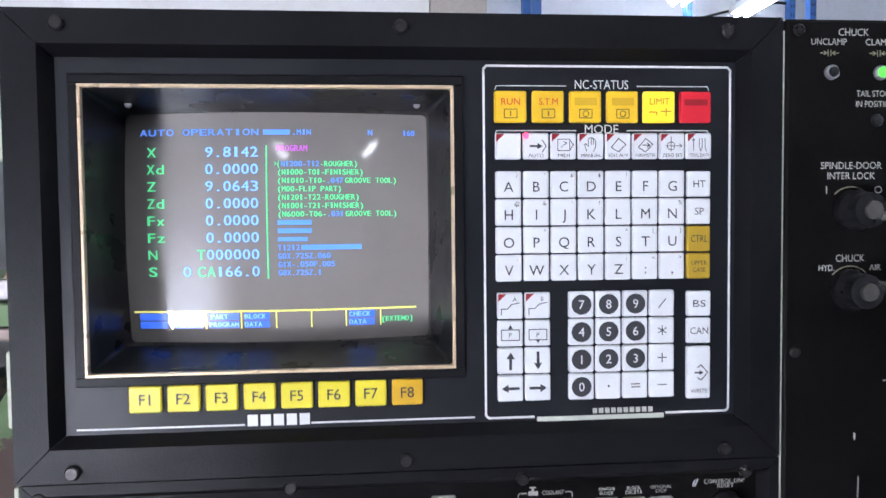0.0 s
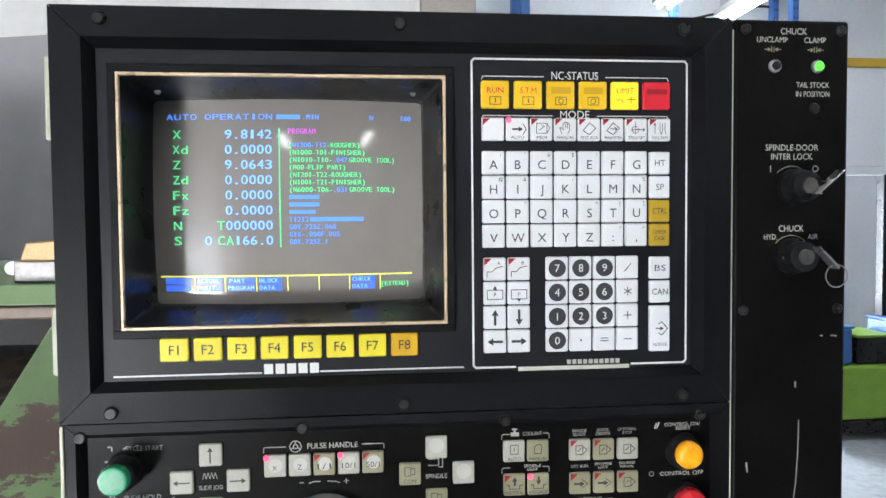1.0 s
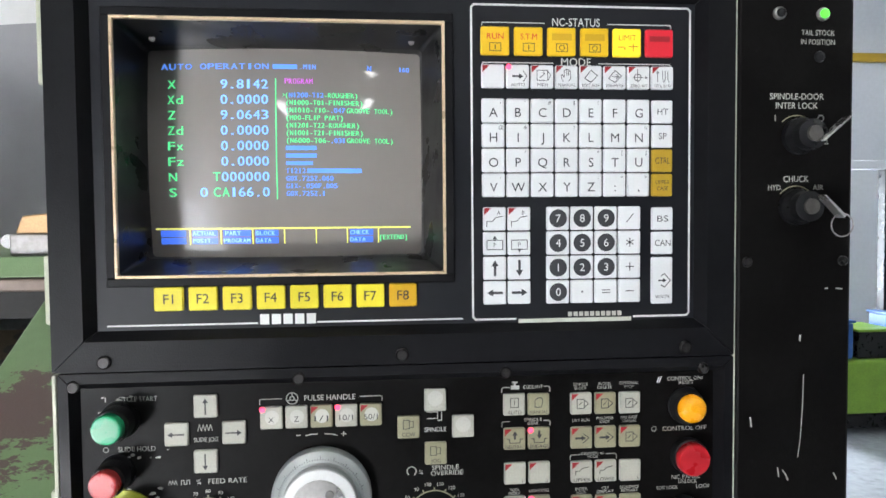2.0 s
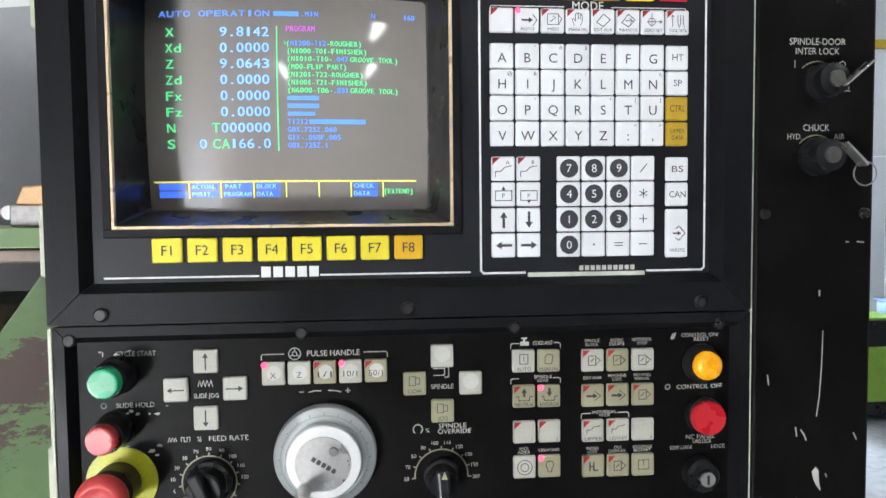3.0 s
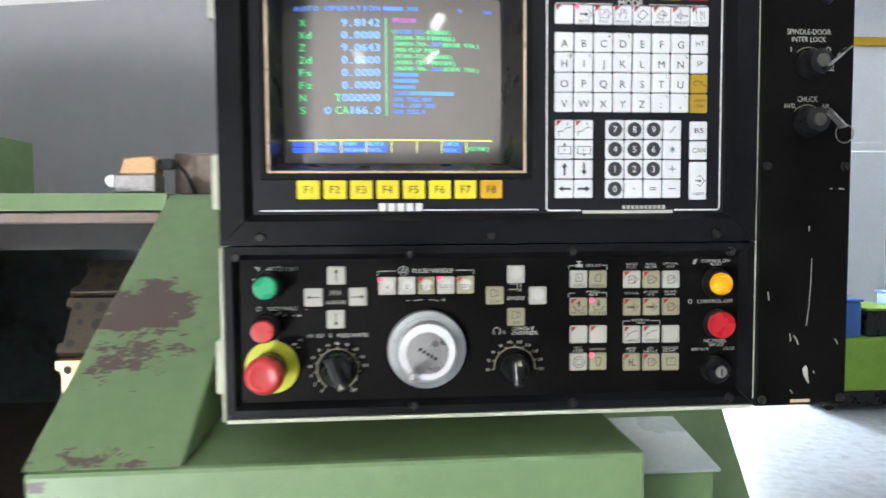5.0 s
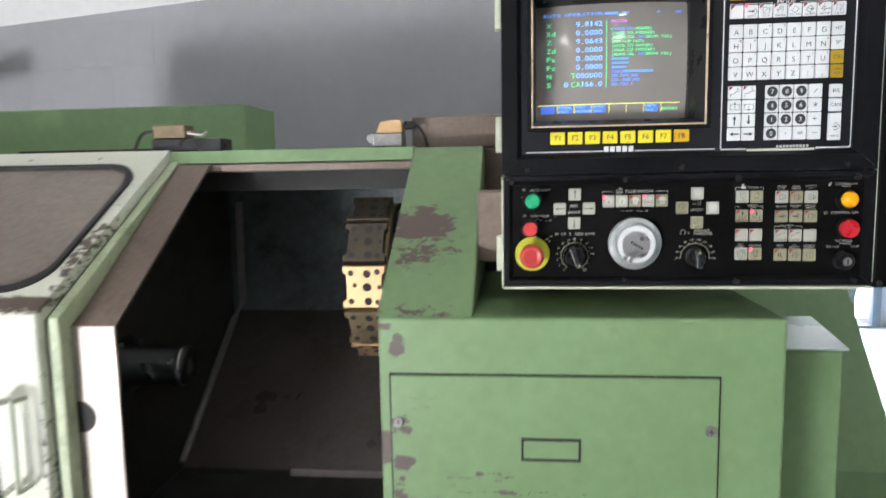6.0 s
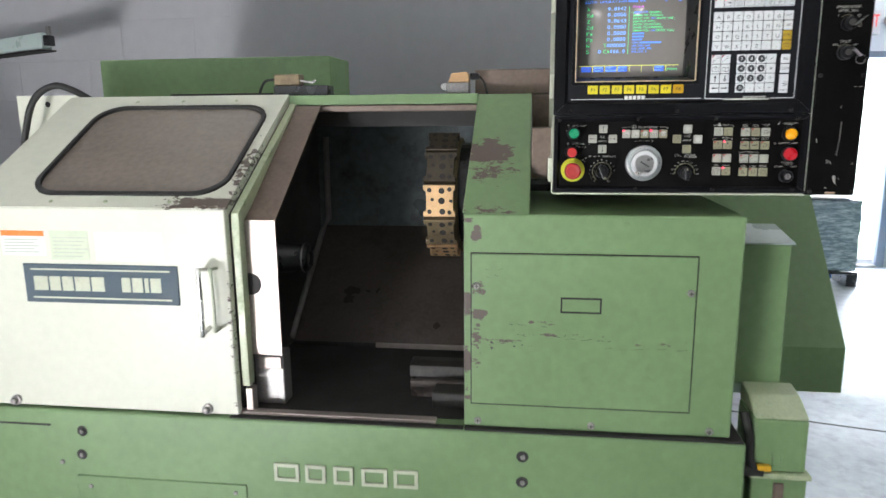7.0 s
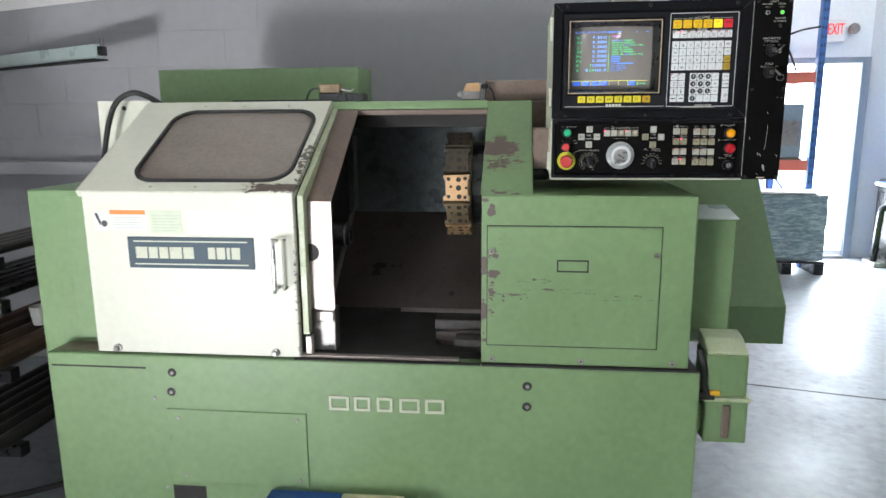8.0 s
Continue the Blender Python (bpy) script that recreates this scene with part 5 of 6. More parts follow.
# digits
for r, row in enumerate(("789/", "456*", "123+", "0.=-")):
    for c, ch in enumerate(row):
        k = key(0.1202 + 0.01858 * c, 1.6032 - 0.01855 * r, S1, 0.0176, KEY_WHITE, name="number_key")
        if ch.isdigit():
            part("dark_disc", blob(disc_pts(0, 0, 0.0068, 24), KT), DARK_INK, k)
            legend(k, text(ch, 0, 0, KT - 0.0002, 0.0058), WHITE_INK)
        elif ch == "*":
            legend(k, ink([[(0.0032 * math.cos(radians(a)), 0.0032 * math.sin(radians(a))), (-0.0032 * math.cos(radians(a)), -0.0032 * math.sin(radians(a)))] for a in (30, 90, 150)], 0.0007, KT))
        elif ch in "=-+/.":
            lines = {"=": [[(-0.003, 0.001), (0.003, 0.001)], [(-0.003, -0.001), (0.003, -0.001)]], "-": [[(-0.003, 0), (0.003, 0)]], "+": [[(-0.003, 0), (0.003, 0)], [(0, -0.003), (0, 0.003)]], "/": [[(-0.0025, -0.003), (0.0025, 0.003)]], ".": [[(-0.0002, 0), (0.0002, 0)]]}[ch]
            legend(k, ink(lines, 0.0007 if ch != "." else 0.0014, KT))
for word, z, h in (("BS", 1.6024, 0.0172), ("CAN", 1.5838, 0.0172), ("WRITE", 1.5550, 0.0358)):
    k = key(0.2018, z, 0.0165, h, KEY_WHITE, name="function_key")
    if word == "WRITE":
        legend(k, text("WRITE", 0, -0.0125, KT, 0.0026, None, 0.0115))
        bm = arrow(1, 0, 0.0065, 0.0010, 0.0028)
        part("symbol", ink([[(-0.001, 0.0035), (0.0015, 0.0052), (0.0062, 0.0), (0.0015, -0.0052), (-0.001, -0.0035)]], 0.0007, KT, bm), DARK_INK, k)
    else:
        legend(k, text(word, 0, 0, KT, 0.0046, None, 0.0125 if word == "CAN" else 0.0088))
# F keys
for i in range(8):
    k = key(-0.1652 + 0.02402 * i, 1.5475, 0.0205, 0.0172, KEY_YELLOW if i < 7 else KEY_AMBER, name="f_key")
    legend(k, text(f"F{i + 1}", 0, 0, KT, 0.0068))
# frame screws
for sx, sz in ((-0.2085, 1.7835), (0.0015, 1.7835), (0.2170, 1.7835), (-0.2075, 1.5045), (0.0015, 1.5045), (0.2165, 1.5045)):
    screw(sx, sz, PF, 0.0048, panel, SCREW_DARK, "frame_screw")

# ---- lower operating plate ----
bevel_frame("lower_frame_bar", -0.2405, 0.2565, 1.3400, 1.4960, 0.0070, PF + 0.002, PR, 0.005, BLACK, panel)
part("lower_plate", box((-0.232, PR, 1.346), (0.249, 0.461, 1.489)), BLACK_WORN, panel, "worn black printed operating plate")
# pale strokes for edge wear and for the thin highlights painted along it
part("worn_edge_highlight", ink([[(-0.13, 1.4885), (-0.105, 1.4889)], [(-0.05, 1.4889), (-0.03, 1.4889)], [(0.02, 1.4889), (0.10, 1.4885)], [(-0.06, 1.3482), (0.03, 1.3486)], [(0.06, 1.3496), (0.24, 1.3512)], [(0.2462, 1.36), (0.2462, 1.40)]], 0.0008, PR), GREY_INK, panel, "bare worn metal edge with painted highlight")
for sx, sz in ((-0.2300, 1.4870), (-0.0735, 1.4885), (0.0785, 1.4885), (0.2325, 1.4875), (-0.0720, 1.3465), (0.0795, 1.3455), (0.2330, 1.3460)):
    screw(sx, sz, PF + 0.003, 0.0045, panel, SCREW_DARK, "plate_screw")


def caption(s, x, z, h, w=None, material=None):
    return part("printed_caption", text(s, x, z, PR, h, None, w), material or GREY_INK, panel)


def bracket(x0, x1, z, gap0, gap1, drop=0.004):
    part("printed_bracket", ink([[(x0, z - drop), (x0, z - 0.001), (x0 + 0.001, z), (gap0, z)], [(x1, z - drop), (x1, z - 0.001), (x1 - 0.001, z), (gap1, z)]], 0.0006, PR), GREY_INK, panel)


# jog keys
for x, z, d in ((-0.1412, 1.4690, (0, 1)), (-0.1420, 1.4283, (0, -1)), (-0.1622, 1.4490, (-1, 0)), (-0.1215, 1.4490, (1, 0))):
    k = key(x, z, 0.0168, 0.0168, KEY_IVORY, name="jog_key")
    legend(k, arrow(*d, 0.0120, 0.0010, 0.0034))
part("jog_symbol", ink([[(-0.1475, 1.4505), (-0.1462, 1.4550), (-0.1449, 1.4505), (-0.1436, 1.4550), (-0.1423, 1.4505), (-0.1410, 1.4550), (-0.1397, 1.4505), (-0.1384, 1.4550), (-0.1371, 1.4505)]], 0.0005, PR), GREY_INK, panel)
caption("SLIDE JOG", -0.1418, 1.4440, 0.0032, 0.0175)
# pulse handle keys
for i, (word, m_) in enumerate((("X", KEY_IVORY), ("Z", KEY_IVORY), ("1/1", KEY_CREAM), ("10/1", KEY_IVORY), ("50/1", KEY_CREAM))):
    k = key(-0.0945 + 0.01815 * i, 1.4587, 0.0162, 0.0166, m_, name="pulse_key")
    if i in (0, 3):
        led(k, 0.0162)
    elif i in (2, 4):
        corner(k, 0.0162)
    part("pale_spot", blob(disc_pts(0.0005, 0.0005, 0.0052, 20), KT), KEY_SPOT, k)
    legend(k, text(word, 0, -0.0012, KT - 0.0002, 0.0040, None, None if i < 2 else 0.010))
caption("PULSE HANDLE", -0.0520, 1.4722, 0.0040, 0.0375)
bracket(-0.1030, -0.0135, 1.4722, -0.0870, -0.0300)
bm = ink([disc_pts(-0.0795, 1.4722, 0.0042, 20) + [(-0.0753, 1.4722)], disc_pts(-0.0795, 1.4722, 0.0016, 12) + [(-0.0779, 1.4722)]] + [[(-0.0795 + 0.0016 * math.cos(radians(a)), 1.4722 + 0.0016 * math.sin(radians(a))), (-0.0795 + 0.0042 * math.cos(radians(a)), 1.4722 + 0.0042 * math.sin(radians(a)))] for a in (90, 210, 330)], 0.0007, PR)
part("wheel_symbol", bm, GREY_INK, panel)
part("plus_minus", ink([[(-0.0768, 1.4445), (-0.0738, 1.4445)], [(-0.0700, 1.4440), (-0.0660, 1.4450), (-0.0615, 1.4450)], [(-0.0560, 1.4450), (-0.0500, 1.4445), (-0.0470, 1.4435)], [(-0.0440, 1.4445), (-0.0405, 1.4445)], [(-0.04225, 1.4428), (-0.04225, 1.4462)]], 0.0006, PR), GREY_INK, panel)

# handwheel
wheel = part("handwheel", lathe([(0.0365, 0.0), (0.0365, -0.006), (0.0355, -0.0085), (0.0290, -0.0125), (0.0270, -0.0125), (0.0270, -0.0165), (0.0262, -0.018), (0.0, -0.018)][:-1] + [(0.0205, -0.018)], (-0.0585, PR - 0.001, 1.3995), "y", 56), ALU, panel, "brushed aluminium pulse handwheel", False)
bm = bmesh.new()
for i in range(100):
    a = radians(3.6 * i)
    r0, r1 = 0.0300, 0.0312 if i % 5 else 0.0325
    x0, z0, x1, z1 = [(-0.0585, 1.3995)[j % 2] + r * f(a) for j, (r, f) in enumerate(((r0, math.cos), (r0, math.sin), (r1, math.cos), (r1, math.sin)))]
    w = Vector((-math.sin(a), 0, math.cos(a))) * 0.0002
    y0, y1 = PR - 0.001 - 0.0125 + (r0 - 0.029) * 0.615 - 0.0003, PR - 0.001 - 0.0125 + (r1 - 0.029) * 0.615 - 0.0003
    bm.faces.new([bm.verts.new(p) for p in (Vector((x0, y0, z0)) + w, Vector((x1, y1, z1)) + w, Vector((x1, y1, z1)) - w, Vector((x0, y0, z0)) - w)])
part("dial_mark", bm, DARK_INK, wheel)
part("white_disc", lathe([(0.0262, -0.0182), (0.0255, -0.0192), (0.0200, -0.0195)], (-0.0585, PR - 0.001, 1.3995), "y", 48), ALU_WHITE, wheel)
cap = part("wheel_cap", lathe([(0.0195, -0.0196), (0.0190, -0.0206), (0.0020, -0.0208)], (-0.0590, PR - 0.001, 1.3985), "y", 40), STEEL, wheel, "polished centre cap")
bm = bmesh.new()
for i in range(5):
    u = -0.0088 + 0.0040 * i
    c, s_ = math.cos(radians(-32)), math.sin(radians(-32))
    pts = [(u, -0.0017), (u + 0.0029, -0.0017), (u + 0.0029, 0.0017), (u, 0.0017)]
    blob([(-0.0590 + a * c - b * s_, 1.3985 + a * s_ + b * c) for a, b in pts], PR - 0.0218, bm)
part("maker_bars", bm, DARK_INK, cap)
part("cap_screw", lathe([(0.0032, 0), (0.0030, -0.0015)], (-0.0515, PR - 0.0218, 1.4075), "y", 14), STEEL_DULL, cap)
bm = lathe([(0.0045, 0.0), (0.0050, -0.010), (0.0042, -0.014), (0.0050, -0.019), (0.0040, -0.021)], (-0.0720, PR - 0.0215, 1.3810), "y", 18)
part("crank_grip", bm, STEEL, wheel, "small turned crank grip", True)


# rotary switches
def rotary(x, z, r, turn, a0, a1, count, labels, knob_r):
    sw_ = part("rotary_scale", ink([disc_pts(x, z, r, 28, a0, a1)] + [[(x + r * math.cos(radians(a)), z + r * math.sin(radians(a))), (x + (r + 0.0022) * math.cos(radians(a)), z + (r + 0.0022) * math.sin(radians(a)))] for a in [a0 + (a1 - a0) * i / (count - 1) for i in range(count)]], 0.0010, PR), KEY_CREAM, panel, "pale printed dial scale")
    bm = bmesh.new()
    for i, s in enumerate(labels):
        a = radians(a1 + (a0 - a1) * i / (len(labels) - 1))
        if s:
            text(s, x + (r + 0.0062) * math.cos(a), z + (r + 0.0052) * math.sin(a), PR, 0.0026, bm)
    part("scale_number", bm, GREY_INK, sw_)
    kb = part("rotary_knob", lathe([(knob_r, 0.0), (knob_r, -0.004), (knob_r * 0.86, -0.006), (knob_r * 0.80, -0.017), (knob_r * 0.72, -0.019)], (x, PR, z), "y", 28), BLACK_PLASTIC, panel, "black pointer knob")
    bm = box((-0.0045, -0.026, -knob_r * 0.98), (0.0045, -0.017, knob_r * 0.98), 0.002)
    bm.transform(Matrix.Translation((x, PR, z)) @ Matrix.Rotation(radians(turn), 4, "Y"))
    part("grip_bar", bm, BLACK_PLASTIC, kb)
    bm = blob([(-0.0026, -knob_r * 0.86), (0.0026, -knob_r * 0.86), (0.0, -knob_r * 0.86 + 0.006)] if turn < 90 else [(-0.0022, knob_r * 0.55), (0.0022, knob_r * 0.55), (0.0, knob_r * 0.98)], -0.0262)
    bm.transform(Matrix.Translation((x, PR, z)) @ Matrix.Rotation(radians(turn if turn < 90 else 0), 4, "Y"))
    part("pointer", bm, KEY_CREAM, kb)
    return kb


rotary(-0.1412, 1.3815, 0.0190, -22, -55, 235, 13, ("0", "2", "5", "10", "30", "50", "70", "80", "90", "100", "110", "120", "", "", "200"), 0.0158)
rotary(0.0250, 1.3790, 0.0195, 176, -4, 184, 9, ("50", "70", "80", "90", "100", "110", "120", "130", "150", "200"), 0.0130)
caption("FEED RATE", -0.1270, 1.4130, 0.0036, 0.0275)
part("feed_symbol", ink([[(-0.1690, 1.4115), (-0.1680, 1.4145), (-0.1670, 1.4115), (-0.1660, 1.4145), (-0.1650, 1.4115), (-0.1640, 1.4145), (-0.1630, 1.4115)], [(-0.1600, 1.4115), (-0.1600, 1.4145), (-0.1580, 1.4145), (-0.1580, 1.4115), (-0.1560, 1.4115), (-0.1560, 1.4145), (-0.1540, 1.4145), (-0.1540, 1.4115)]], 0.0005, PR), GREY_INK, panel)
caption("%", -0.1475, 1.4130, 0.0034)
caption("SPINDLE", 0.0335, 1.4160, 0.0034, 0.0205)
caption("OVERRIDE", 0.0348, 1.4118, 0.0034, 0.0245)
part("turn_symbol", ink([disc_pts(0.0080, 1.4140, 0.0034, 16, -50, 230)], 0.0008, PR), GREY_INK, panel)
caption("%", 0.0150, 1.4130, 0.0030)
# spindle keys
for word, x, z, m_ in (("STOP", 0.0262, 1.4680, KEY_IVORY), ("CCW", 0.0060, 1.4482, KEY_CREAM), ("CW", 0.0470, 1.4475, KEY_IVORY), ("JOG", 0.0262, 1.4275, KEY_CREAM)):
    k = key(x, z, 0.0165, 0.0168, m_, name="spindle_key")
    if word in ("STOP", "CW"):
        part("pale_spot", blob(disc_pts(0, 0.0015, 0.0058, 20), KT), KEY_SPOT, k)
    bm = ink([[(-0.004, -0.001), (0.0005, -0.001), (0.0005, 0.0055), (-0.004, 0.0055), (-0.004, -0.001)], [(0.0005, 0.0045), (0.0035, 0.0045), (0.0035, 0.0), (0.0005, 0.0)]], 0.0005, KT - 0.0002)
    legend(k, text(word, 0, -0.0052, KT - 0.0002, 0.0028, bm), GREY_INK if word in ("STOP", "CW") else DARK_INK)
caption("SPINDLE", 0.0262, 1.4452, 0.0034, 0.0165)
part("spindle_symbol", ink([[(0.020, 1.4535), (0.028, 1.4535), (0.028, 1.4585), (0.020, 1.4585)], [(0.028, 1.4520), (0.031, 1.4520), (0.031, 1.4600), (0.028, 1.4600)]], 0.0006, PR), GREY_INK, panel)

# coolant, spindle gear and auxiliary keys
S2 = 0.0166
grid_keys = (
    (0.0862, 1.4625, "AUTO", KEY_IVORY, 0, "I"), (0.1050, 1.4622, "MANUAL", KEY_CREAM, 0, "h"),
    (0.0864, 1.4362, "NEUTRAL", KEY_CREAM, 1, "u"), (0.1052, 1.4360, "ENGAGE", KEY_CREAM, 2, "d"),
    (0.0866, 1.4095, "1", KEY_IVORY, 1, ""), (0.1054, 1.4095, "2", KEY_IVORY, 1, ""),
    (0.0866, 1.3832, "", KEY_IVORY, 0, "o"), (0.1054, 1.3832, "", KEY_CREAM, 2, "b"),
    (0.1382, 1.4615, "", KEY_IVORY, 1, "s"), (0.1572, 1.4612, "", KEY_CREAM, 1, "s"), (0.1765, 1.4610, "", KEY_IVORY, 0, "s"),
    (0.1384, 1.4350, "", KEY_CREAM, 1, "a"), (0.1574, 1.4350, "", KEY_CREAM, 1, "a"), (0.1767, 1.4348, "", KEY_CREAM, 1, "s"),
    (0.1386, 1.4085, "UPPER", KEY_IVORY, 1, "t"), (0.1576, 1.4085, "LOWER", KEY_IVORY, 1, "t"), (0.1769, 1.4082, "3", KEY_IVORY, 0, ""),
    (0.1388, 1.3818, "", KEY_CREAM, 1, "L"), (0.1578, 1.3815, "", KEY_CREAM, 1, "s"), (0.1771, 1.3812, "", KEY_CREAM, 0, "q"))
for x, z, word, m_, mark, sym in grid_keys:
    k = key(x, z, S2, S2, m_, name="function_key")
    if mark == 1:
        corner(k, S2)
    elif mark == 2:
        led(k, S2)
    if word:
        if len(word) == 1:
            legend(k, text(word, 0.0055, -0.0058, KT, 0.0024))
        else:
            legend(k, text(word, 0, -0.0058, KT, 0.0027, None, min(0.0145, 0.0027 * len(word))))
    lines = {"I": [[(-0.003, -0.002), (0.003, -0.002), (0.003, 0.005), (-0.003, 0.005), (-0.003, -0.002)], [(0, 0), (0, 0.003)]],
             "h": [[(-0.003, -0.002), (-0.003, 0.003), (-0.001, 0.005), (0.002, 0.005), (0.003, 0.003), (0.002, -0.002), (-0.003, -0.002)]],
             "u": [[(-0.006, 0.0), (-0.004, 0.0), (-0.004, -0.003), (0.004, -0.003), (0.004, 0.0), (0.006, 0.0)]], "d": [[(-0.006, 0.0), (-0.004, 0.0), (-0.004, -0.003), (0.004, -0.003), (0.004, 0.0), (0.006, 0.0)]],
             "o": [disc_pts(0, 0, 0.0055, 20) + [(0.0055, 0)], disc_pts(0, 0, 0.0030, 16) + [(0.003, 0)]], "b": [[(-0.0015, -0.004), (-0.0015, -0.002), (-0.003, 0.001), (-0.002, 0.004), (0.002, 0.004), (0.003, 0.001), (0.0015, -0.002), (0.0015, -0.004), (-0.0015, -0.004)]],
             "s": [[(-0.0035, -0.0035), (0.002, -0.0035), (0.002, 0.0035), (-0.0035, 0.0035), (-0.0035, -0.0035)], [(-0.002, -0.001), (0.0005, 0.0015)], [(0.002, 0.003), (0.0055, 0.0), (0.002, -0.003)]],
             "a": [[(0.001, 0.0035), (0.0055, 0.0), (0.001, -0.0035)]], "t": [[(-0.005, -0.002), (-0.005, 0.001), (-0.002, 0.001), (0.0, 0.003), (0.005, 0.004)]],
             "L": [[(-0.003, -0.003), (-0.003, 0.003)], [(0.0, 0.003), (0.0, -0.003), (0.003, -0.003)], [(-0.003, 0.0), (0.0, 0.0)]], "q": [[(-0.004, -0.003), (0.004, -0.003), (0.004, 0.004), (-0.004, 0.004), (-0.004, -0.003)], [(0, 0), (0, 0.004)]]}.get(sym)
    if lines:
        bm = ink(lines, 0.0006 if sym != "L" else 0.0011, KT)
        if sym in "uda":
            d = {"u": (0, 1), "d": (0, -1), "a": (1, 0)}[sym]
            o = Vector((0, 0, 0.003)) if sym in "ud" else Vector((-0.001, 0, 0))
            b2 = arrow(*d, 0.0065 if sym != "a" else 0.0085, 0.0016, 0.0034)
            merge(bm, b2, Matrix.Translation(o - Vector((0, 0.0001, 0))))
        part("symbol", bm, DARK_INK, k)
caption("COOLANT", 0.1010, 1.4752, 0.0028, 0.0150)
part("tap_symbol", blob([(0.0840, 1.4735), (0.0840, 1.4765), (0.0862, 1.4765), (0.0862, 1.4785), (0.0848, 1.4785), (0.0848, 1.4795), (0.0892, 1.4795), (0.0892, 1.4785), (0.0878, 1.4785), (0.0878, 1.4765), (0.0905, 1.4765), (0.0905, 1.4735)], PR), GREY_INK, panel)
bracket(0.0770, 0.1142, 1.4752, 0.0830, 0.1095)
caption("SPINDLE", 0.1010, 1.4500, 0.0024, 0.0135)
caption("GEAR", 0.1010, 1.4472, 0.0024, 0.0085)
bracket(0.0770, 0.1142, 1.4490, 0.0830, 0.1090)
for s, x, z in (("SINGLE", 0.1382, 1.4760), ("BLOCK", 0.1382, 1.4730), ("BLOCK", 0.1572, 1.4760), ("DELETE", 0.1572, 1.4730), ("OPTIONAL", 0.1765, 1.4760), ("STOP", 0.1765, 1.4730), ("DRY RUN", 0.1384, 1.4480), ("MACHINE", 0.1574, 1.4492), ("LOCK", 0.1574, 1.4464),
                ("NO AXES", 0.1767, 1.4492), ("MANUAL", 0.1767, 1.4464), ("TOOL", 0.0866, 1.3962), ("INDEX", 0.0866, 1.3935), ("LIGHTING", 0.1054, 1.3948), ("INTER", 0.1388, 1.3945), ("LOCK", 0.1388, 1.3918), ("CRT", 0.1578, 1.3945), ("DISPLAY", 0.1578, 1.3918), ("SEQUENCE", 0.1771, 1.3945), ("RESTART", 0.1771, 1.3918)):
    caption(s, x, z, 0.0022, 0.0019 * len(s))
caption("INDIVIDUAL", 0.1478, 1.4220, 0.0022, 0.0185)
caption("MODE", 0.1478, 1.4194, 0.0022, 0.0080)
bracket(0.1300, 0.1665, 1.4212, 0.1375, 0.1582)


# push buttons
def push_button(x, z, r, depth, cap_m, name, label, collar=True):
    b = part(name, lathe([(r * 1.32, 0.0), (r * 1.30, -0.003), (r * 1.18, -0.006), (r * 1.16, -depth + 0.004), (r * 1.05, -depth + 0.002)], (x, PR, z), "y", 32), BLACK_PLASTIC, panel, label)
    part("cap", lathe([(r, -depth + 0.004), (r, -depth - 0.0035), (r * 0.93, -depth - 0.0050), (r * 0.80, -depth - 0.0052)], (x, PR, z), "y", 32), cap_m, b)
    return b


push_button(-0.2015, 1.4608, 0.0104, 0.022, BTN_GREEN, "cycle_start_button", "green push button in a black collar")
push_button(-0.2045, 1.4222, 0.0100, 0.022, BTN_PINK, "slide_hold_button", "red push button in a black collar")
caption("CYCLE START", -0.1890, 1.4755, 0.0034, 0.0270)
caption("SLIDE HOLD", -0.1905, 1.4390, 0.0034, 0.0260)
part("start_mark", ink([[(-0.2115, 1.4740), (-0.2115, 1.4770)]], 0.0008, PR), GREY_INK, panel)
part("hold_mark", ink([disc_pts(-0.2120, 1.4390, 0.0018, 14) + [(-0.2102, 1.4390)]], 0.0006, PR), GREY_INK, panel)
ring = part("stop_ring", lathe([(0.0245, 0.0), (0.0245, -0.0015), (0.0160, -0.0018)], (-0.2010, PR, 1.3850), "y", 36), RING_YELLOW, panel, "grimy yellow ring plate")
stop = part("emergency_stop", lathe([(0.0150, 0.0), (0.0150, -0.018), (0.0115, -0.019), (0.0115, -0.027)], (-0.2025, PR, 1.3845), "y", 28), BLACK_PLASTIC, panel, "red mushroom stop button")
part("mushroom", lathe([(0.0120, -0.026), (0.0160, -0.0275), (0.0170, -0.031), (0.0165, -0.0345), (0.0146, -0.0375), (0.0118, -0.0395), (0.0112, -0.0390), (0.0050, -0.0388)], (-0.2025, PR, 1.3845), "y", 36), BTN_PINK, stop, "", True)
lamp = part("control_on_lamp", lathe([(0.0145, 0.0), (0.0145, -0.003), (0.0120, -0.007), (0.0115, -0.009)], (0.2222, PR, 1.4570), "y", 28), BLACK_PLASTIC, panel, "lit amber push lamp")
part("lens", lathe([(0.0108, -0.008), (0.0105, -0.013), (0.0085, -0.0155), (0.0030, -0.0165)], (0.2222, PR, 1.4570), "y", 28), AMBER_LED, lamp, "", True)
off = part("control_off_button", lathe([(0.0140, 0.0), (0.0140, -0.006), (0.0133, -0.007)], (0.2238, PR, 1.4175), "y", 28), BLACK_PLASTIC, panel, "red control off button")
part("cap", lathe([(0.0126, -0.006), (0.0126, -0.012), (0.0118, -0.0135), (0.0100, -0.0138)], (0.2238, PR, 1.4175), "y", 32), BTN_RED, off)
lock = part("key_lock", lathe([(0.0125, 0.0), (0.0125, -0.010), (0.0105, -0.013), (0.0065, -0.0132), (0.0062, -0.016)], (0.2205, PR, 1.3735), "y", 28), BLACK_PLASTIC, panel, "black key lock switch")
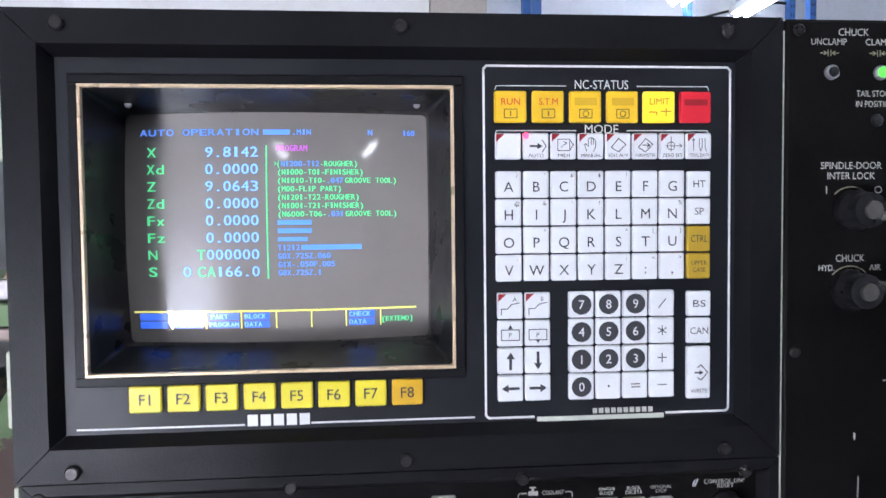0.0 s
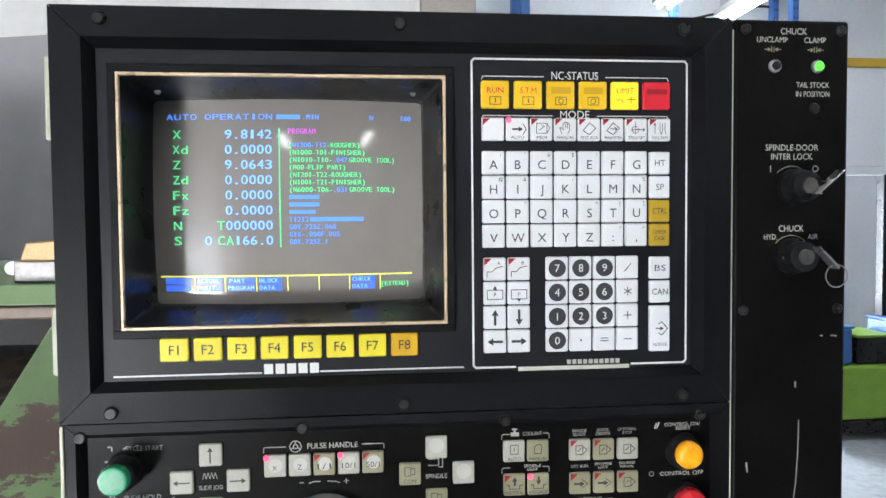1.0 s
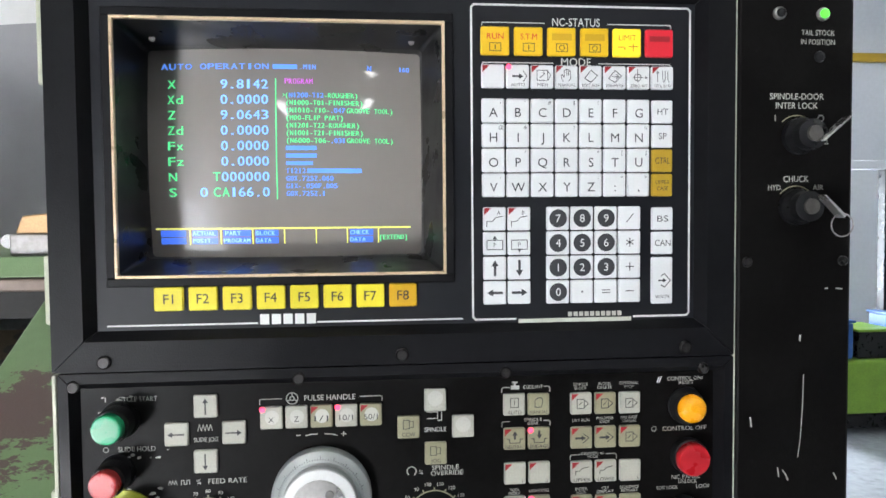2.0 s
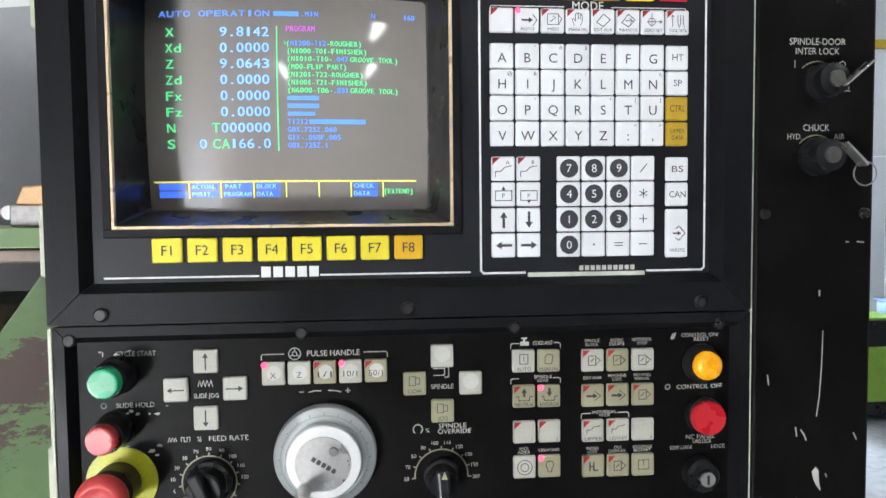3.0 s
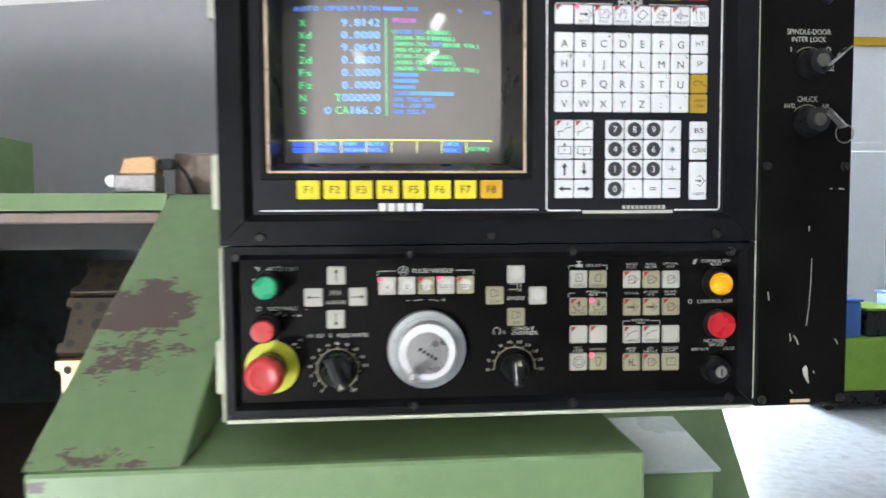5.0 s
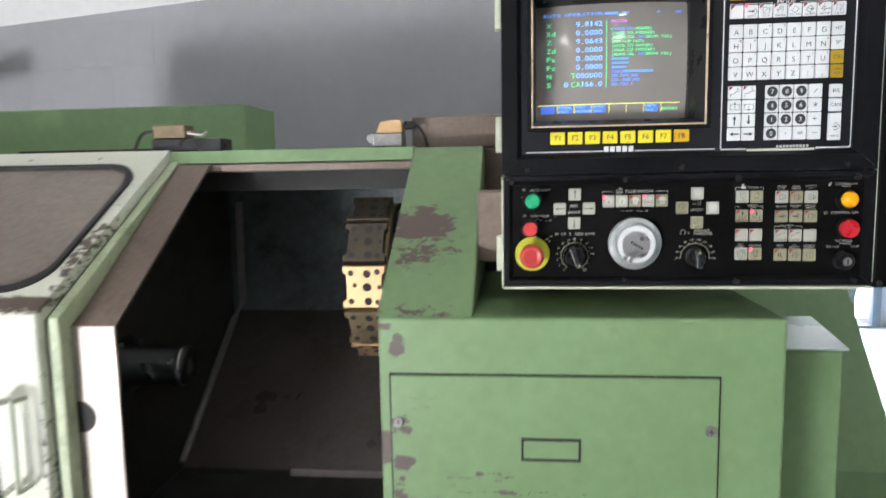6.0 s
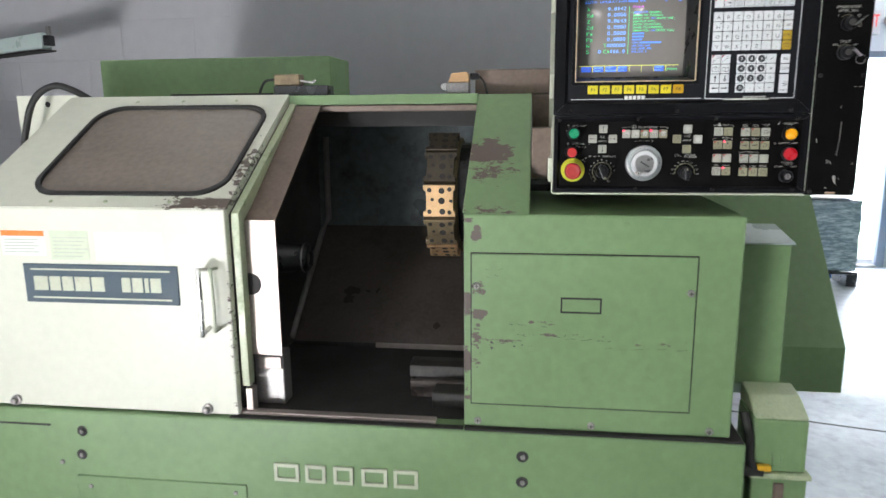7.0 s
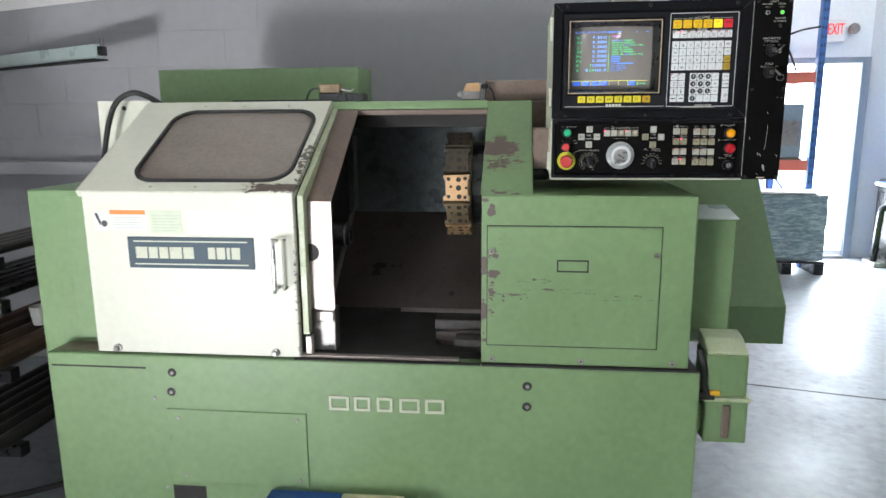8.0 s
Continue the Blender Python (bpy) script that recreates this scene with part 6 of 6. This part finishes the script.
part("barrel", lathe([(0.0058, -0.0155), (0.0055, -0.0175), (0.0010, -0.0176)], (0.2205, PR, 1.3735), "y", 20), STEEL_DULL, lock)
part("key_slot", box((0.2197, PR - 0.0182, 1.3702), (0.2213, PR - 0.0175, 1.3768)), DARK, lock)
part("power_symbol", ink([[(0.1990, 1.4755), (0.2005, 1.4795)], [(0.2005, 1.4755), (0.2025, 1.4800)]], 0.0008, PR), WHITE_INK, panel)
caption("CONTROL ON/", 0.2215, 1.4782, 0.0027, 0.0290)
caption("RESET", 0.2225, 1.4750, 0.0027, 0.0120)
caption("CONTROL OFF", 0.2212, 1.4390, 0.0032, 0.0355)
part("off_mark", ink([disc_pts(0.1965, 1.4392, 0.0018, 14) + [(0.1983, 1.4392)]], 0.0006, PR), GREY_INK, panel)
caption("NC PANEL", 0.2225, 1.4005, 0.0032, 0.0230)
caption("UNLOCK", 0.2240, 1.3968, 0.0030, 0.0150)
caption("EDIT LOCK", 0.2075, 1.3925, 0.0026, 0.0170)
caption("LOCK", 0.2365, 1.3925, 0.0028, 0.0110)

# ---- side switch plate ----
side = part("side_plate", box((0.2590, 0.4395, 1.3360), (0.3525, 0.475, 1.7935), 0.0025), BLACK_WORN, panel, "narrow worn black switch plate")
part("side_body", box((0.2600, 0.476, 1.338), (0.3515, 0.80, 1.791), 0.003), BLACK_WORN, panel)
part("bright_seam", box((0.2568, 0.4392, 1.345), (0.2578, 0.45, 1.785)), CREAM_EDGE, panel, "thin bare metal seam")
SY = 0.4395
for sx, sz in ((0.2675, 1.7855), (0.3450, 1.7855), (0.2670, 1.5685), (0.3450, 1.5685), (0.2665, 1.3430), (0.3460, 1.3430)):
    screw(sx, sz, SY, 0.0040, panel, SCREW_DARK, "plate_screw")


def side_caption(s, x, z, h, w=None):
    return part("printed_caption", text(s, x, z, SY, h, None, w), GREY_INK, panel)


side_caption("CHUCK", 0.3065, 1.7845, 0.0048, 0.0215)
side_caption("UNCLAMP", 0.2890, 1.7780, 0.0042, 0.0250)
side_caption("CLAMP", 0.3240, 1.7780, 0.0042, 0.0180)
for x in (0.2895, 0.3245):
    part("clamp_symbol", ink([[(x - 0.0065, 1.7705), (x - 0.002, 1.7705)], [(x + 0.0065, 1.7705), (x + 0.002, 1.7705)], [(x - 0.001, 1.7685), (x - 0.001, 1.7725)], [(x + 0.001, 1.7685), (x + 0.001, 1.7725)], [(x - 0.004, 1.7718), (x - 0.002, 1.7705), (x - 0.004, 1.7692)], [(x + 0.004, 1.7718), (x + 0.002, 1.7705), (x + 0.004, 1.7692)]], 0.0006, SY), KEY_CREAM, panel)
for x, m_ in ((0.2910, BLACK_PLASTIC), (0.3260, GREEN_LED)):
    b = part("indicator", lathe([(0.0050, 0.0), (0.0048, -0.002), (0.0040, -0.003)], (x, SY, 1.7575), "y", 20), STEEL, panel, "small indicator lamp")
    part("lens", lathe([(0.0037, -0.0025), (0.0030, -0.0045), (0.0010, -0.0052)], (x, SY, 1.7575), "y", 16), m_, b)
side_caption("TAIL STOCK", 0.3225, 1.7435, 0.0040, 0.0270)
side_caption("IN POSITION", 0.3225, 1.7365, 0.0040, 0.0275)
part("dark_lamp", lathe([(0.0045, 0.0), (0.0035, -0.002), (0.0010, -0.003)], (0.3240, SY, 1.7255), "y", 16), BLACK_PLASTIC, panel)
side_caption("SPINDLE-DOOR", 0.3060, 1.6950, 0.0046, 0.0435)
side_caption("INTER LOCK", 0.3060, 1.6880, 0.0046, 0.0340)
side_caption("I", 0.2885, 1.6785, 0.0050)
side_caption("O", 0.3255, 1.6785, 0.0050)
part("turn_arc", ink([disc_pts(0.3060, 1.6640, 0.0165, 16, 50, 135)], 0.0008, SY), KEY_CREAM, panel)
side_caption("CHUCK", 0.3060, 1.6320, 0.0048, 0.0205)
side_caption("HYD.", 0.2890, 1.6255, 0.0040, 0.0110)
side_caption("AIR", 0.3240, 1.6255, 0.0040, 0.0085)
part("turn_arc", ink([disc_pts(0.3060, 1.6100, 0.0165, 16, 48, 140)], 0.0008, SY), KEY_CREAM, panel)
for x, z, turn in ((0.3080, 1.6645, 38), (0.3060, 1.6105, -38)):
    lk = part("key_switch", lathe([(0.0140, 0.0), (0.0140, -0.005), (0.0118, -0.010), (0.0114, -0.018), (0.0066, -0.019)], (x, SY, z), "y", 28), BLACK_PLASTIC, panel, "black key switch with a key in it")
    part("barrel", lathe([(0.0060, -0.018), (0.0058, -0.021), (0.0010, -0.0215)], (x, SY, z), "y", 20), STEEL_DARK, lk)
    ends = ((0.0005, -0.0065), (0.0210, 0.0110), 0.0008) if turn > 0 else ((0.0035, 0.0080), (0.0195, -0.0080), 0.0011)
    (ax, az), (bx, bz), hw = ends
    d = Vector((bx - ax, bz - az)).normalized() * hw
    bm = prism([(x + ax - d.y * 0.6, z + az + d.x * 0.6), (x + bx - d.y, z + bz + d.x), (x + bx + d.y, z + bz - d.x), (x + ax + d.y * 0.6, z + az - d.x * 0.6)], SY - 0.030, SY - 0.0205, "y", 0.0003)
    part("switch_key", bm, STEEL, lk, "thin nickel key")
    if turn < 0:
        cx, cz = x + 0.0190, z - 0.0140
        part("key_ring", tube([(cx + 0.0085 * math.cos(radians(b)), SY - 0.027, cz + 0.0085 * math.sin(radians(b))) for b in range(0, 361, 15)], 0.0005, 6), STEEL_DULL, lk)
    else:
        part("printed_tag", ink([[(x + 0.0165 + dx, z - 0.005), (x + 0.0165 + dx, z + 0.004)] for dx in (0, 0.0016, 0.0032, 0.0048, 0.0064)] + [[(x + 0.0155, z - 0.0055), (x + 0.0240, z - 0.0055)], [(x + 0.0155, z + 0.0045), (x + 0.0240, z + 0.0045)]], 0.0006, SY), GREY_INK, lk)
for line, w in (([(0.3140, 1.480), (0.3135, 1.455), (0.3120, 1.430), (0.3100, 1.415)], 0.0007), ([(0.2935, 1.4070), (0.2945, 1.4000)], 0.0010), ([(0.2975, 1.4050), (0.3005, 1.4010), (0.3020, 1.3970)], 0.0010), ([(0.3400, 1.4010), (0.3425, 1.3960)], 0.0010),
                ([(0.3310, 1.5470), (0.3330, 1.5470)], 0.0010), ([(0.3400, 1.5470), (0.3450, 1.5465)], 0.0010), ([(0.3180, 1.3700), (0.3190, 1.3680)], 0.0010), ([(0.2950, 1.3520), (0.2975, 1.3490)], 0.0010)):
    part("bare_scratch", ink([line], w, SY), GREY_INK, panel, "pale scratch down to bare metal")
for pts in ([(0.2700, 1.4480), (0.2712, 1.4480), (0.2722, 1.4400), (0.2712, 1.4400)], [(0.3100, 1.5110), (0.3115, 1.5110), (0.3112, 1.5060), (0.3102, 1.5065)], [(0.3070, 1.3720), (0.3100, 1.3760), (0.3125, 1.3730), (0.3130, 1.3640), (0.3145, 1.3570), (0.3110, 1.3610), (0.3085, 1.3660)]):
    part("bare_chip", blob(pts, SY), GREY_INK, panel, "pale chip down to bare metal")
part("type_tag", box((0.2955, SY - 0.0006, 1.3395), (0.3150, SY - 0.0001, 1.3425)), GOLD, panel)
# scuffs round the buttons on the operating plate
bm = bmesh.new()
rs = random.Random(5)
for cx, cz, rx, rz, n in ((-0.205, 1.470, 0.012, 0.010, 9), (-0.190, 1.404, 0.016, 0.006, 14), (-0.185, 1.436, 0.016, 0.004, 8)):
    for i in range(n):
        x, z = cx + rs.uniform(-rx, rx), cz + rs.uniform(-rz, rz)
        s = rs.uniform(0.0006, 0.0018)
        blob([(x + s * rs.uniform(0.6, 1.2) * math.cos(a) * 1.5, z + s * rs.uniform(0.4, 1.0) * math.sin(a)) for a in (0, 1, 2, 3, 4, 5)], PR, bm)
part("scuff", bm, GREY_INK, panel)

# ---- far end: rack, wrapped pallet, exit sign ----
rack = thing("pallet_rack", "blue and orange steel pallet rack", "rack")
for px, py in ((2.46, 5.50), (3.60, 5.60), (3.60, 5.90)):
    post = part("post", box((px, py - 0.04, 0), (px + 0.058, py + 0.035, 4.1), 0.004), RACK_BLUE, rack)
    bm = bmesh.new()
    for k in range(48):
        z = 0.12 + k * 0.08
        for dx in (0.010, 0.034):
            bm.faces.new([bm.verts.new((px + dx + a, py - 0.0412, z + b)) for a, b in ((0, 0), (0.012, 0), (0.009, 0.028), (0.003, 0.028))])
    tagged(part("punched_hole", bm, DARK, post), kind="stuff")
for z in (1.79, 0.96):
    part("beam", box((1.25, 5.47, z), (2.455, 5.52, z + 0.105), 0.004), RACK_ORANGE, rack, "orange step beam")
    part("beam", box((1.25, 5.89, z), (2.455, 5.94, z + 0.105), 0.004), RACK_ORANGE, rack, "orange step beam")
for py in (5.50, 5.90):
    part("post", box((1.17, py - 0.04, 0), (1.245, py + 0.035, 4.1), 0.004), RACK_BLUE, rack)
# post stub placed to fit the view, for a blue item under the shelf
part("blue_item_stub", box((2.24, 5.86, 0), (2.298, 5.935, 1.06), 0.004), RACK_BLUE, rack)
part("brace", tube([(2.49, 5.53, 0.5), (2.27, 5.86, 0.9)], 0.012, 8), RACK_BLUE, rack)
part("deck", box((1.26, 5.475, 1.067), (2.40, 5.935, 1.085), 0.002), WOOD, rack)
crate = thing("grey_machine_box", "blue-grey steel machine box on the rack shelf", "box")
part("body", box((2.12, 5.52, 1.087), (2.40, 5.82, 1.60), 0.01), SHELF_BOX, crate)
part("front_panel", box((2.15, 5.512, 1.20), (2.37, 5.519, 1.44), 0.003), STEEL_DULL, crate)

load = thing("wrapped_pallet", "grey-green pallet load in clear stretch wrap", "pallet")
rw = random.Random(3)
bm = bmesh.new()
NX, NZ = 26, 22
x0, x1, y0, y1, z0, z1 = 1.90, 2.55, 5.15, 5.42, 0.14, 0.76


def wrap_point(u, v):
    per = 2 * ((x1 - x0) + (y1 - y0))
    d = (u % 1) * per
    if d < x1 - x0:
        p, n = Vector((x0 + d, y0, 0)), Vector((0, -1, 0))
    elif d < (x1 - x0) + (y1 - y0):
        p, n = Vector((x1, y0 + d - (x1 - x0), 0)), Vector((1, 0, 0))
    elif d < 2 * (x1 - x0) + (y1 - y0):
        p, n = Vector((x1 - (d - (x1 - x0) - (y1 - y0)), y1, 0)), Vector((0, 1, 0))
    else:
        p, n = Vector((x0, y1 - (d - 2 * (x1 - x0) - (y1 - y0)), 0)), Vector((-1, 0, 0))
    p.z = z0 + (z1 - z0) * v
    return p + n * (0.012 * noise.noise(Vector((p.x * 6, p.y * 6, p.z * 16))) + 0.012 * noise.noise(Vector((p.x * 20, p.z * 9, 1.3))))


rows_ = [[bm.verts.new(wrap_point(i / 72, j / NZ)) for i in range(72)] for j in range(NZ + 1)]
for j in range(NZ):
    for i in range(72):
        bm.faces.new((rows_[j][i], rows_[j][(i + 1) % 72], rows_[j + 1][(i + 1) % 72], rows_[j + 1][i]))
bm.faces.new(rows_[-1])
bm.faces.new(rows_[0][::-1])
part("wrapped_load", bm, WRAP, load, "crinkled clear stretch film", True)
part("top_sheet", box((1.89, 5.14, 0.775), (2.56, 5.43, 0.79), 0.003), PAPER, load)
part("pallet_deck", box((1.89, 5.14, 0.11), (2.56, 5.43, 0.13), 0.003), BLACK_PLASTIC, load)
for bx in (1.89, 2.18, 2.47):
    part("pallet_block", box((bx, 5.14, 0.0), (bx + 0.09, 5.43, 0.108), 0.003), BLACK_PLASTIC, load)

sign = thing("exit_sign", "white exit sign with red letters and a lamp head", "sign")
part("sign_box", box((2.70, 5.94, 2.205), (2.885, 5.998, 2.425), 0.006), EXIT_WHITE, sign)
part("letters", text("EXIT", 2.792, 2.33, 5.9398, 0.105, None, 0.150, "c", 0.002), EXIT_RED, sign, "red EXIT letters")
part("lamp_head", lathe([(0.05, 0), (0.055, -0.03), (0.045, -0.05), (0.02, -0.055)], (2.965, 5.97, 2.33), "y", 20), STEEL_DULL, sign)
part("lamp_arm", box((2.886, 5.96, 2.31), (2.93, 5.985, 2.35), 0.004), WALL_FAR, sign)

stand = thing("black_tool_stand", "black steel stand with hoses by the far wall", "stand")
part("frame", tube([(3.22, 5.6, 0.012), (3.24, 5.6, 0.50), (3.27, 5.6, 0.58), (3.50, 5.6, 0.60)], 0.03, 10, None, 4), BLACK_PLASTIC, stand)
part("body", box((3.30, 5.5, 0.0), (3.62, 5.85, 0.86), 0.03), BLACK_PLASTIC, stand)
part("tray", box((3.20, 5.45, 0.80), (3.36, 5.7, 0.84), 0.01), BLUE_STUFF, stand)
part("foot", box((3.18, 5.5, 0.0), (3.66, 5.75, 0.05), 0.01), STEEL_DULL, stand)

cart = thing("green_cart", "lime green low steel cart with blue crates on it", "cart")
part("tray", box((3.15, 4.55, 0.16), (4.3, 5.1, 0.56), 0.02), CART_GREEN, cart)
part("lower_rail", box((3.15, 4.56, 0.05), (4.3, 5.09, 0.155), 0.02), BLACK_PLASTIC, cart)
for cx in (3.25, 4.15):
    part("wheel", lathe([(0.05, 0), (0.05, 0.04)], (cx, 4.62, 0.05), "y", 18), RUBBER, cart)
for i, (cx, m_, h) in enumerate(((3.20, BLUE_STUFF, 0.27), (3.52, BLACK_PLASTIC, 0.20), (3.86, BLUE_STUFF, 0.30))):
    c = thing("crate", ("blue plastic crate on the green cart", "black tool case on the green cart", "tall blue plastic crate on the green cart")[i], "crate")
    part("body", box((cx, 4.6, 0.562), (cx + 0.28, 4.95, 0.562 + h), 0.015), m_, c)
    part("rim", box((cx - 0.01, 4.59, 0.563 + h), (cx + 0.29, 4.96, 0.583 + h), 0.006), CART_GREEN if i == 1 else m_, c)
jib = thing("jib_hoist", "dark steel jib hoist on a post", "hoist")
part("post", box((3.92, 4.86, 0.562), (4.0, 4.94, 2.02), 0.005), BLACK_PLASTIC, jib)
part("arm", box((3.36, 4.86, 1.99), (4.2, 4.94, 2.06), 0.006), WALL_FAR, jib)
part("strut", tube([(3.46, 4.9, 1.98), (3.40, 4.9, 1.86), (3.41, 4.9, 1.74)], 0.022, 8), BLACK_PLASTIC, jib)
part("hook_block", box((3.37, 4.87, 1.88), (3.46, 4.93, 1.985), 0.01), BLACK_PLASTIC, jib)
tagged(mesh_ob("conduit", box((3.6, 5.95, 3.09), (7.9, 5.998, 3.17), 0.004), KEY_OCHRE), "ochre cable tray along the far wall", "conduit", kind="structure")
tagged(mesh_ob("overhead_cable", tube([(2.6, 5.93, 3.42), (3.0, 5.9, 3.52), (3.4, 5.88, 3.60), (3.57, 5.87, 3.60)], 0.012, 8, None, 5), RUBBER), "black cable slung along the rack", "cable")

tie = thing("rack_cable", "black cables tied to the rack post", "cable")
part("upper_cable", tube([(2.10, 5.46, 2.20), (2.28, 5.46, 2.27), (2.455, 5.46, 2.30)], 0.010, 8, None, 4), RUBBER, tie)
part("hanging_cable", tube([(2.12, 5.46, 2.21), (2.20, 5.46, 2.06), (2.27, 5.46, 1.90)], 0.010, 8, None, 4), RUBBER, tie)

# ---- beside and in front of the lathe ----
arm = thing("wall_shelf_arm", "pale steel shelf arm fixed to the block wall", "shelf")
part("channel", prism([(-2.395, 1.85), (-3.42, 2.398), (-3.45, 2.37), (-2.415, 1.815)], 1.800, 1.872, "z", 0.003), GUARD_TOP, arm)
part("lower_flange", prism([(-2.375, 1.85), (-3.42, 2.40), (-3.47, 2.345), (-2.415, 1.79)], 1.792, 1.7985, "z"), DARK, arm)
part("end_bolt", box((-2.405, 1.81, 1.815), (-2.375, 1.85, 1.860), 0.004), BLACK_PLASTIC, arm)
part("end_pin", box((-2.395, 1.82, 1.861), (-2.380, 1.84, 1.900), 0.003), STEEL_DULL, arm)
ledge = thing("wall_ledge", "grey painted steel ledge along the block wall", "shelf")
part("ledge_top", box((-4.6, 2.25, 1.235), (-2.0, 2.398, 1.26), 0.003), WALL_GREY, ledge)
part("ledge_lip", box((-4.6, 2.243, 1.19), (-2.0, 2.2495, 1.262), 0.002), WALL_GREY, ledge)
bar_rack = thing("bar_rack", "dark steel rack for bar stock beside the lathe", "rack")
for ry in (0.75, 2.1):
    part("upright", box((-2.86, ry - 0.03, 0), (-2.80, ry + 0.03, 1.15), 0.004), BLACK_PLASTIC, bar_rack)
    for rz in (0.30, 0.60, 0.86, 1.02):
        part("rack_arm", box((-2.80, ry - 0.025, rz - 0.05), (-2.18, ry + 0.025, rz), 0.004), BLACK_PLASTIC, bar_rack)
rr_ = random.Random(9)
for rz, n, r, m_, lab in ((0.30, 6, 0.028, BAR_DARK, "dark round steel bar on the rack"), (0.60, 4, 0.042, RUST, "rusty brown steel bar on the rack"), (0.86, 6, 0.022, BLACK_PLASTIC, "black steel bar on the rack"), (1.02, 4, 0.02, BAR_DARK, "thin dark steel bar on the rack")):
    for i in range(n):
        bx = -2.22 - i * (2.1 * r + 0.012)
        tagged(mesh_ob("steel_bar", lathe([(r * 0.96, 0.55 - rr_.uniform(0, 0.2)), (r, 0.56), (r, 2.3)], (bx, 0, rz + r + 0.001), "y", 12), m_), lab, "bar", "bars on the rack")
cup = tagged(mesh_ob("plastic_cup", lathe([(0.030, 0), (0.040, 0.075), (0.037, 0.0755), (0.028, 0.004)], (-2.26, 1.02, 0.687), "z", 18), PAPER), "white plastic cup on the rusty bars", "cup")

hose = thing("floor_hose", "black hose lying on the floor by the lathe", "hose")
part("hose_run", tube([(-2.9, 0.6, 0.014), (-2.5, 0.75, 0.014), (-2.2, 0.95, 0.014), (-1.98, 1.2, 0.014), (-1.95, 1.5, 0.014)], 0.013, 8, None, 6), RUBBER, hose, "", True)

pb = thing("parts_bin", "tall blue plastic bin on the floor before the lathe", "bin")
part("shell", prism([(-1.07, 0.0), (-0.875, 0.0), (-0.865, 0.345), (-1.08, 0.345)], 0.235, 0.425, "y", 0.006), BLUE_BIN, pb)
part("rim", box((-1.088, 0.227, 0.346), (-0.858, 0.433, 0.362), 0.005), BLUE_BIN, pb)
ct = thing("carton", "brown cardboard carton on the floor before the lathe", "carton")
part("body", box((-0.855, 0.24, 0.0), (-0.655, 0.43, 0.342), 0.003), PAPER_BUFF, ct)
part("flap", box((-0.855, 0.24, 0.343), (-0.655, 0.30, 0.346)), PAPER_BUFF, ct)
for i in range(4):
    me = box((-0.865 + 0.004 * i, 0.225 + 0.003 * i, 0.347 + 0.0045 * i), (-0.655 - 0.003 * i, 0.425, 0.351 + 0.0045 * i))
    tagged(mesh_ob("paper_pad", me, (PAPER_BUFF, PAPER_GREEN, PAPER, PAPER_BUFF)[i]), "buff and green paper pad on the carton", "paper", "paper pads on the carton")

# floor joint lines
joint = mesh_ob("floor_joint", prism([(0.25, 2.512), (7.9, 0.676), (7.9, 0.690), (0.25, 2.526)], 0.0002, 0.0015, "z"), DARK)
tagged(joint, "dark saw-cut joint in the concrete floor", "floor joint", kind="structure")

# ---- wall blocks, last ----
wall = bpy.data.objects["wall_back"]
bm = box((-0.1985, -0.0025, -0.0985), (0.1985, 0.0, 0.0985), 0.0012, 1)
block_me = bpy.data.meshes.new("block")
bmesh.ops.recalc_face_normals(bm, faces=bm.faces)
bm.to_mesh(block_me)
bm.free()
block_me.materials.append(WALL_GREY)
for j in range(11):
    for i in range(14):
        bx = -5.2 + 0.4 * i + (0.2 if j % 2 else 0.0)
        bz = 0.1 + 0.2 * j
        if bx > -1.95 or bz + 0.1 > 2.40 + (bx - 0.34) * 0.077:
            continue
        shared("block", block_me, wall, Matrix.Translation((bx, 2.3995, bz)))
